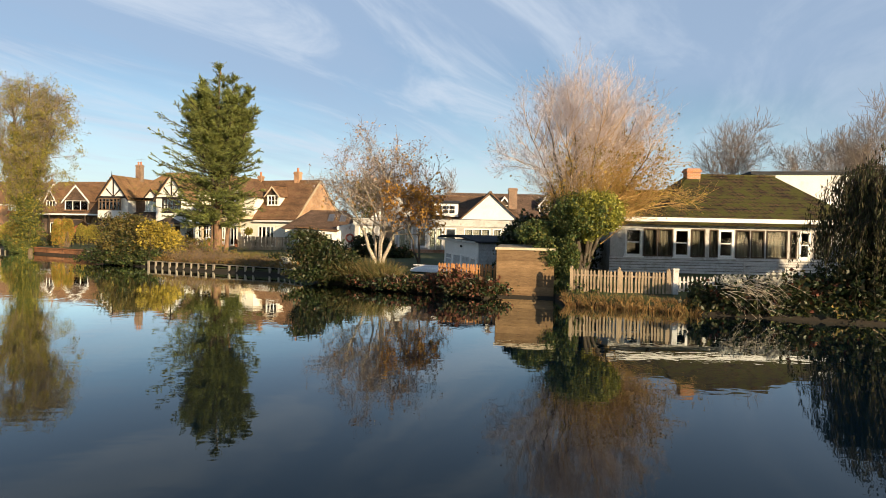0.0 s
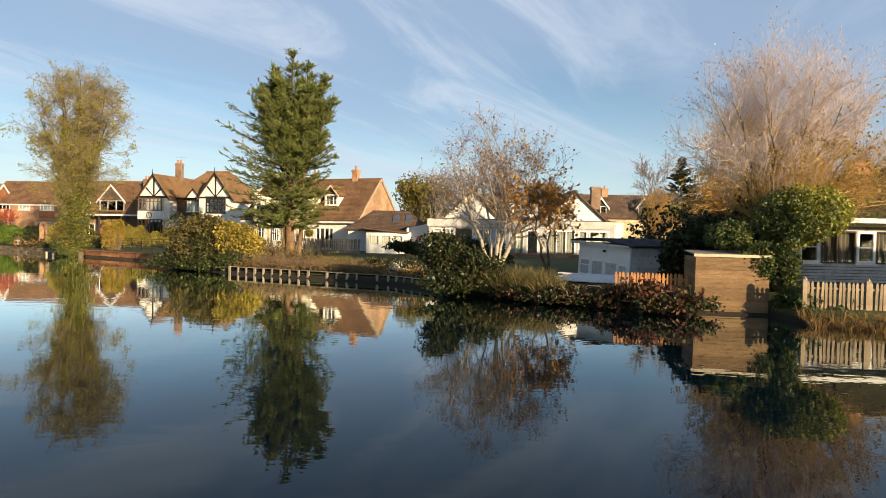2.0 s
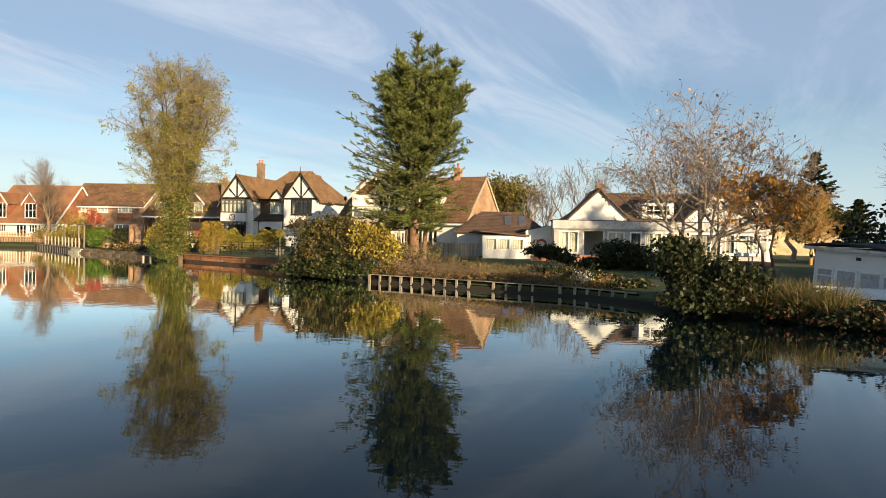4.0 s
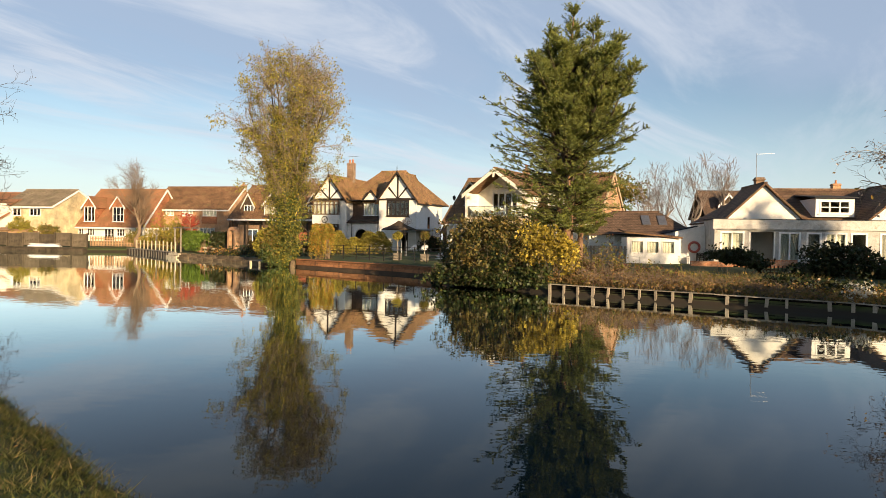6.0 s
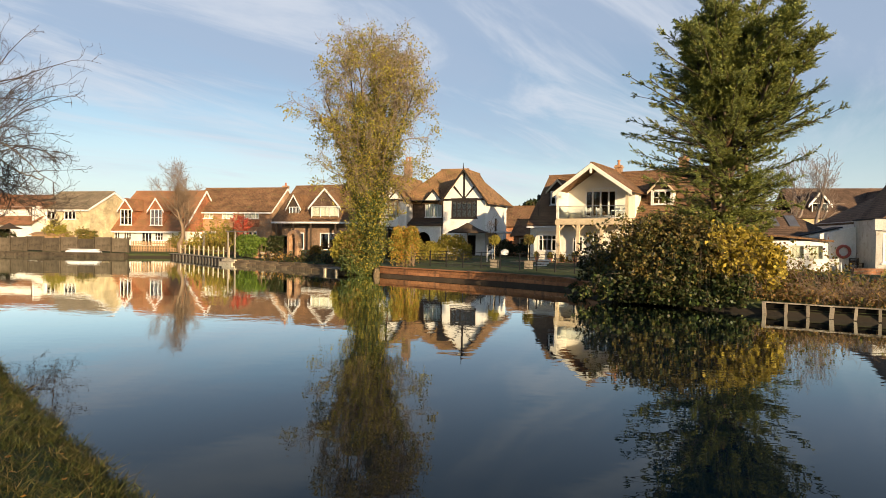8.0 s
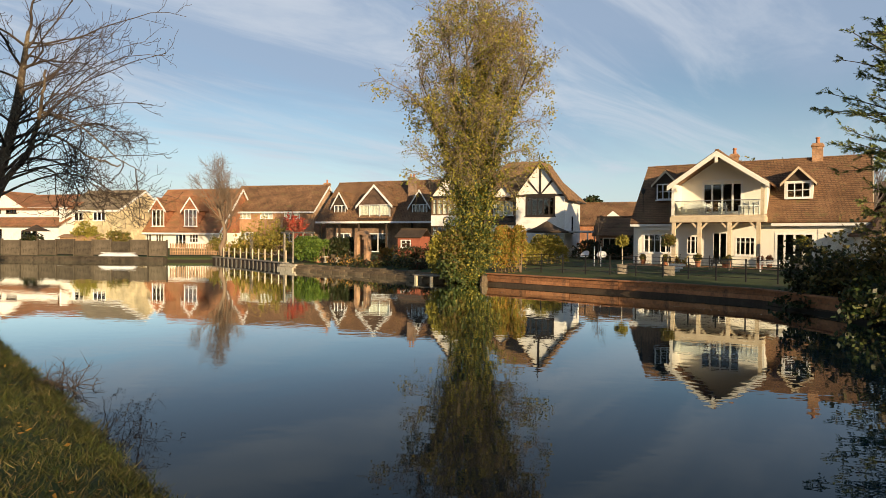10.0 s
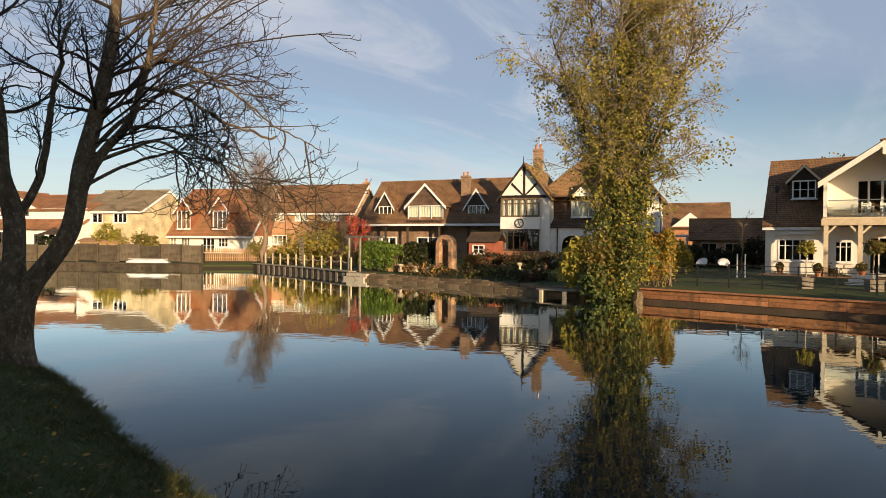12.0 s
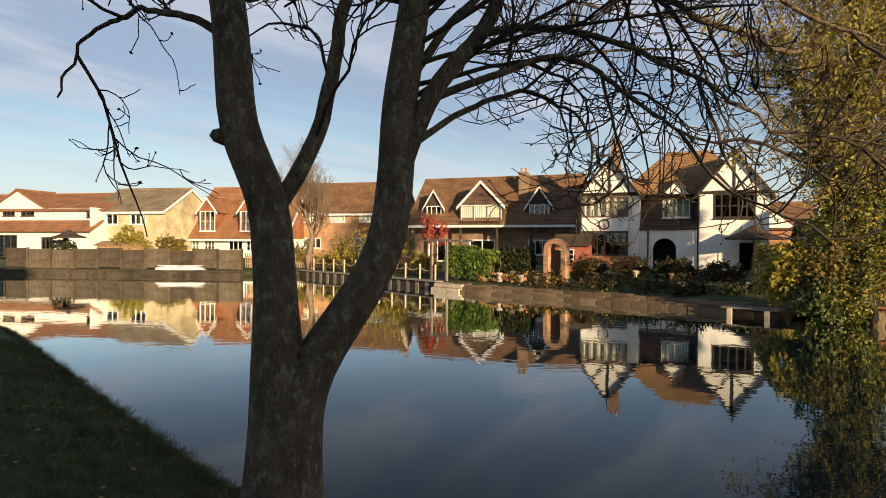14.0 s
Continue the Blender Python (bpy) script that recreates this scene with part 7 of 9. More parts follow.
def picket(name_label, pts, step, width, top, foot, material, pointed=True, post_every=0, group=""):
    F = thing("picket_fence", pts[0][0], pts[0][1], foot, 0, name_label, "fence", group)
    g = Geo()
    h = top
    if pointed:
        g.prism([(-width / 2, -0.01, foot), (width / 2, -0.01, foot), (width / 2, -0.01, h - 0.09), (width * 0.28, -0.01, h - 0.02), (0, -0.01, h), (-width * 0.28, -0.01, h - 0.02), (-width / 2, -0.01, h - 0.09)], (0, 0.02, 0))
    else:
        g.box(-width / 2, width / 2, -0.01, 0.01, foot, h)
    me = shared("picket", g, material)
    rng = random.Random(len(pts) + int(top * 10))
    for x, y, a in along(pts, step):
        place("picket", me, pose(x, y, rng.uniform(-0.012, 0.012), 0, rng.uniform(-1.2, 1.2), a), F)
    for (ax, ay), (bx, by) in zip(pts, pts[1:]):
        for z in (foot + 0.18, top - 0.22):
            g = Geo()
            nx, ny = -(by - ay), bx - ax
            L = math.hypot(nx, ny)
            g.beam((ax + nx / L * 0.035, ay + ny / L * 0.035, z), (bx + nx / L * 0.035, by + ny / L * 0.035, z), 0.035, 0.07)
            ob = new("rail", mesh_of("rail", g, material))
            ob.parent = F
            ob.matrix_parent_inverse = F.matrix_world.inverted()
    if post_every:
        g = Geo()
        g.box(-0.06, 0.06, -0.06, 0.06, foot - 0.2, top + 0.06)
        g.lathe([(0.08, top + 0.06), (0.05, top + 0.10), (0.01, top + 0.14)], (0, 0, 0), 4)
        me = shared("post", g, material)
        for x, y, a in along(pts, post_every):
            place("post", me, pose(x, y, 0, 0, 0, a), F)
    return F


def estate_railing():
    F = thing("iron_railing", -30, 55, 0.6, 0, "black iron estate railing with five bars at the lawn's edge", "fence")
    pts = [(-36.2, 58.2), (-31.2, 55.5), (-27.9, 54.0), (-23.6, 50.4)]
    g = Geo()
    g.box(-0.03, 0.03, -0.02, 0.02, 0.5, 1.62)
    me = shared("post", g, METAL)
    for x, y, a in along(pts, 1.35):
        place("post", me, pose(x, y, 0, 0, 0, a), F)
    for z in (0.78, 0.98, 1.18, 1.38, 1.58):
        for (ax, ay), (bx, by) in zip(pts, pts[1:]):
            g = Geo()
            g.beam((ax, ay, z), (bx, by, z), 0.022, 0.026)
            ob = new("bar", mesh_of("bar", g, METAL))
            ob.parent = F
            ob.matrix_parent_inverse = F.matrix_world.inverted()


plank_wall()
crib_wall()
picket("weathered tan picket fence with rounded tops", [(5.0, 23.55), (8.55, 22.75)], 0.125, 0.075, 1.30, 0.18, FENCEWOOD, True, 1.77, "picket fences by the bungalow")
# paint greyer than the fence's own white, to carry the shade there
picket("white picket fence, its shade put into greyed paint", [(8.75, 23.2), (15.5, 24.2)], 0.17, 0.085, 1.12, 0.42, OLDPAINT, True, 0, "picket fences by the bungalow")
picket("orange stained short picket fence", [(-0.1, 26.55), (2.3, 26.0)], 0.125, 0.09, 1.3, 0.5, ORANGEWOOD, True, 0)
picket("dark low garden fence before the cottage", [(-8.0, 47.0), (-3.0, 45.6)], 0.18, 0.06, 1.15, 0.6, DARK, False, 1.6)
picket("grey wattle garden fence below the conifer", [(-18.3, 54.6), (-17.5, 54.4), (-13.6, 54.6)], 0.11, 0.09, 1.95, 0.65, GREYWOOD, False, 0)
estate_railing()

# ---- hedges, shrubs and bank growth ----


def bush(name, label, x, y, lobes, leaf, size=0.1, seed=1, hollow=0.45, stems=10, z=0.5, leaf2=None, part2=0.0, category="bush", group="", rough=0.48):
    """A shrub: stems from the ground and lobes of leaves; lobes: (dx, dy, height of the middle, rx, ry, rz, leaves)."""
    rng = np.random.default_rng(seed)
    T = thing(name, x, y, z, 0, label, category, group)
    ends = []
    for dx, dy, cz, rx, ry, rz, n in lobes:
        C = blob(rng, n, (dx, dy, cz), (rx, ry, rz), hollow, 26, rough)
        C = C[C[:, 2] > 0.12]
        if leaf2 is None:
            part("crown", leaves(C, size, rng), leaf, T)
        else:
            m = rng.random(len(C)) < part2
            part("crown", leaves(C[~m], size, rng), leaf, T)
            part("crown", leaves(C[m], size, rng), leaf2, T)
        k = max(3, int(stems * n / 3000))
        ends += [(dx, dy, cz, rx, ry, rz)] * k
        # stray shoots that break the outline
        k = max(4, n // 90)
        b0 = np.array([dx, dy, cz]) + unit(rng.normal(size=(k, 3)) + np.array([0, 0, 0.35])) * np.array([rx, ry, rz]) * 0.8
        Q, QR = shoots(rng, b0, b0 - np.array([dx, dy, cz - 0.3 * rz]), rng.uniform(0.25, 0.55, k) * (0.5 + 0.5 * rx), 0.006, 5, 0.2, 0.05, 0.1)
        L = np.repeat(Q[:, 1:].reshape(-1, 3), 3, axis=0) + rng.normal(size=(k * 12, 3)) * 0.05
        part("stray_shoot", join(leaves(L, size * 0.9, rng), tubes(Q, QR, 3)), leaf, T, kind="stuff")
    e = np.array(ends)
    m = len(e)
    tip = e[:, :3] + unit(rng.normal(size=(m, 3))) * e[:, 3:6] * 0.85
    tip[:, 2] = np.maximum(tip[:, 2], z + 0.3)
    base = np.stack([e[:, 0] * 0.6 + rng.normal(size=m) * 0.25, e[:, 1] * 0.6 + rng.normal(size=m) * 0.25, np.full(m, z - 0.15)], 1)
    P = base[:, None] + (tip - base)[:, None] * np.linspace(0, 1, 5)[None, :, None] + rng.normal(size=(m, 5, 3)) * 0.06 * np.array([0, 1, 1, 1, 0.5])[None, :, None]
    part("stem_tangle", tubes(P, np.tile(np.linspace(0.03, 0.008, 5), (m, 1)), 4), TWIG_B, T, kind="stuff")
    return T


def hedge(name, label, pts, width, z0, z1, leaf, n, size=0.09, seed=1, leaf2=None, part2=0.0, uneven=0.12):
    """A clipped hedge along a line, denser at its skin."""
    rng = np.random.default_rng(seed)
    T = thing(name, pts[0][0], pts[0][1], z0, 0, label, "hedge")
    O = np.array([pts[0][0], pts[0][1], 0.0])
    p = np.array(pts, float)
    s = np.concatenate([[0], np.cumsum(np.linalg.norm(np.diff(p, axis=0), axis=1))])
    q = rng.uniform(0, s[-1], n)
    c = np.stack([np.interp(q, s, p[:, 0]), np.interp(q, s, p[:, 1])], 1)
    a = rng.uniform(0, np.pi, n)
    r = 1 - 0.35 * rng.random(n) ** 2
    ex = 0.45
    u = np.sign(np.cos(a)) * np.abs(np.cos(a)) ** ex * width * r * (1 + uneven * np.sin(q * 2.7 + 1.3 * np.sin(q * 1.1)))
    v = np.abs(np.sin(a)) ** ex * (z1 - z0) * r * (1 + uneven * np.sin(q * 1.7) + uneven * 0.6 * np.sin(q * 5.1))
    k = np.clip(np.searchsorted(s, q) - 1, 0, len(p) - 2)
    d = unit(p[k + 1] - p[k])
    nrm = np.stack([-d[:, 1], d[:, 0]], 1)
    C = np.concatenate([c + nrm * u[:, None], (z0 + v)[:, None]], 1) - O + rng.normal(size=(n, 3)) * 0.04
    if leaf2 is None:
        part("foliage", leaves(C, size, rng), leaf, T)
    else:
        m = rng.random(n) < part2
        part("foliage", leaves(C[~m], size, rng), leaf, T)
        part("foliage", leaves(C[m], size, rng), leaf2, T)
    m = 24
    b = np.stack([np.interp(np.linspace(0, s[-1], m), s, p[:, 0]), np.interp(np.linspace(0, s[-1], m), s, p[:, 1]), np.full(m, z0 - 0.1)], 1) - O
    P, R = shoots(rng, b, np.tile([0, 0, 1.0], (m, 1)), (z1 - z0) * 0.8, 0.03, 5, 0.15)
    part("stem_tangle", tubes(P, R, 4), TWIG_B, T, kind="stuff")


def reeds(name, label, spots, n, h, material, seed, lean=0.25, width=0.02, category="reeds"):
    """Tufts of long narrow blades."""
    rng = np.random.default_rng(seed)
    x0, y0 = spots[0][0], spots[0][1]
    i = rng.integers(0, len(spots), n)
    S = np.array([(x, y, z, r) for x, y, z, r in spots])
    a = rng.uniform(0, 2 * np.pi, n)
    rad = S[i, 3] * np.sqrt(rng.random(n))
    base = np.stack([S[i, 0] + np.cos(a) * rad, S[i, 1] + np.sin(a) * rad, S[i, 2] - 0.05], 1)
    d = np.stack([np.cos(a) * lean * rng.random(n), np.sin(a) * lean * rng.random(n), np.ones(n)], 1) + rng.normal(size=(n, 3)) * 0.15
    P, R = shoots(rng, base, d, h * rng.uniform(0.5, 1.1, n), width, 5, 0.08, 0.0, 0.4, 0.15)
    side = unit(np.cross(P[:, -1] - P[:, 0], rng.normal(size=(n, 3))))
    V = np.stack([P + side[:, None] * R[..., None], P - side[:, None] * R[..., None]], 2).reshape(-1, 3)
    k = np.arange(n)[:, None] * 10 + np.arange(4)[None] * 2
    F = np.stack([k, k + 1, k + 3, k + 2], -1).reshape(-1, 4)
    return solo(name, (V, F), material, label, category, kind="stuff")


# bungalow's water front
bush("shrub", "dark tangled shrub on the shaded bank", 11.6, 20.6, [(-2.0, 0.4, 0.5, 0.8, 0.6, 0.35, 1900), (-0.6, 0.0, 0.6, 1.2, 0.7, 0.45, 3400), (1.4, 0.2, 0.75, 1.2, 0.8, 0.6, 3600)], LEAF_DARK, 0.11, 31, leaf2=LEAF_RED, part2=0.15)
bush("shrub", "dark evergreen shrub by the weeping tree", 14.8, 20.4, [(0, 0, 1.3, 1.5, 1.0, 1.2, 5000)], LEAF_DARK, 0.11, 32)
reeds("dry_grass", "tufts of dry orange brown grass before the picket fence", [(x, 22.65 - (x - 4.4) * 0.447 + dy, 0.05 + 0.3 * dy, 0.35) for x in (4.9, 5.5, 6.1, 6.7, 7.3, 7.9, 8.5) for dy in (0.0, 0.5)], 2600, 0.42, RUSSET, 33, 0.9, 0.012, "grass")
bush("shrub", "low ivy at the waterline by the willow", 5.35, 23.9, [(0, 0, 0.35, 0.55, 0.45, 0.4, 1700), (0.7, -0.35, 0.25, 0.6, 0.4, 0.22, 1200)], LEAF_IVY, 0.07, 34, leaf2=LEAF_DARK, part2=0.4)
bush("thicket", "dark evergreen thicket between the willow and the shed", 4.6, 29.0, [(0, 0, 2.0, 1.2, 1.0, 1.5, 5000), (1.3, -0.6, 2.1, 1.1, 0.9, 1.5, 4500), (-0.8, 1.0, 1.5, 0.9, 0.8, 1.1, 3000)], LEAF_DARK, 0.12, 134, category="thicket")
bush("shrub", "red-brown bramble on the bank", 0.6, 25.4, [(0, -0.1, 0.5, 1.0, 0.6, 0.42, 2800), (1.0, -0.6, 0.4, 0.6, 0.5, 0.36, 1400), (-1.1, 0.5, 0.45, 0.7, 0.5, 0.35, 1200)], LEAF_RED, 0.10, 35, leaf2=LEAF_DARK, part2=0.35)
bush("shrub", "low ivy hanging over the bank's edge", -1.6, 27.0, [(0, -0.2, 0.32, 1.4, 0.6, 0.26, 2400), (2.9, -2.4, 0.28, 1.3, 0.6, 0.26, 2200), (-1.6, 1.2, 0.3, 1.0, 0.6, 0.26, 1600)], LEAF_DARK, 0.085, 36, leaf2=LEAF_RED, part2=0.3)
reeds("reeds", "clump of green and straw coloured reeds at the water", [(-4.6, 29.4, 0.25, 0.6), (-3.9, 28.8, 0.25, 0.6), (-3.2, 28.3, 0.25, 0.55), (-2.6, 27.8, 0.2, 0.45)], 3600, 1.2, STRAW, 37, 0.6, 0.016)
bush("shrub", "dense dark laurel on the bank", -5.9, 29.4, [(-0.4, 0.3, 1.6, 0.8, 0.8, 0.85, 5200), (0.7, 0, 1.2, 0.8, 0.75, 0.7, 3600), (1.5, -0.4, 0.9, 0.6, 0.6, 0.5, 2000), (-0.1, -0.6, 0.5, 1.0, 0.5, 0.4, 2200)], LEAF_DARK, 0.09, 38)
bush("shrub", "dark holly shrub before the cottage", -5.2, 44.5, [(0, 0, 1.3, 1.3, 0.9, 0.8, 4200), (1.8, -0.6, 1.0, 1.1, 0.8, 0.6, 2800), (-1.6, -0.3, 0.9, 0.9, 0.8, 0.5, 2000)], LEAF_DARK, 0.11, 39)
bush("shrub", "low spreading dark juniper on a bent trunk", -9.5, 46.8, [(0, 0, 1.55, 1.2, 0.7, 0.32, 2600), (1.2, -0.2, 1.25, 0.8, 0.5, 0.25, 1400)], LEAF_DARK, 0.10, 40, stems=5)
bush("shrub", "grey-green shrubs on the bank below the cottage", -8.6, 36.3, [(0, 0, 0.7, 1.0, 0.7, 0.35, 2200), (-1.5, 1.6, 0.7, 0.9, 0.7, 0.35, 1800), (1.6, -1.7, 0.45, 0.9, 0.6, 0.3, 1700)], LEAF_DARK, 0.09, 41, leaf2=LEAF_WHITE, part2=0.06)
bush("scrub", "orange brown bramble scrub behind the revetment", -15.4, 41.2, [(-1.9, 0.8, 1.1, 1.0, 0.9, 0.75, 1700), (-0.6, 0.3, 0.9, 1.0, 0.8, 0.6, 1500), (0.7, 0.0, 0.75, 1.0, 0.8, 0.5, 1300), (2.2, -0.6, 0.65, 1.1, 0.8, 0.4, 1200), (4.0, -1.4, 0.6, 1.1, 0.8, 0.35, 1000)], LEAF_MIX, 0.07, 42, leaf2=LEAF_RED, part2=0.3, stems=160, rough=0.8, hollow=0.9)
rng = np.random.default_rng(142)
n = 1500
base = np.stack([rng.uniform(-17.6, -9.6, n), 0 * np.arange(n), np.full(n, 0.4)], 1)
base[:, 1] = 39.5 - (base[:, 0] + 18) * 0.5 + rng.uniform(0, 2.6, n)
P, R = shoots(rng, base, np.stack([rng.normal(0, 0.5, n), rng.normal(-0.15, 0.5, n), np.ones(n)], 1), rng.uniform(0.4, 1.3, n) * np.interp(base[:, 0], [-17.6, -14, -9.6], [1.3, 0.9, 0.6]), 0.009, 6, 0.16, 0.0, 0.55)
T = thing("bramble", -14.0, 40.0, 0.4, 0, "tangle of bare orange brown bramble canes", "bramble")
V, F = tubes(P, R, 3)
part("cane_tangle", (V - np.array([-14.0, 40.0, 0]), F), TWIG_B, T, kind="stuff")
reeds("dry_grass", "rough yellow grass on the slope behind the revetment", [(-14, 42.5, 0.6, 1.6), (-11.5, 41.0, 0.6, 1.6), (-9.5, 40.0, 0.6, 1.5), (-12.5, 38.6, 0.5, 1.0)], 1800, 0.6, STRAW, 43, 0.6, 0.012, "grass")
bush("yellow_shrub", "great rounded shrub, dark green below and yellow above", -21.2, 42.0,
     [(-2.0, 1.6, 1.35, 0.8, 0.9, 0.85, 2400), (-1.6, 0.6, 1.9, 0.85, 0.9, 0.85, 3000), (-0.6, 0.2, 2.4, 0.9, 0.85, 0.8, 3600), (0.4, -0.2, 2.45, 0.85, 0.8, 0.75, 3000), (1.1, -0.5, 1.7, 0.7, 0.7, 0.7, 2100),
      (-1.3, -0.2, 1.2, 0.9, 0.8, 0.8, 2800), (0.1, -0.7, 1.3, 1.0, 0.7, 0.8, 2800), (-2.3, 3.0, 1.2, 0.75, 0.9, 0.75, 2000)], LEAF_BRONZE, 0.085, 44, leaf2=LEAF_DARK, part2=0.22, stems=40, hollow=0.8, rough=0.7)
bush("dark_shrub", "dark green shrub trailing into the water", -21.2, 41.4, [(-1.5, 0.9, 0.8, 1.0, 0.9, 0.75, 3600), (-0.1, -0.1, 0.75, 1.1, 0.8, 0.7, 3600), (1.3, -0.6, 0.6, 1.0, 0.7, 0.6, 3000), (-1.0, -0.1, 0.25, 1.2, 0.7, 0.35, 2200), (0.8, -0.9, 0.25, 1.2, 0.6, 0.35, 2200), (0.2, -0.3, 1.6, 0.7, 0.5, 0.6, 1500)], LEAF_DARK, 0.10, 144, leaf2=LEAF_IVY, part2=0.30, rough=0.7, z=0.25)
# the yellow shrub's shaded flank, its shade put into darker leaves
bush("dark_shrub", "shrub flank at the quay's end, its shade put into dark leaves", -23.7, 45.6, [(-0.1, 0.9, 0.9, 0.8, 0.8, 0.8, 2200), (0.2, -0.6, 0.9, 0.8, 0.9, 0.8, 2200), (-0.3, 0.2, 0.3, 0.9, 1.2, 0.35, 2000)], LEAF_DARK, 0.10, 145, leaf2=LEAF_BRONZE, part2=0.08, rough=0.7, z=0.25)
bush("yellow_shrub", "yellow leaved shrub glowing in the sun", -18.9, 41.2, [(-0.8, 0.0, 2.35, 0.65, 0.6, 0.6, 1700), (0.0, -0.1, 2.25, 0.7, 0.6, 0.65, 1900), (0.6, -0.1, 1.6, 0.6, 0.6, 0.7, 1600), (-0.5, -0.35, 1.6, 0.7, 0.5, 0.6, 1400)], LEAF_YELLOW, 0.10, 45, leaf2=LEAF_BRONZE, part2=0.22, rough=0.7, hollow=0.8)
rng = np.random.default_rng(143)
n = 110
base = np.stack([rng.normal(0.2, 0.9, n), rng.normal(-0.2, 0.6, n), rng.uniform(1.0, 2.4, n)], 1)
out = base * np.array([0.6, 0.6, 0]) + np.stack([rng.normal(0, 0.5, n), rng.normal(-0.5, 0.5, n), rng.uniform(0.1, 1.0, n)], 1)
P, R = shoots(rng, base, out, rng.uniform(0.8, 2.1, n), 0.008, 8, 0.12, 0.0, 0.75, 0.4)
P[:, :, 2] = np.maximum(P[:, :, 2], 0.05)
T = thing("trailing_shrub", -20.4, 41.6, 0.4, 0, "arching bare brown stems trailing to the water", "shrub")
part("cane_tangle", tubes(P, R, 3), TWIG_D, T, kind="stuff")
# lawn of the balcony house
hedge("hedge", "yellowing tall garden hedge", [(-37.6, 62.6), (-34.9, 64.2), (-32.5, 66.0)], 0.7, 0.6, 2.35, LEAF_OLIVE, 15000, 0.075, 46, LEAF_MIX, 0.35, 0.2)
hedge("hedge", "golden bushy hedge beside the ivy tree", [(-36.4, 57.8), (-34.9, 57.0)], 0.6, 0.5, 2.6, LEAF_OLIVE, 8500, 0.075, 47, LEAF_ORANGE, 0.35, 0.25)
bush("shrub", "small red flowering shrub by the wall", -25.2, 64.8, [(0, 0, 1.0, 0.7, 0.5, 0.4, 900)], LEAF_MIX, 0.09, 48, leaf2=LEAF_SCARLET, part2=0.15, z=0.7)
bush("shrub", "low box shrub on the terrace", -19.0, 61.4, [(0, 0, 1.1, 0.8, 0.6, 0.5, 1400)], LEAF_DARK, 0.08, 49, z=0.7)
# timbered house
bush("shrub", "dark rose bed before the timbered house", -42.5, 69.6, [(-2.0, 1.2, 1.1, 1.2, 0.7, 0.6, 2200), (0, 0, 1.15, 1.3, 0.8, 0.7, 2600), (2.2, -1.4, 1.1, 1.3, 0.8, 0.6, 2400), (4.0, -3.0, 1.0, 1.1, 0.8, 0.6, 2000)], LEAF_DARK, 0.10, 50, leaf2=LEAF_RED, part2=0.3, z=0.6)
for i, (x, y, m2) in enumerate(((-47.6, 64.3, LEAF_ORANGE), (-45.6, 62.9, LEAF_RED), (-43.6, 61.5, LEAF_MIX), (-41.7, 60.2, LEAF_RED), (-44.4, 64.0, LEAF_ORANGE), (-41.9, 62.6, LEAF_RED), (-39.6, 60.4, LEAF_MIX))):
    bush("shrub", "dark border planting above the stone quay", x, y, [(0, 0, 0.6, 1.0, 0.7, 0.28, 900), (0.7, 0.4, 0.75, 0.6, 0.5, 0.35, 500)], LEAF_DARK, 0.08, 250 + i, leaf2=m2, part2=0.35, rough=0.75, z=0.5, group="border planting above the quay")
bush("shrub", "bronze grasses and shrubs by the brick arch", -45.6, 66.6, [(0, 0, 1.1, 0.6, 0.5, 0.7, 1500)], LEAF_ORANGE, 0.10, 51, leaf2=LEAF_MIX, part2=0.4, z=0.55)
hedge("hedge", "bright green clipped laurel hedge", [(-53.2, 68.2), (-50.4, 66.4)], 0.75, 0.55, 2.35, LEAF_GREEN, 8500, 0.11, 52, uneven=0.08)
# the laurel hedge's shaded end, with darker leaves in place of shade
hedge("hedge", "dark green hedge end, its shade put into the leaf colour", [(-50.2, 67.4), (-48.4, 66.8)], 0.6, 0.55, 2.2, LEAF_DARK, 3600, 0.11, 53, uneven=0.15)
bush("shrub", "golden shrub behind the rope fence", -57.6, 73.6, [(0, 0, 2.2, 1.3, 1.0, 1.1, 3200), (-2.2, 1.6, 1.6, 1.2, 0.9, 0.9, 2400), (2.0, -1.6, 1.4, 0.9, 0.8, 0.7, 1600), (-4.4, 3.0, 1.7, 1.2, 0.9, 0.9, 2200), (-6.6, 4.4, 1.3, 1.2, 0.9, 0.7, 1600)], LEAF_OLIVE, 0.11, 54, leaf2=LEAF_GOLD, part2=0.45, hollow=0.9, rough=0.75, stems=40)
bush("shrub", "olive green shrub at the end of the panel wall", -67.3, 79.2, [(0, 0, 1.4, 1.1, 0.8, 0.8, 1800)], LEAF_MIX, 0.11, 55)
bush("shrub", "round olive shrub over the panel wall", -83.6, 80.5, [(0, 0, 2.4, 1.5, 1.2, 1.0, 2200)], LEAF_OLIVE, 0.15, 56, z=0.7)
bush("shrub", "round dark shrub over the panel wall", -79.6, 80.5, [(0, 0, 2.2, 1.0, 0.9, 0.8, 1500)], LEAF_MIX, 0.14, 57, z=0.7)
bush("shrub", "dark clipped shrub beside the thatched parasol", -88.6, 78.5, [(0, 0, 1.6, 0.9, 0.8, 0.9, 1600)], LEAF_DARK, 0.14, 58, z=0.7)
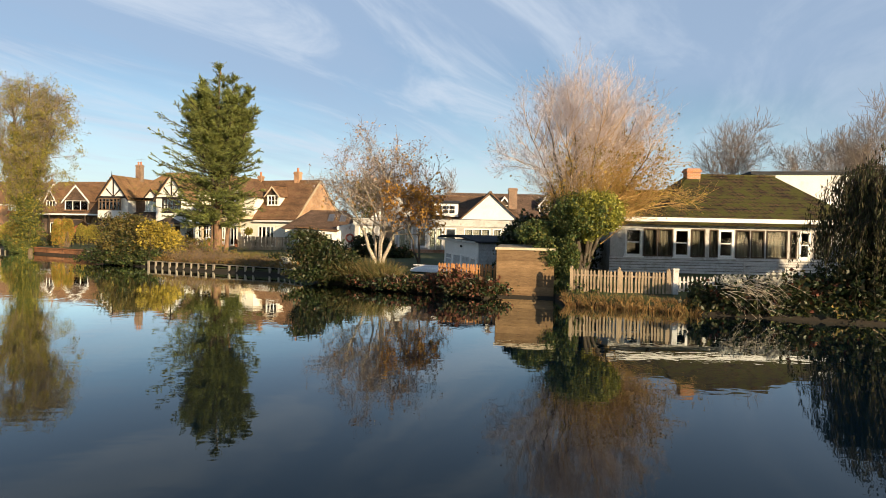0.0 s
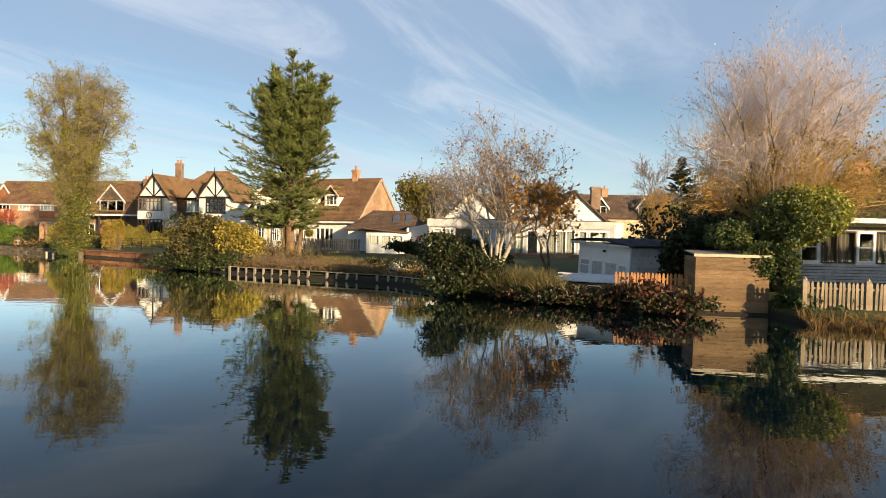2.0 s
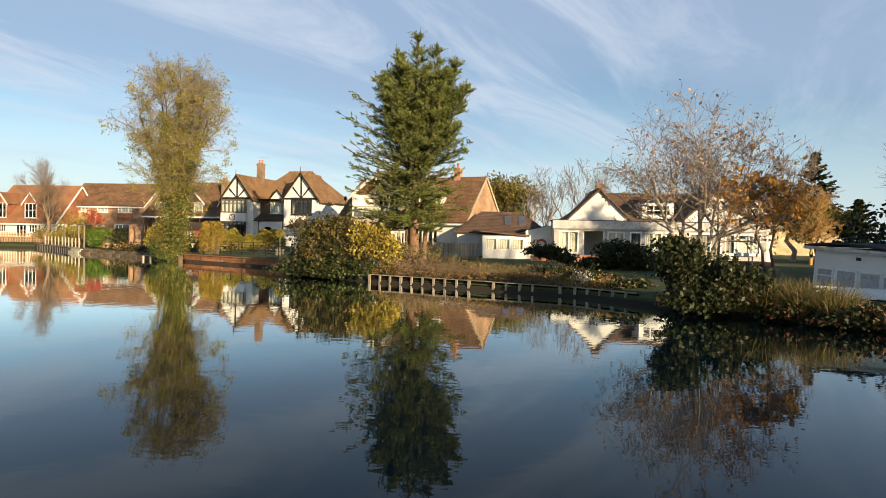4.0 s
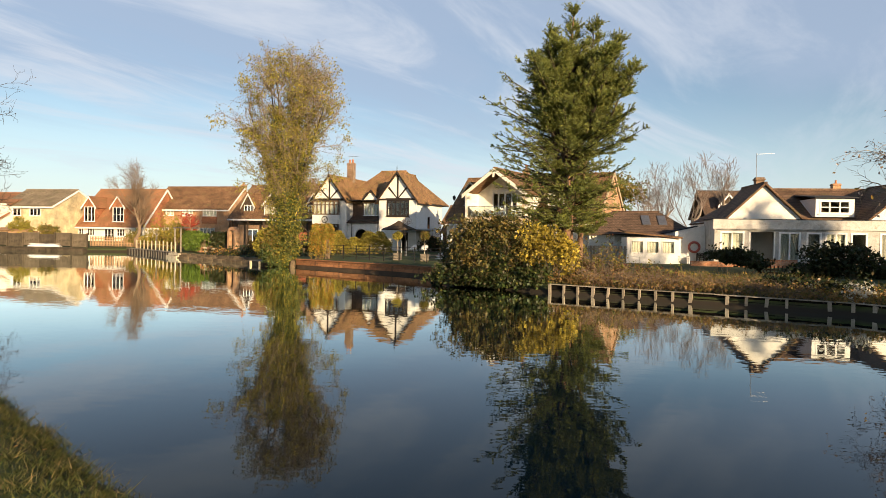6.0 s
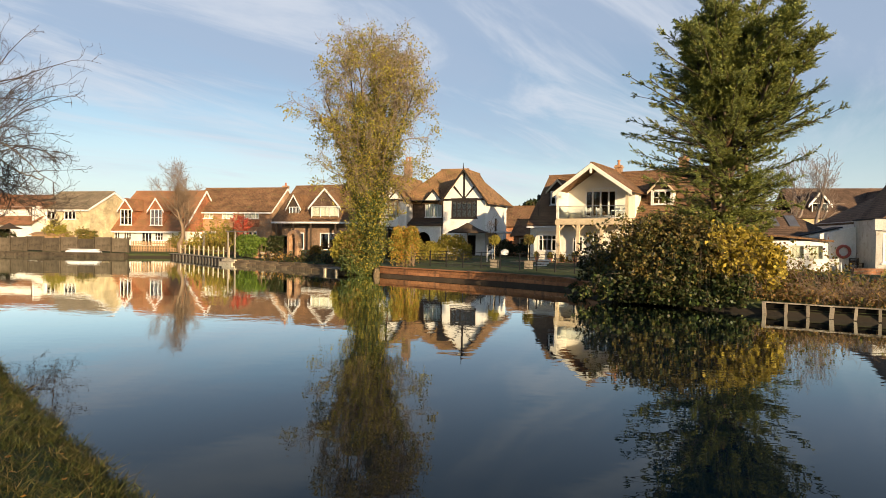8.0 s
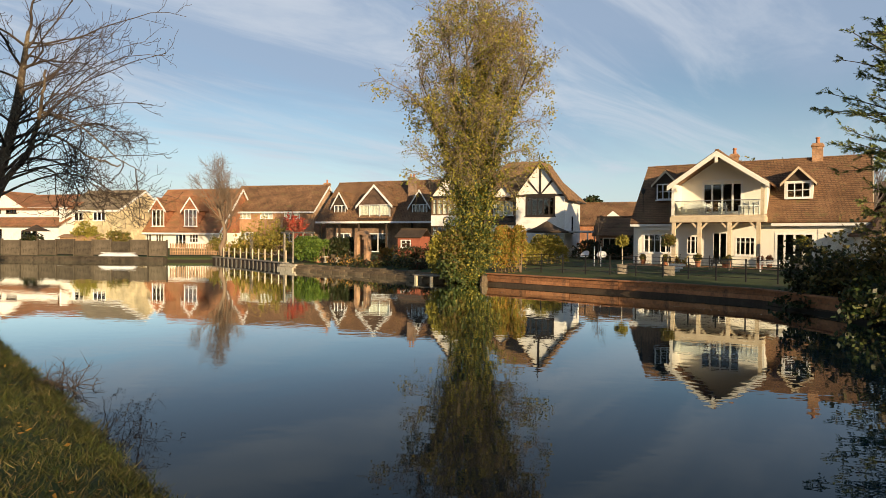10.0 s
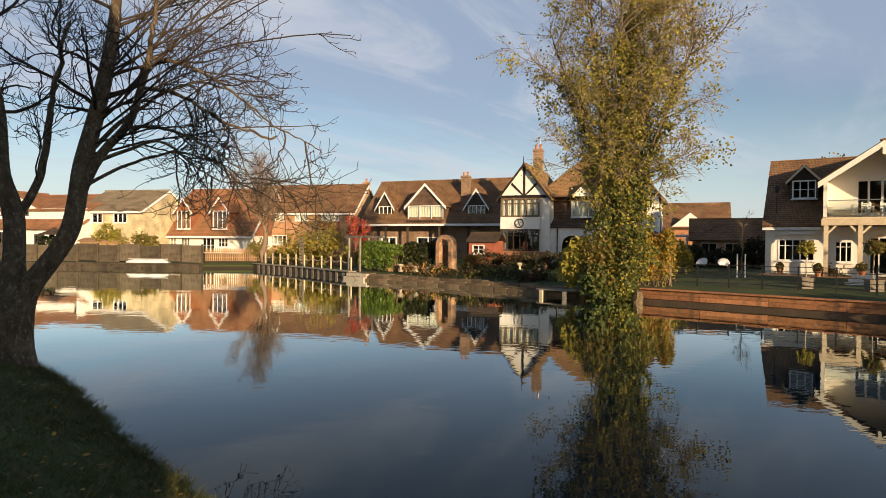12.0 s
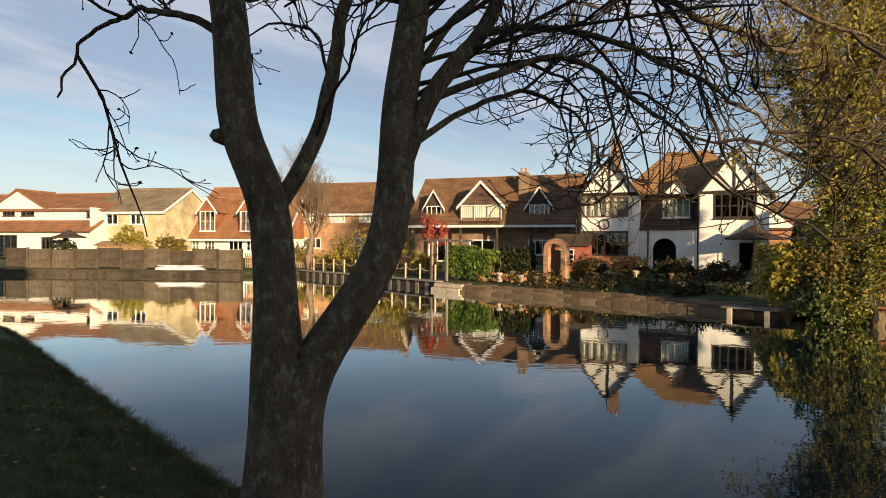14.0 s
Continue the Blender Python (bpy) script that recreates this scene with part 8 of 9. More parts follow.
# scarlet stemmed tree over the hedge
rng = np.random.default_rng(60)
S = thing("acer", -55.0, 70.6, 0.55, 0, "small maple with scarlet leaves and twigs", "tree")
st = [bend(rng, (0, 0, 0.4), (0.1, 0.1, 3.1), 6, 0.05)]
stems = grow(rng, st, [np.linspace(0.06, 0.03, 6)], [(18, 38, 2.0, 0.6, 6, 0.1, 0.12, 0, 0.5), (8, 35, 0.7, 0.6, 4, 0.15, 0.05, 0, 0.3)])
part("trunk", join(*[tubes(p, np.maximum(r, 0.014), 4) for p, r in stems]), REDPAINT, S)
C = stems[-1][0].reshape(-1, 3)
part("crown", leaves(C[rng.random(len(C)) < 0.8], 0.12, rng), LEAF_SCARLET, S)

# more trees, far off
bare_tree(-66.4, 79.0, 0.6, 12.6, 3.9, 70, "bare brown tree before the far houses", TWIG_B, (20, 8, 4), fine=0.009, rise=0.22, open_angle=40, top=0.6)
bare_tree(39.5, 84, 0.9, 20.5, 7.4, 71, "distant bare tree behind the bungalow", TWIG_H, (22, 9, 5), fine=0.016, rise=0.13, open_angle=38, top=0.62)
bare_tree(52, 90, 0.9, 18, 7.0, 72, "distant bare tree behind the bungalow", TWIG_H, (22, 9, 5), fine=0.016, rise=0.13, open_angle=38, top=0.62)
bare_tree(49.5, 71, 0.9, 20, 8.0, 73, "tall spreading bare tree behind the bungalow", TWIG_H, (22, 9, 5), fine=0.016, rise=0.13, open_angle=38, top=0.62)
bare_tree(60, 92, 0.9, 19, 7.0, 79, "distant bare tree behind the bungalow", TWIG_H, (22, 9, 5), fine=0.016, rise=0.13, open_angle=38, top=0.62)
for i, (x, y, h) in enumerate([(-7.4, 82, 10.6), (-5.6, 83, 11.0), (-3.2, 80, 11.2), (0.2, 84, 12.4)]):
    bare_tree(x, y, 0.9, h, 4.4, 174 + i, "slender bare poplar behind the cottage", TWIG_H, (9, 4, 1), fine=0.017, rise=0.32, open_angle=24, top=0.62)
bare_tree(13.5, 64, 0.8, 9.5, 3.2, 77, "bare tree behind the cottage", TWIG_H, (18, 8, 6))
leafy_tree(-10.6, 94, 0.8, 11.3, 4.8, 80, "rounded olive green tree behind the annex", LEAF_MIX, 11000, 0.2)
bare_tree(11.5, 57, 0.8, 5.0, 2.2, 81, "small bare tree with yellow twigs beside the cottage", TWIG_G, (20, 9, 6), fine=0.008)
leafy_tree(14.5, 62, 0.8, 5.0, 2.6, 82, "small golden tree beside the cottage", LEAF_MIX, 4000, 0.18)
small_conifer(19.2, 72, 0.9, 10.8, 4.0, 83, "dark spruce behind the leaning shed")
small_conifer(23.5, 72, 0.9, 6.0, 3.0, 84, "dark spruce behind the leaning shed")
bush("thicket", "dark evergreen thicket behind the leaning shed", 9.0, 41.0, [(0, 0, 2.0, 2.4, 1.5, 1.8, 4500), (3.5, 0.5, 2.2, 2.4, 1.5, 2.0, 4500), (-2.5, 1.5, 1.4, 1.5, 1.2, 1.1, 2600), (1.0, -4.5, 1.2, 1.6, 1.4, 1.0, 3000)], LEAF_DARK, 0.17, 85, category="thicket")
bush("thicket", "dark ivy grown thicket at the bungalow's end", 7.0, 32.8, [(0, 0, 1.7, 1.5, 1.0, 1.4, 4500), (-1.6, 0.6, 1.2, 1.2, 1.0, 1.0, 3000)], LEAF_DARK, 0.12, 185, category="thicket")
hazel = bare_tree(9.2, 37.5, 0.6, 8.0, 3.2, 86, "leaning hazel with golden twigs and last leaves", TWIG_G, (26, 12, 7))
rng = np.random.default_rng(186)
part("crown", leaves(np.concatenate([blob(rng, 2600, c, r, 0.9, 20, 0.6) for c, r in (((-0.8, 0, 5.2), (1.7, 1.5, 1.4)), ((0.9, 0.2, 5.6), (1.7, 1.5, 1.6)), ((0.2, 0, 7.0), (1.5, 1.4, 1.3)), ((2.0, 0, 4.4), (1.3, 1.2, 1.1)))]), 0.10, rng), LEAF_GOLD, hazel)
leafy_tree(-28.5, 104, 0.9, 7.0, 3.0, 87, "distant evergreen between the houses", LEAF_DARK, 2500, 0.3)
leafy_tree(-10, 108, 0.9, 10.0, 4.0, 88, "distant evergreen behind the balcony house", LEAF_IVY, 3500, 0.3)

rng = np.random.default_rng(140)
spots = along([(22, 16.6), (12.8, 19.35), (8.2, 21.05), (4.4, 22.75), (0.6, 25.15), (-3.4, 28.35), (-6.4, 31.1)], 1.5)
for i, (x, y, a) in enumerate(spots):
    if 4.8 < x < 8.8 or 1.6 < x < 4.3:
        continue
    bush("bank_ivy", "low dark ivy trailing over the bank's edge", x + 0.15, y + 0.35, [(0, -0.05, 0.18, 1.0, 0.5, 0.26, 1300), (0.2, 0.6, 0.36, 0.9, 0.55, 0.2, 900)], LEAF_DARK, 0.085, 200 + i, z=0.2, leaf2=LEAF_MIX, part2=0.12, group="ivy along the bank", stems=4)
for i, (x, y, a) in enumerate(along([(-8.2, 34.0), (-9.4, 35.2), (-18.4, 39.7)], 1.05)):
    bush("bank_scrub", "low brown scrub above the revetment", x + 0.2, y + 0.45, [(0, 0, 0.48, 0.9, 0.5, 0.2, 700), (0, 0.8, 0.6, 1.0, 0.6, 0.22, 500)], RUSSET, 0.06, 230 + i, z=0.4, leaf2=LEAF_MIX, part2=0.3, group="scrub above the revetment", stems=4)

# ---- sheds, boats, furniture and small things ----


def leaning_shed():
    P = thing("shed", 0.92, 32.9, 0.55, -57, "leaning pale grey shed with a black felt roof", "shed")
    Z = 0.55
    # front runs along local x, the boarded side back along local y
    w, d = 3.1, 3.9
    holes = [(-1.42, -0.82, 0.70, 1.42), (-0.68, 0.04, 0.64, 1.42), (0.18, 0.88, 0.64, 1.42), (0.97, 1.46, 0.70, 1.36)]
    g = Geo()
    g.wall(-w / 2, w / 2, Z, 2.22, 0, 0.06, holes)
    part("front_wall", g, PAINT, P)
    for u0, u1, z0, z1 in holes:
        g = Geo()
        g.box(u0, u1, 0.02, 0.045, z0, z1)
        panel = part("window_panel", g, GREYPAINT, P)
        g = Geo()
        for q0, q1 in ((u0 - 0.05, u0 + 0.03), (u1 - 0.03, u1 + 0.05)):
            g.box(q0, q1, -0.03, 0.018, z0 - 0.05, z1 + 0.05)
        for q0, q1 in ((z0 - 0.05, z0 + 0.03), (z1 - 0.03, z1 + 0.05)):
            g.box(u0 + 0.03, u1 - 0.03, -0.027, 0.018, q0, q1)
        part("frame", g, PAINT, panel)
    u0, u1, z0, z1 = holes[0]
    g = Geo()
    g.box(u0 + 0.03, u1 - 0.03, -0.015, 0.018, 1.12, 1.18)
    part("glazing_bar", g, PAINT, P)
    g = Geo()
    g.box(0.0, 0.16, -0.05, -0.004, 1.85, 1.97)
    part("nameplate", g, METAL, P)
    # side boards painted greyer than the front, to carry that side's shade
    n = 13
    for i in range(n):
        g = Geo()
        z = Z + 0.125 * i
        g.prism([(w / 2 - 0.02, 0.06, z), (w / 2 + 0.05, 0.06, z), (w / 2 + 0.004, 0.06, z + 0.122), (w / 2 - 0.02, 0.06, z + 0.122)], (0, d, 0))
        part("board", g, GREYPAINT, P)
    g = Geo()
    g.box(w / 2 - 0.02, w / 2 + 0.06, -0.012, 0.058, Z, 2.2)
    part("corner_board", g, PAINT, P)
    g = Geo()
    g.box(-w / 2, w / 2 - 0.03, d, d + 0.06, Z, 2.2)
    g.box(-w / 2, -w / 2 + 0.05, 0.06, d, Z, 2.2)
    g.box(-w / 2 + 0.05, w / 2 - 0.03, 0.06, d, Z - 0.05, Z + 0.03)
    part("rear_wall", g, OLDPAINT, P)
    g = Geo()
    m = 10
    prof = [(-w / 2 - 0.3 + (w + 0.55) * i / m, 2.24 + 0.17 * math.sin(math.pi * (i / m) ** 0.8)) for i in range(m + 1)]
    g.prism([(x, -0.3, z) for x, z in prof] + [(x, -0.3, z + 0.07) for x, z in prof[::-1]], (0, d + 0.6, 0))
    part("roof", g, FELT, P)
    g = Geo()
    g.beam((-w / 2 - 0.3, -0.32, 2.21), (w / 2 + 0.2, -0.32, 2.23), 0.03, 0.12)
    part("fascia", g, OLDPAINT, P)
    P.matrix_world = P.matrix_world @ pose(0, 0, 0, 0, 3.5, 0)
    # pale upturned punt in front
    punt("upturned pale fibreglass punt on the bank", -0.1, 30.4, 0.62, -22, 3.2, 0.8, PAINT)
    # white roof edge of a second shed behind
    S = thing("shed", 4.6, 36.5, 0.55, -40, "low white edged shed behind the leaning one", "shed")
    g = Geo()
    g.box(-2.0, 2.0, 0, 2.2, 0.55, 2.15)
    part("wall", g, GREYPAINT, S)
    g = Geo()
    g.box(-2.2, 2.2, -0.2, 2.4, 2.15, 2.30)
    part("roof", g, PAINT, S)


def punt(label, x, y, z, rz, length, beam, material, name="boat"):
    """A small hull lying keel up."""
    B = thing(name, x, y, z, rz, label, "boat")
    n, k = 12, 7
    vs, fs = [], []
    for i in range(n + 1):
        t = i / n
        wdt = beam / 2 * (1 - abs(2 * t - 1) ** 3.2 * 0.75)
        h = 0.34 * (1 - abs(2 * t - 1) ** 4 * 0.6)
        for j in range(k):
            a = math.pi * j / (k - 1)
            vs.append((-length / 2 + length * t, -wdt * math.cos(a), z + h * math.sin(a) ** 0.7))
    for i in range(n):
        for j in range(k - 1):
            fs.append((i * k + j, i * k + j + 1, (i + 1) * k + j + 1, (i + 1) * k + j))
    fs += [tuple(range(k)), tuple(range(n * k, n * k + k))[::-1]]
    g = Geo()
    g.add(vs, fs)
    part("hull", g, material, B, smooth=True)
    g = Geo()
    g.beam((-length / 2 * 0.92, 0, z + 0.33), (length / 2 * 0.92, 0, z + 0.33), 0.05, 0.05)
    part("keel", g, material, B)
    g = Geo()
    for s in (-1, 1):
        g.tube([(-length / 2 + length * t / 10, s * beam / 2 * (1 - abs(2 * t / 10 - 1) ** 3.2 * 0.75) * 1.03, z + 0.03) for t in range(11)], 0.03, 6)
    part("gunwale", g, material, B)


def plank_store():
    P = thing("boat_store", 2.25, 25.3, 0.0, -11, "small brown plank store with a low felt roof at the water", "shed")
    w, d = 2.35, 1.9
    PLANK = surface("old_brown_planks", (0.18, 0.108, 0.05), (0.27, 0.172, 0.086), 0.85, 2.2, 16, 0.4, stain=(0.15, 0.095, 0.05), vary=0.22, stretch=(1, 1, 4))
    for i in range(15):
        z = -0.3 + 0.15 * i
        g = Geo()
        g.prism([(0, 0.0, z), (0, -0.028, z), (0, -0.010, z + 0.147), (0, 0.0, z + 0.147)], (w, 0, 0))
        part("plank", g, PLANK, P)
        g = Geo()
        g.prism([(0.0, 0.03, z), (-0.028, 0.03, z), (-0.010, 0.03, z + 0.147), (0.0, 0.03, z + 0.147)], (0, d, 0))
        part("plank", g, PLANK, P)
    g = Geo()
    g.box(0.01, w - 0.01, 0.01, d, -0.4, 1.94)
    part("frame", g, DARK, P)
    g = Geo()
    g.box(-0.06, w + 0.06, -0.08, 0.03, 1.95, 2.05)
    part("cap_board", g, OAK, P)
    g = Geo()
    g.slab([(-0.05, 0.03, 2.0), (w + 0.05, 0.03, 2.0), (w + 0.05, d, 2.10), (-0.05, d, 2.10)], 0.05)
    part("roof", g, GREYWOOD, P)


def bench(label, x, y, z, rz, length=1.5, material=None, slats=5):
    material = material or OLDPAINT
    B = thing("bench", x, y, z, rz, label, "bench")
    for s in (-1, 1):
        g = Geo()
        X = s * (length / 2 - 0.06)
        g.box(X - 0.03, X + 0.03, -0.25, -0.19, z, z + 0.62)
        g.box(X - 0.03, X + 0.03, 0.19, 0.25, z, z + 0.88)
        g.box(X - 0.03, X + 0.03, -0.27, 0.25, z + 0.58, z + 0.63)
        part("end_frame", g, material, B)
    for i in range(4):
        g = Geo()
        g.box(-length / 2, length / 2, -0.24 + i * 0.115, -0.15 + i * 0.115, z + 0.42, z + 0.445)
        part("seat_slat", g, material, B)
    for i in range(slats):
        g = Geo()
        zz = z + 0.50 + i * 0.08
        g.box(-length / 2, length / 2, 0.18, 0.20, zz, zz + 0.055)
        part("back_slat", g, material, B)


def tub_chair(x, y, z, rz):
    C = thing("garden_chair", x, y, z, rz, "pale woven tub chair on splayed legs", "chair", "tub chairs on the lawn")
    g = Geo()
    prof = []
    k = 14
    for r, h0 in ((0.26, 0.42), (0.32, 0.50)):
        pass
    vs, fs = [], []
    for i in range(k + 1):
        a = math.pi * (0.0 + i / k) * 1.25 - math.pi * 0.125
        top = 0.50 + 0.36 * max(0, math.sin(a)) ** 0.7
        for r, h in ((0.27, 0.40), (0.33, 0.5), (0.36, top), (0.33, top), (0.24, 0.45)):
            vs.append((r * math.cos(a), r * math.sin(a), z + h))
    for i in range(k):
        for j in range(4):
            fs.append((i * 5 + j, (i + 1) * 5 + j, (i + 1) * 5 + j + 1, i * 5 + j + 1))
    g.add(vs, fs)
    part("shell", g, PAINT, C, smooth=True)
    g = Geo()
    g.lathe([(0.05, z + 0.38), (0.28, z + 0.40), (0.28, z + 0.46), (0.05, z + 0.47)], (0, 0, 0), 14)
    part("seat", g, PAINT, C)
    for sx in (-1, 1):
        for sy in (-1, 1):
            g = Geo()
            g.tube([(sx * 0.18, sy * 0.18, z + 0.4), (sx * 0.28, sy * 0.28, z)], [0.02, 0.014], 6)
            part("leg", g, METAL, C)


def pot(x, y, z, r, h, material, label, plant=None, seed=1, ph=0.4):
    T = thing("plant_pot", x, y, z, 0, label, "plant pot")
    g = Geo()
    g.lathe([(r * 0.65, z), (r * 0.92, z + h * 0.75), (r * 1.05, z + h * 0.85), (r * 1.05, z + h), (r * 0.85, z + h), (r * 0.8, z + h * 0.9)], (0, 0, 0), 14)
    part("pot", g, material, T, smooth=False)
    if plant:
        rng = np.random.default_rng(seed)
        part("plant", leaves(blob(rng, 500, (0, 0, z + h + ph * 0.4), (r * 1.2, r * 1.2, ph * 0.6), 0.6), 0.07, rng), plant, T)


def lollipop(x, y, z, h, r, seed, label, leaf):
    rng = np.random.default_rng(seed)
    T = thing("standard_tree", x, y, z, 0, label, "potted tree", "clipped standards in square planters")
    g = Geo()
    g.prism([(-0.26, -0.26, z), (0.26, -0.26, z), (0.26, 0.26, z), (-0.26, 0.26, z)], (0, 0, 0.48))
    g.box(-0.29, 0.29, -0.29, -0.2, z + 0.44, z + 0.5)
    g.box(-0.29, 0.29, 0.2, 0.29, z + 0.44, z + 0.5)
    part("planter", g, GREYWOOD, T)
    part("trunk", tubes([bend(rng, (0, 0, z + 0.4), (0, 0, z + h), 5, 0.02)], [np.linspace(0.03, 0.02, 5)], 6), BARK_B, T)
    part("crown", leaves(blob(rng, 1100, (0, 0, z + h), (r, r, r * 0.85), 0.5, 10, 0.12), 0.07, rng), leaf, T)


leaning_shed()
plank_store()
bench("white slatted garden bench before the bungalow", 15.6, 29.6, 0.6, 8, 1.9, OLDPAINT)
punt("dark upturned dinghy under the bungalow windows", 9.3, 28.4, 0.55, 4, 2.6, 1.0, METAL)
punt("white upturned dinghy on the landing ledge", -75.3, 75.0, 0.47, 6, 3.9, 1.1, PAINT)

# old white timber gate post between the picket runs
g = Geo()
g.box(8.60, 8.80, 22.66, 22.82, 0.15, 1.38)
g.box(8.58, 8.82, 22.64, 22.84, 1.38, 1.44)
solo("gate_post", g, OLDPAINT, "weathered white gate post between picket fences", "post")

# heap of pale dead branches hanging to the water
rng = np.random.default_rng(90)
n = 34
base = np.stack([rng.uniform(9.3, 10.4, n), rng.uniform(20.2, 20.9, n), rng.uniform(0.75, 1.1, n)], 1)
d = np.stack([rng.uniform(0.2, 1.2, n), rng.uniform(-0.7, -0.1, n), rng.uniform(-0.4, 0.3, n)], 1)
P, R = shoots(rng, base, d, rng.uniform(0.7, 1.8, n), 0.011, 7, 0.14, 0.0, 0.35, 0.35)
at, dd, r, t = spread(rng, P, R, 4, 40)
P2, R2 = shoots(rng, at, dd, rng.uniform(0.2, 0.6, len(at)), 0.005, 4, 0.2)
solo("dead_branches", join(tubes(P, R, 5), tubes(P2, R2, 3)), BARK_B, "heap of pale dead branches over the water", "branches", kind="stuff")
C = np.concatenate([blob(rng, 420, (9.9, 20.7, 1.15), (0.6, 0.35, 0.25), 0.8), blob(rng, 300, (11.2, 20.6, 1.25), (0.6, 0.3, 0.25), 0.8)])
solo("seed_heads", leaves(C, 0.06, rng), LEAF_WHITE, "pale fluffy seed heads on the bank", "seed heads", kind="stuff")
C = blob(rng, 260, (-8.9, 34.9, 0.75), (0.5, 0.3, 0.4), 0.9)
solo("seed_heads", leaves(C, 0.055, rng), LEAF_WHITE, "pale flowers beside the revetment", "flowers", kind="stuff")

# lifebuoy on the white wall
g = Geo()
g.tube([(-8.75 + 0.34 * math.cos(a * math.pi / 12), 57.38, 1.95 + 0.34 * math.sin(a * math.pi / 12)) for a in range(25)], 0.085, 8)
L = solo("lifebuoy", g, REDRING, "faded red lifebuoy hung on a white wall", "lifebuoy", smooth=True)
# white plastic chair and cane chair under it
bench("white plastic garden seat by the lifebuoy wall", -9.6, 56.6, 0.7, 0, 0.75, PAINT, 4)
bench("dark cane chair by the lifebuoy wall", -8.45, 56.5, 0.7, 10, 0.6, DARK, 5)
# table and leaning ladder by the cottage
T = thing("garden_table", 5.0, 53.2, 0.7, 0, "small grey table outside the cottage", "table")
g = Geo()
g.box(-0.6, 0.6, -0.35, 0.35, 1.42, 1.46)
part("tabletop", g, GREYWOOD, T)
for sx in (-1, 1):
    for sy in (-1, 1):
        g = Geo()
        g.box(sx * 0.52 - 0.03, sx * 0.52 + 0.03, sy * 0.28 - 0.03, sy * 0.28 + 0.03, 0.7, 1.42)
        part("leg", g, GREYWOOD, T)
for x in (4.7, 5.2):
    g = Geo()
    g.box(x - 0.14, x + 0.14, 53.05, 53.3, 1.465, 1.72)
    solo("storage_tub", g, PAINT, "white tub on the garden table", "tub")
# terrace before the veranda
g = Geo()
g.box(-6.3, -3.4, 54.0, 54.12, 0.65, 1.28)
solo("brick_planter", g, BRICK, "low red brick planter before the veranda", "planter")

bush("shrub", "dark evergreen shrubs before the outbuilding", -27.5, 74.6, [(-2.6, 0.6, 1.5, 1.2, 0.8, 0.8, 2000), (-0.8, 0.2, 1.3, 1.1, 0.8, 0.7, 1800), (1.0, -0.2, 1.6, 1.0, 0.8, 0.9, 2000)], LEAF_DARK, 0.13, 146, leaf2=LEAF_RED, part2=0.2, z=0.7)
# balcony furniture
def at_house(lx, ly, x0=-22.6, y0=65.4, rz=-23):
    c, s = math.cos(radians(rz)), math.sin(radians(rz))
    return x0 + lx * c - ly * s, y0 + lx * s + ly * c


x, y = at_house(-1.45, -0.55)
bench("pale slatted bench on the balcony", x, y, 4.06, -23, 1.1, PAINT, 4)
for lx in (-0.35, 0.5, 1.75, 2.3):
    x, y = at_house(lx, -0.8)
    bench("pale slatted chair on the balcony", x, y, 4.06, -23 + (20 if lx < 1 else -30), 0.5, PAINT, 4)
# lawn of the balcony house
tub_chair(-31.0, 68.9, 0.75, -40)
tub_chair(-29.8, 68.3, 0.75, -10)
lollipop(-29.5, 56.2, 0.62, 1.75, 0.33, 91, "clipped standard tree in a square planter", LEAF_OLIVE)
lollipop(-27.3, 55.2, 0.62, 1.8, 0.32, 92, "clipped standard tree in a square planter", LEAF_MIX)
lollipop(-19.2, 60.3, 0.68, 1.7, 0.38, 93, "clipped olive tree beside the folding doors", LEAF_OLIVE)
S = thing("sapling", -30.4, 62.5, 0.65, 0, "bare sapling in pale guards on the lawn", "tree")
rng = np.random.default_rng(94)
st = [bend(rng, (0, 0, 0.6), (0.1, 0, 4.0), 7, 0.04)]
stems = grow(rng, st, [np.linspace(0.035, 0.012, 7)], [(14, 45, 0.9, 0.6, 5, 0.1, 0.12, 0, 0.4), (6, 40, 0.4, 0.6, 4, 0.15, 0.05, 0, 0.3)])
part("trunk", join(*[tubes(p, np.maximum(r, 0.007), 4) for p, r in stems]), TWIG_B, S)
for dx in (-0.22, 0.18):
    g = Geo()
    g.tube([(dx, -0.1, 0.6), (dx, -0.1, 2.0)], 0.035, 7)
    part("guard_stake", g, PAINT, S)
for lx, ly, h in ((-2.6, -2.6, 0.5), (-0.6, -2.7, 0.6), (1.2, -2.7, 0.62), (2.9, -2.6, 0.5), (0.9, -2.3, 0.4), (-4.6, -0.6, 0.5), (3.2, -0.5, 0.45)):
    x, y = at_house(lx, ly)
    pot(x, y, 0.72, 0.18, h * 0.7, TERRACOTTA, "round terracotta pot on the terrace", LEAF_MIX if lx < 2 else LEAF_RED, int(lx * 10) + 100)
for i in range(3):
    x, y = at_house(-0.9 + 0.14 * i, -8.2)
    g = Geo()
    g.box(x - 0.42, x + 0.42, y - 0.2, y + 0.2, 0.68 + 0.16 * i, 0.80 + 0.16 * i)
    solo("stone_slab", g, PAINT, "white slab in a small stack on the lawn", "slab", "stacked white slabs")
x, y = at_house(4.0, -6.0)
bench("white metal garden bench on the lawn", x, y, 0.68, 160, 1.5, PAINT, 3)
x, y = at_house(1.2, -5.6)
bench("pale bench facing the terrace", x, y, 0.68, 150, 1.2, GREYWOOD, 3)
g = Geo()
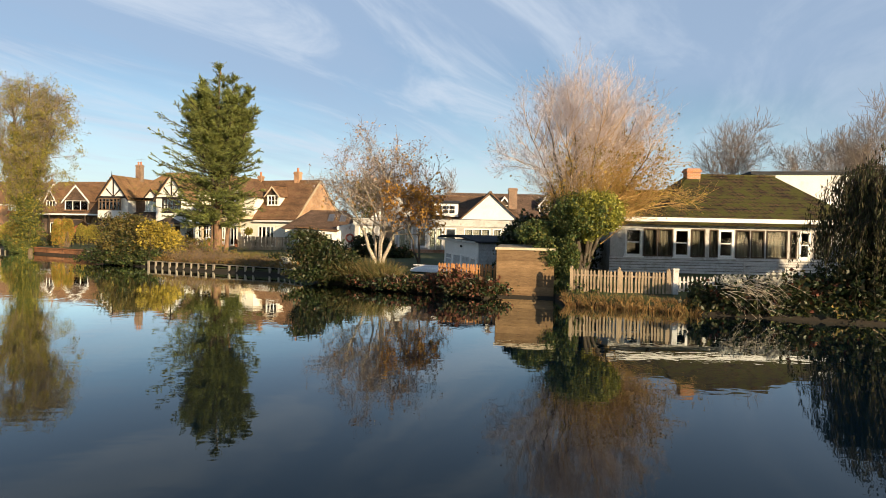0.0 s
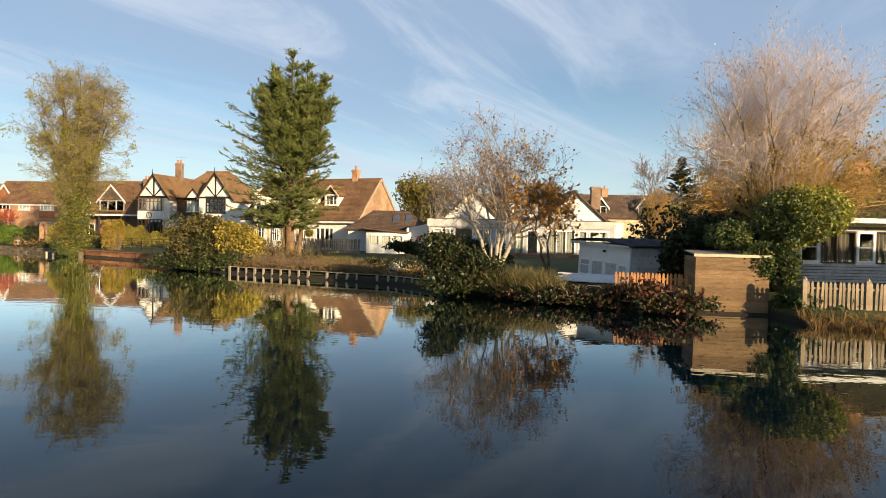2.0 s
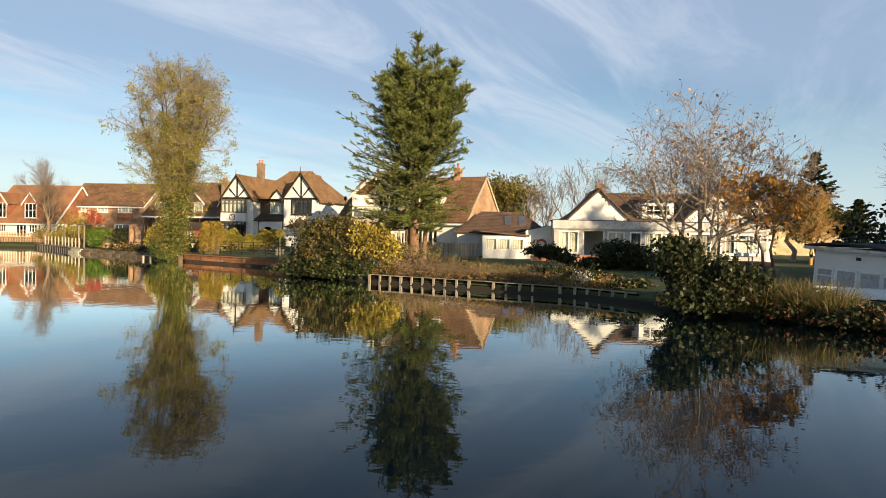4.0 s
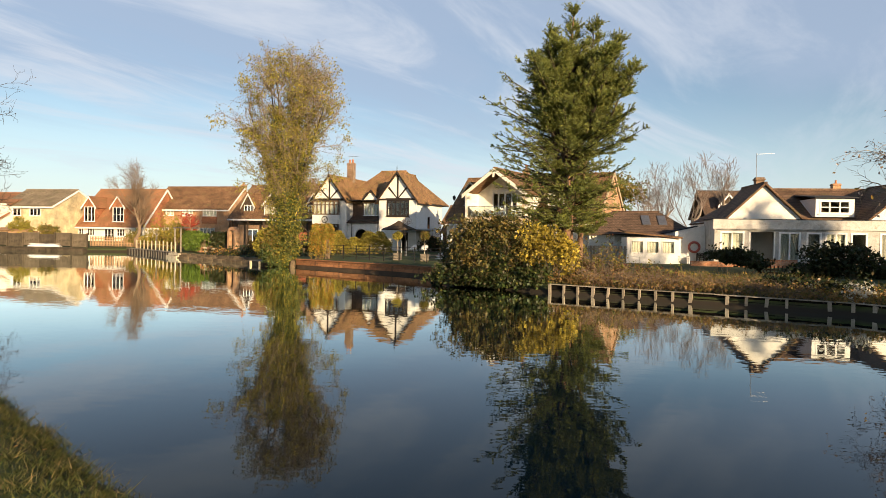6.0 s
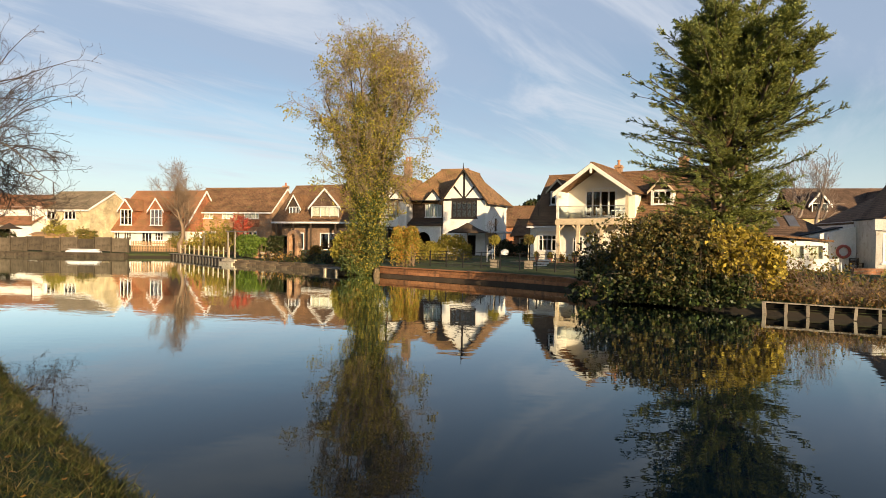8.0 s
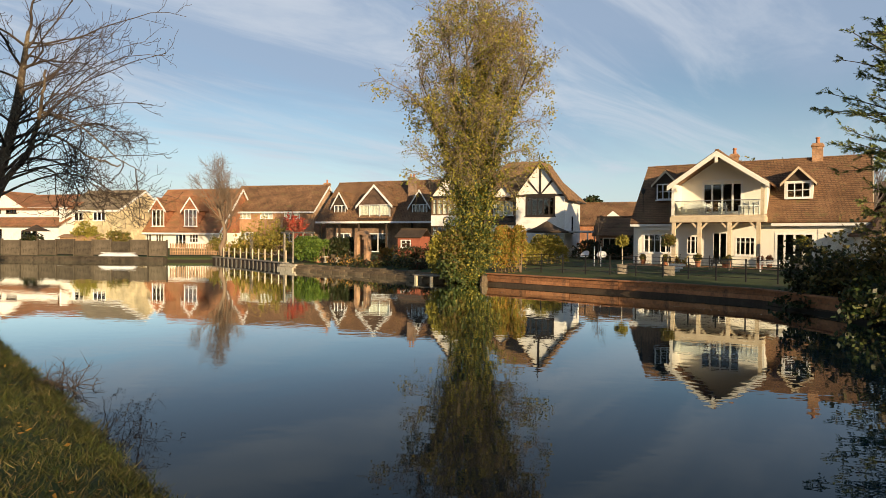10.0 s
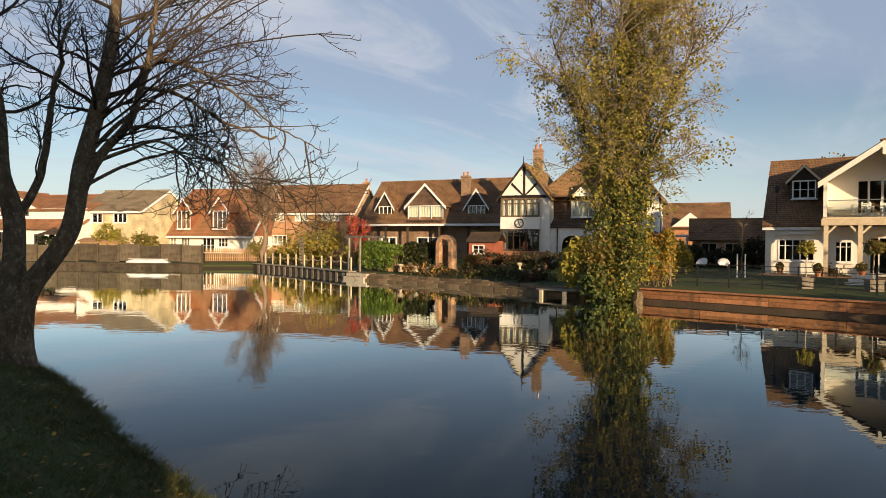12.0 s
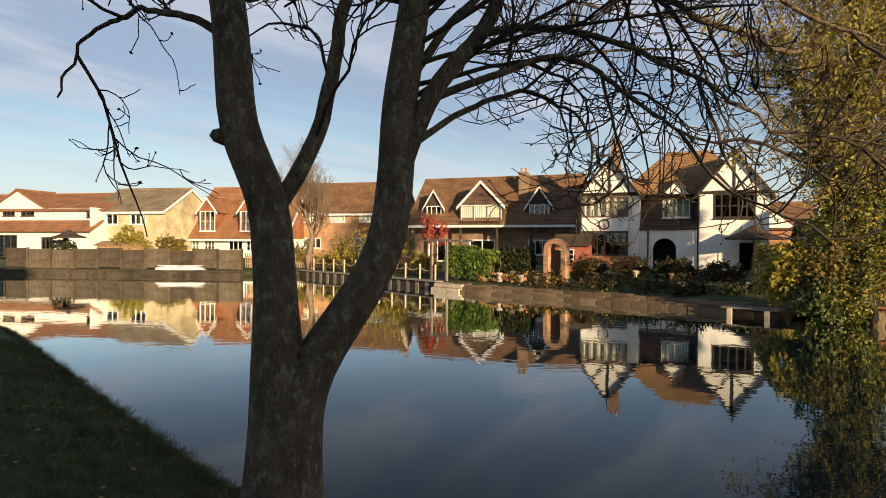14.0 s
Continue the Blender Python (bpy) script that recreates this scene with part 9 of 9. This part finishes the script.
g.prism([(*at_house(-5.6, -3.3), 0.66), (*at_house(6.5, -3.3), 0.66), (*at_house(6.5, -0.02), 0.66), (*at_house(-5.6, -0.02), 0.66)], (0, 0, 0.10))
solo("terrace", g, BRICK_O, "orange brick terrace before the balcony house", "terrace", kind="structure")

# furled and open parasols
def parasol(x, y, z, h, r, material, label, thatch=False):
    T = thing("parasol", x, y, z, 0, label, "parasol")
    g = Geo()
    g.tube([(0, 0, z), (0, 0, z + h)], 0.03, 7)
    part("pole", g, DARK, T)
    g = Geo()
    k = 10
    rings = [(0.04, z + h + 0.1), (r * 0.5, z + h - r * 0.22), (r, z + h - r * 0.42), (r * 0.98, z + h - r * 0.47), (r * 0.4, z + h - r * 0.25)]
    g.lathe(rings, (0, 0, 0), k)
    part("canopy", g, material, T)


parasol(-33.9, 75.6, 0.8, 3.1, 1.9, DARK, "dark brown open parasol by the timbered house")
parasol(-87.2, 77.6, 0.8, 2.7, 1.3, DARK, "thatched parasol beyond the panel wall")
g = Geo()
g.box(-86.2, -82.0, 79.6, 81.4, 0.8, 2.25)
g.slab([(-86.4, 79.4, 2.25), (-81.8, 79.4, 2.25), (-81.8, 80.5, 2.6), (-86.4, 80.5, 2.6)], 0.05)
solo("garden_shed", g, BOARD, "brown garden shed behind the panel wall", "shed")

# old brick arch and red summerhouse
A = thing("arch", -47.1, 65.4, 0.5, -30, "old stone garden arch with a dark doorway", "arch")
pts = [(-0.38 * math.cos(math.pi * i / 10), 2.3 + 0.38 * math.sin(math.pi * i / 10)) for i in range(11)]
out = [(-0.66 * math.cos(math.pi * i / 10), 2.3 + 0.66 * math.sin(math.pi * i / 10)) for i in range(11)]
part("pier", Geo().box(-0.66, -0.38, -0.25, 0.25, 0.5, 2.3), BRICK_O, A)
part("pier", Geo().box(0.38, 0.66, -0.25, 0.25, 0.5, 2.3), BRICK_O, A)
for i in range(10):
    q = [pts[i], pts[i + 1], out[i + 1], out[i]]
    part("voussoir", Geo().prism([(a, -0.25, b) for a, b in q], (0, 0.5, 0)), BRICK_O, A)
# dark sheet closes the arch to give the opening its shade
g = Geo()
g.box(-0.37, 0.37, 0.1, 0.15, 0.5, 2.32)
part("door", g, DARK, A)
H = thing("summerhouse", -45.9, 74.6, 0.7, -12, "small red painted summerhouse with white windows", "shed")
g = Geo()
g.wall(-1.1, 1.1, 0.7, 2.6, 0, 0.08, [(-0.8, 0.2, 1.6, 2.3)])
g.box(-1.1, -1.02, 0.08, 2, 0.7, 2.6)
g.box(1.02, 1.1, 0.08, 2, 0.7, 2.6)
g.box(-1.1, 1.1, 2, 2.08, 0.7, 2.6)
part("wall", g, REDPAINT, H)
window(H, -0.8, 0.2, 1.6, 2.3, 0, 2, 2, PAINT)
cover(H, roof_x(-1.1, 1.1, 0, 2.08, 2.6, 3.2, 0.2, 0.2, 0.06), DARK)
# trellis posts and pergola at the quay's corner
G = thing("pergola", -54.3, 67.5, 0.5, -40, "weathered timber pergola at the quay's corner", "pergola")
for xx, yy in ((0, 0), (1.1, 0.2), (0, 1.6), (1.1, 1.8)):
    g = Geo()
    g.box(xx - 0.06, xx + 0.06, yy - 0.06, yy + 0.06, 0.45, 2.75)
    part("post", g, GREYWOOD, G)
for yy in (0, 0.9, 1.8):
    g = Geo()
    g.box(-0.5, 1.6, yy - 0.04, yy + 0.04, 2.76, 2.88)
    part("beam", g, GREYWOOD, G)
L = thing("trellis", -60.6, 73.9, 0.5, -45, "grey lattice trellis screen", "trellis")
g = Geo()
for i in range(9):
    g.beam((-0.45, 0, 0.6 + i * 0.25), (0.45, 0, 0.6 + i * 0.25), 0.03, 0.03)
for i in range(5):
    g.beam((-0.45 + i * 0.225, 0.02, 0.5), (-0.45 + i * 0.225, 0.02, 2.7), 0.03, 0.03)
part("lattice", g, GREYWOOD, L)
# pale ornaments on the quay garden
for i, (x, y, h) in enumerate(((-50.2, 65.9, 0.5), (-49.5, 65.6, 0.62), (-49.0, 65.2, 0.42), (-48.2, 64.9, 0.4), (-42.6, 68.0, 0.62), (-40.9, 66.9, 0.55))):
    g = Geo()
    z = 0.55
    g.lathe([(0.16, z), (0.17, z + 0.08), (0.09, z + 0.14), (0.07, z + h * 0.55), (0.16, z + h * 0.75), (0.20, z + h * 0.9), (0.15, z + h), (0.03, z + h * 0.97)], (x, y, 0), 12)
    solo("garden_urn", g, OLDSTONE if i % 2 else STONE, "pale stone garden urn near the quay", "urn", "garden urns near the quay")
# low landing stage by the ivy tree
J = thing("landing_stage", -39.9, 56.5, 0.0, -35, "small dark landing stage with pale posts", "jetty")
for i in range(7):
    g = Geo()
    g.box(-1.0, 1.0, -0.75 + i * 0.16, -0.62 + i * 0.16, 0.30, 0.35)
    part("plank", g, GREYWOOD, J)
for xx in (-0.7, 0.6):
    g = Geo()
    g.box(xx - 0.08, xx + 0.08, -0.8, -0.68, -0.6, 0.30)
    part("pile", g, OAK, J)
# brick terrace and low wall of the tiled house
g = Geo()
g.box(-51.5, -47.8, 66.8, 67.0, 0.5, 1.0)
solo("garden_wall", g, BRICK, "low red brick garden wall", "wall")

# ---- near bank ----
rng = np.random.default_rng(120)


def bank_spots(n, d0, d1, x0, x1, power=1.0):
    nb = np.array(NEAR_BANK, float)
    o = np.argsort(nb[:, 0])
    x = rng.uniform(x0, x1, n)
    y = np.interp(x, nb[o, 0], nb[o, 1])
    d = d0 + (d1 - d0) * rng.random(n) ** power
    z = np.interp(d, [s[0] for s in NEAR_STEPS], [s[1] for s in NEAR_STEPS])
    return np.stack([x - 0.555 * d, y - 0.832 * d, z], 1)


def blades(B, h, w, lean):
    n = len(B)
    a = rng.uniform(0, 2 * np.pi, n)
    up = np.stack([np.cos(a) * lean * rng.random(n), np.sin(a) * lean * rng.random(n), np.ones(n)], 1)
    hh = (h * rng.uniform(0.5, 1.3, n))[:, None]
    b = rng.uniform(0, 2 * np.pi, n)
    s = np.stack([np.cos(b), np.sin(b), 0 * b], 1) * w
    tip = B + up * np.array([1.7, 1.7, 0.95]) * hh
    V = np.stack([B - s, B + s, tip], 1)
    return V.reshape(-1, 3), np.arange(3 * n).reshape(-1, 3)


solo("grass", blades(bank_spots(150000, 0.1, 4.2, -60, -21, 1.2), 0.050, 0.0046, 1.2), LAWN, "short rough grass on the near bank", "grass", kind="stuff")
mid = bank_spots(1500, -0.02, 0.35, -64, -20)
tuft = np.repeat(mid, 26, axis=0) + rng.normal(size=(len(mid) * 26, 3)) * np.array([0.06, 0.06, 0.0])
solo("edge_grass", blades(tuft, 0.065, 0.0055, 1.5), LAWN, "longer tufts along the water's edge", "grass", kind="stuff")
mid = bank_spots(2600, 0.05, 3.9, -60, -21, 1.2)
tuft = np.repeat(mid, 30, axis=0) + rng.normal(size=(len(mid) * 30, 3)) * np.array([0.07, 0.07, 0.0])
solo("grass_tufts", blades(tuft, 0.085, 0.0055, 1.5), LAWN, "uneven green tufts in the bank's grass", "grass", kind="stuff")
mid = bank_spots(620, 0.10, 3.8, -60, -21, 1.3)
tuft = np.repeat(mid, 36, axis=0) + rng.normal(size=(len(mid) * 36, 3)) * np.array([0.09, 0.09, 0.0])
solo("grass_tufts", blades(tuft, 0.08, 0.005, 1.5), STRAW, "straw coloured tufts in the bank's grass", "grass", kind="stuff")
C = bank_spots(900, 0.3, 3.6, -60, -21)
C[:, 2] += 0.045
solo("fallen_leaves", leaves(C, 0.05, rng, 0.9, 1.3), LEAF_ORANGE, "fallen brown leaves on the grass", "leaves", kind="stuff")
# bare twiggy shrub standing in the water's edge
n = 38
base = np.stack([rng.normal(-40.5, 0.2, n), rng.normal(30.45, 0.15, n), np.full(n, -0.05)], 1)
dd = np.stack([rng.normal(0.2, 0.4, n), rng.normal(0.15, 0.3, n), rng.uniform(0.5, 1.2, n)], 1)
P, R = shoots(rng, base, dd, rng.uniform(0.25, 0.55, n), 0.007, 7, 0.2, 0.0, 0.25, 0.5)
at, d2, r, t = spread(rng, P, R, 5, 50)
P2, R2 = shoots(rng, at, d2, rng.uniform(0.1, 0.3, len(at)), 0.004, 4, 0.25)
W = thing("water_shrub", -40.5, 30.4, 0.0, 0, "bare dark twiggy shrub at the near water's edge", "shrub")
V, F = join(tubes(P, R, 4), tubes(P2, R2, 3))
part("brushwood", (V - np.array([-40.5, 30.4, 0]), F), TWIG_D, W, kind="stuff")
# unseen trees and hedge, added sunward behind the camera to shade the near bank
leafy_tree(-37.6, 17.0, 1.0, 13.5, 4.2, 133, "unseen evergreen added to shade the near bank", LEAF_DARK, 4500, 0.42)
leafy_tree(-43.0, 17.0, 1.0, 13.0, 4.2, 130, "unseen evergreen added to shade the near bank", LEAF_DARK, 4500, 0.42)
leafy_tree(-48.0, 18.5, 1.0, 12.0, 4.2, 131, "unseen evergreen added to shade the near bank", LEAF_DARK, 4500, 0.42)
leafy_tree(-55.0, 24.5, 1.0, 12.0, 4.2, 132, "unseen evergreen added to shade the near bank", LEAF_DARK, 4500, 0.42)
for i, (x, y) in enumerate(((-40.4, 21.6), (-43.6, 19.4), (-46.8, 21.0), (-51.5, 22.5))):
    leafy_tree(x, y, 1.0, 8.8, 3.4, 150 + i, "unseen dense evergreen added to shade the near bank", LEAF_DARK, 5000, 0.7)
hedge("hedge", "unseen tall dark hedge added to shade the near bank", [(-36.6, 22.3), (-46.0, 16.0), (-56.0, 20.0)], 1.0, 0.9, 5.2, LEAF_DARK, 16000, 0.3, 160)
# unseen trees off to the right, added to shade the bungalow's front
for i, (x, y, h) in enumerate(((21.0, 17.4, 5.6), (24.5, 15.6, 6.0), (28.5, 14.0, 6.4), (31.0, 17.6, 5.6))):
    leafy_tree(x, y, 0.4, h, 2.2, 170 + i, "unseen bankside tree added to shade the bungalow", LEAF_WEEP, 9000, 0.2)
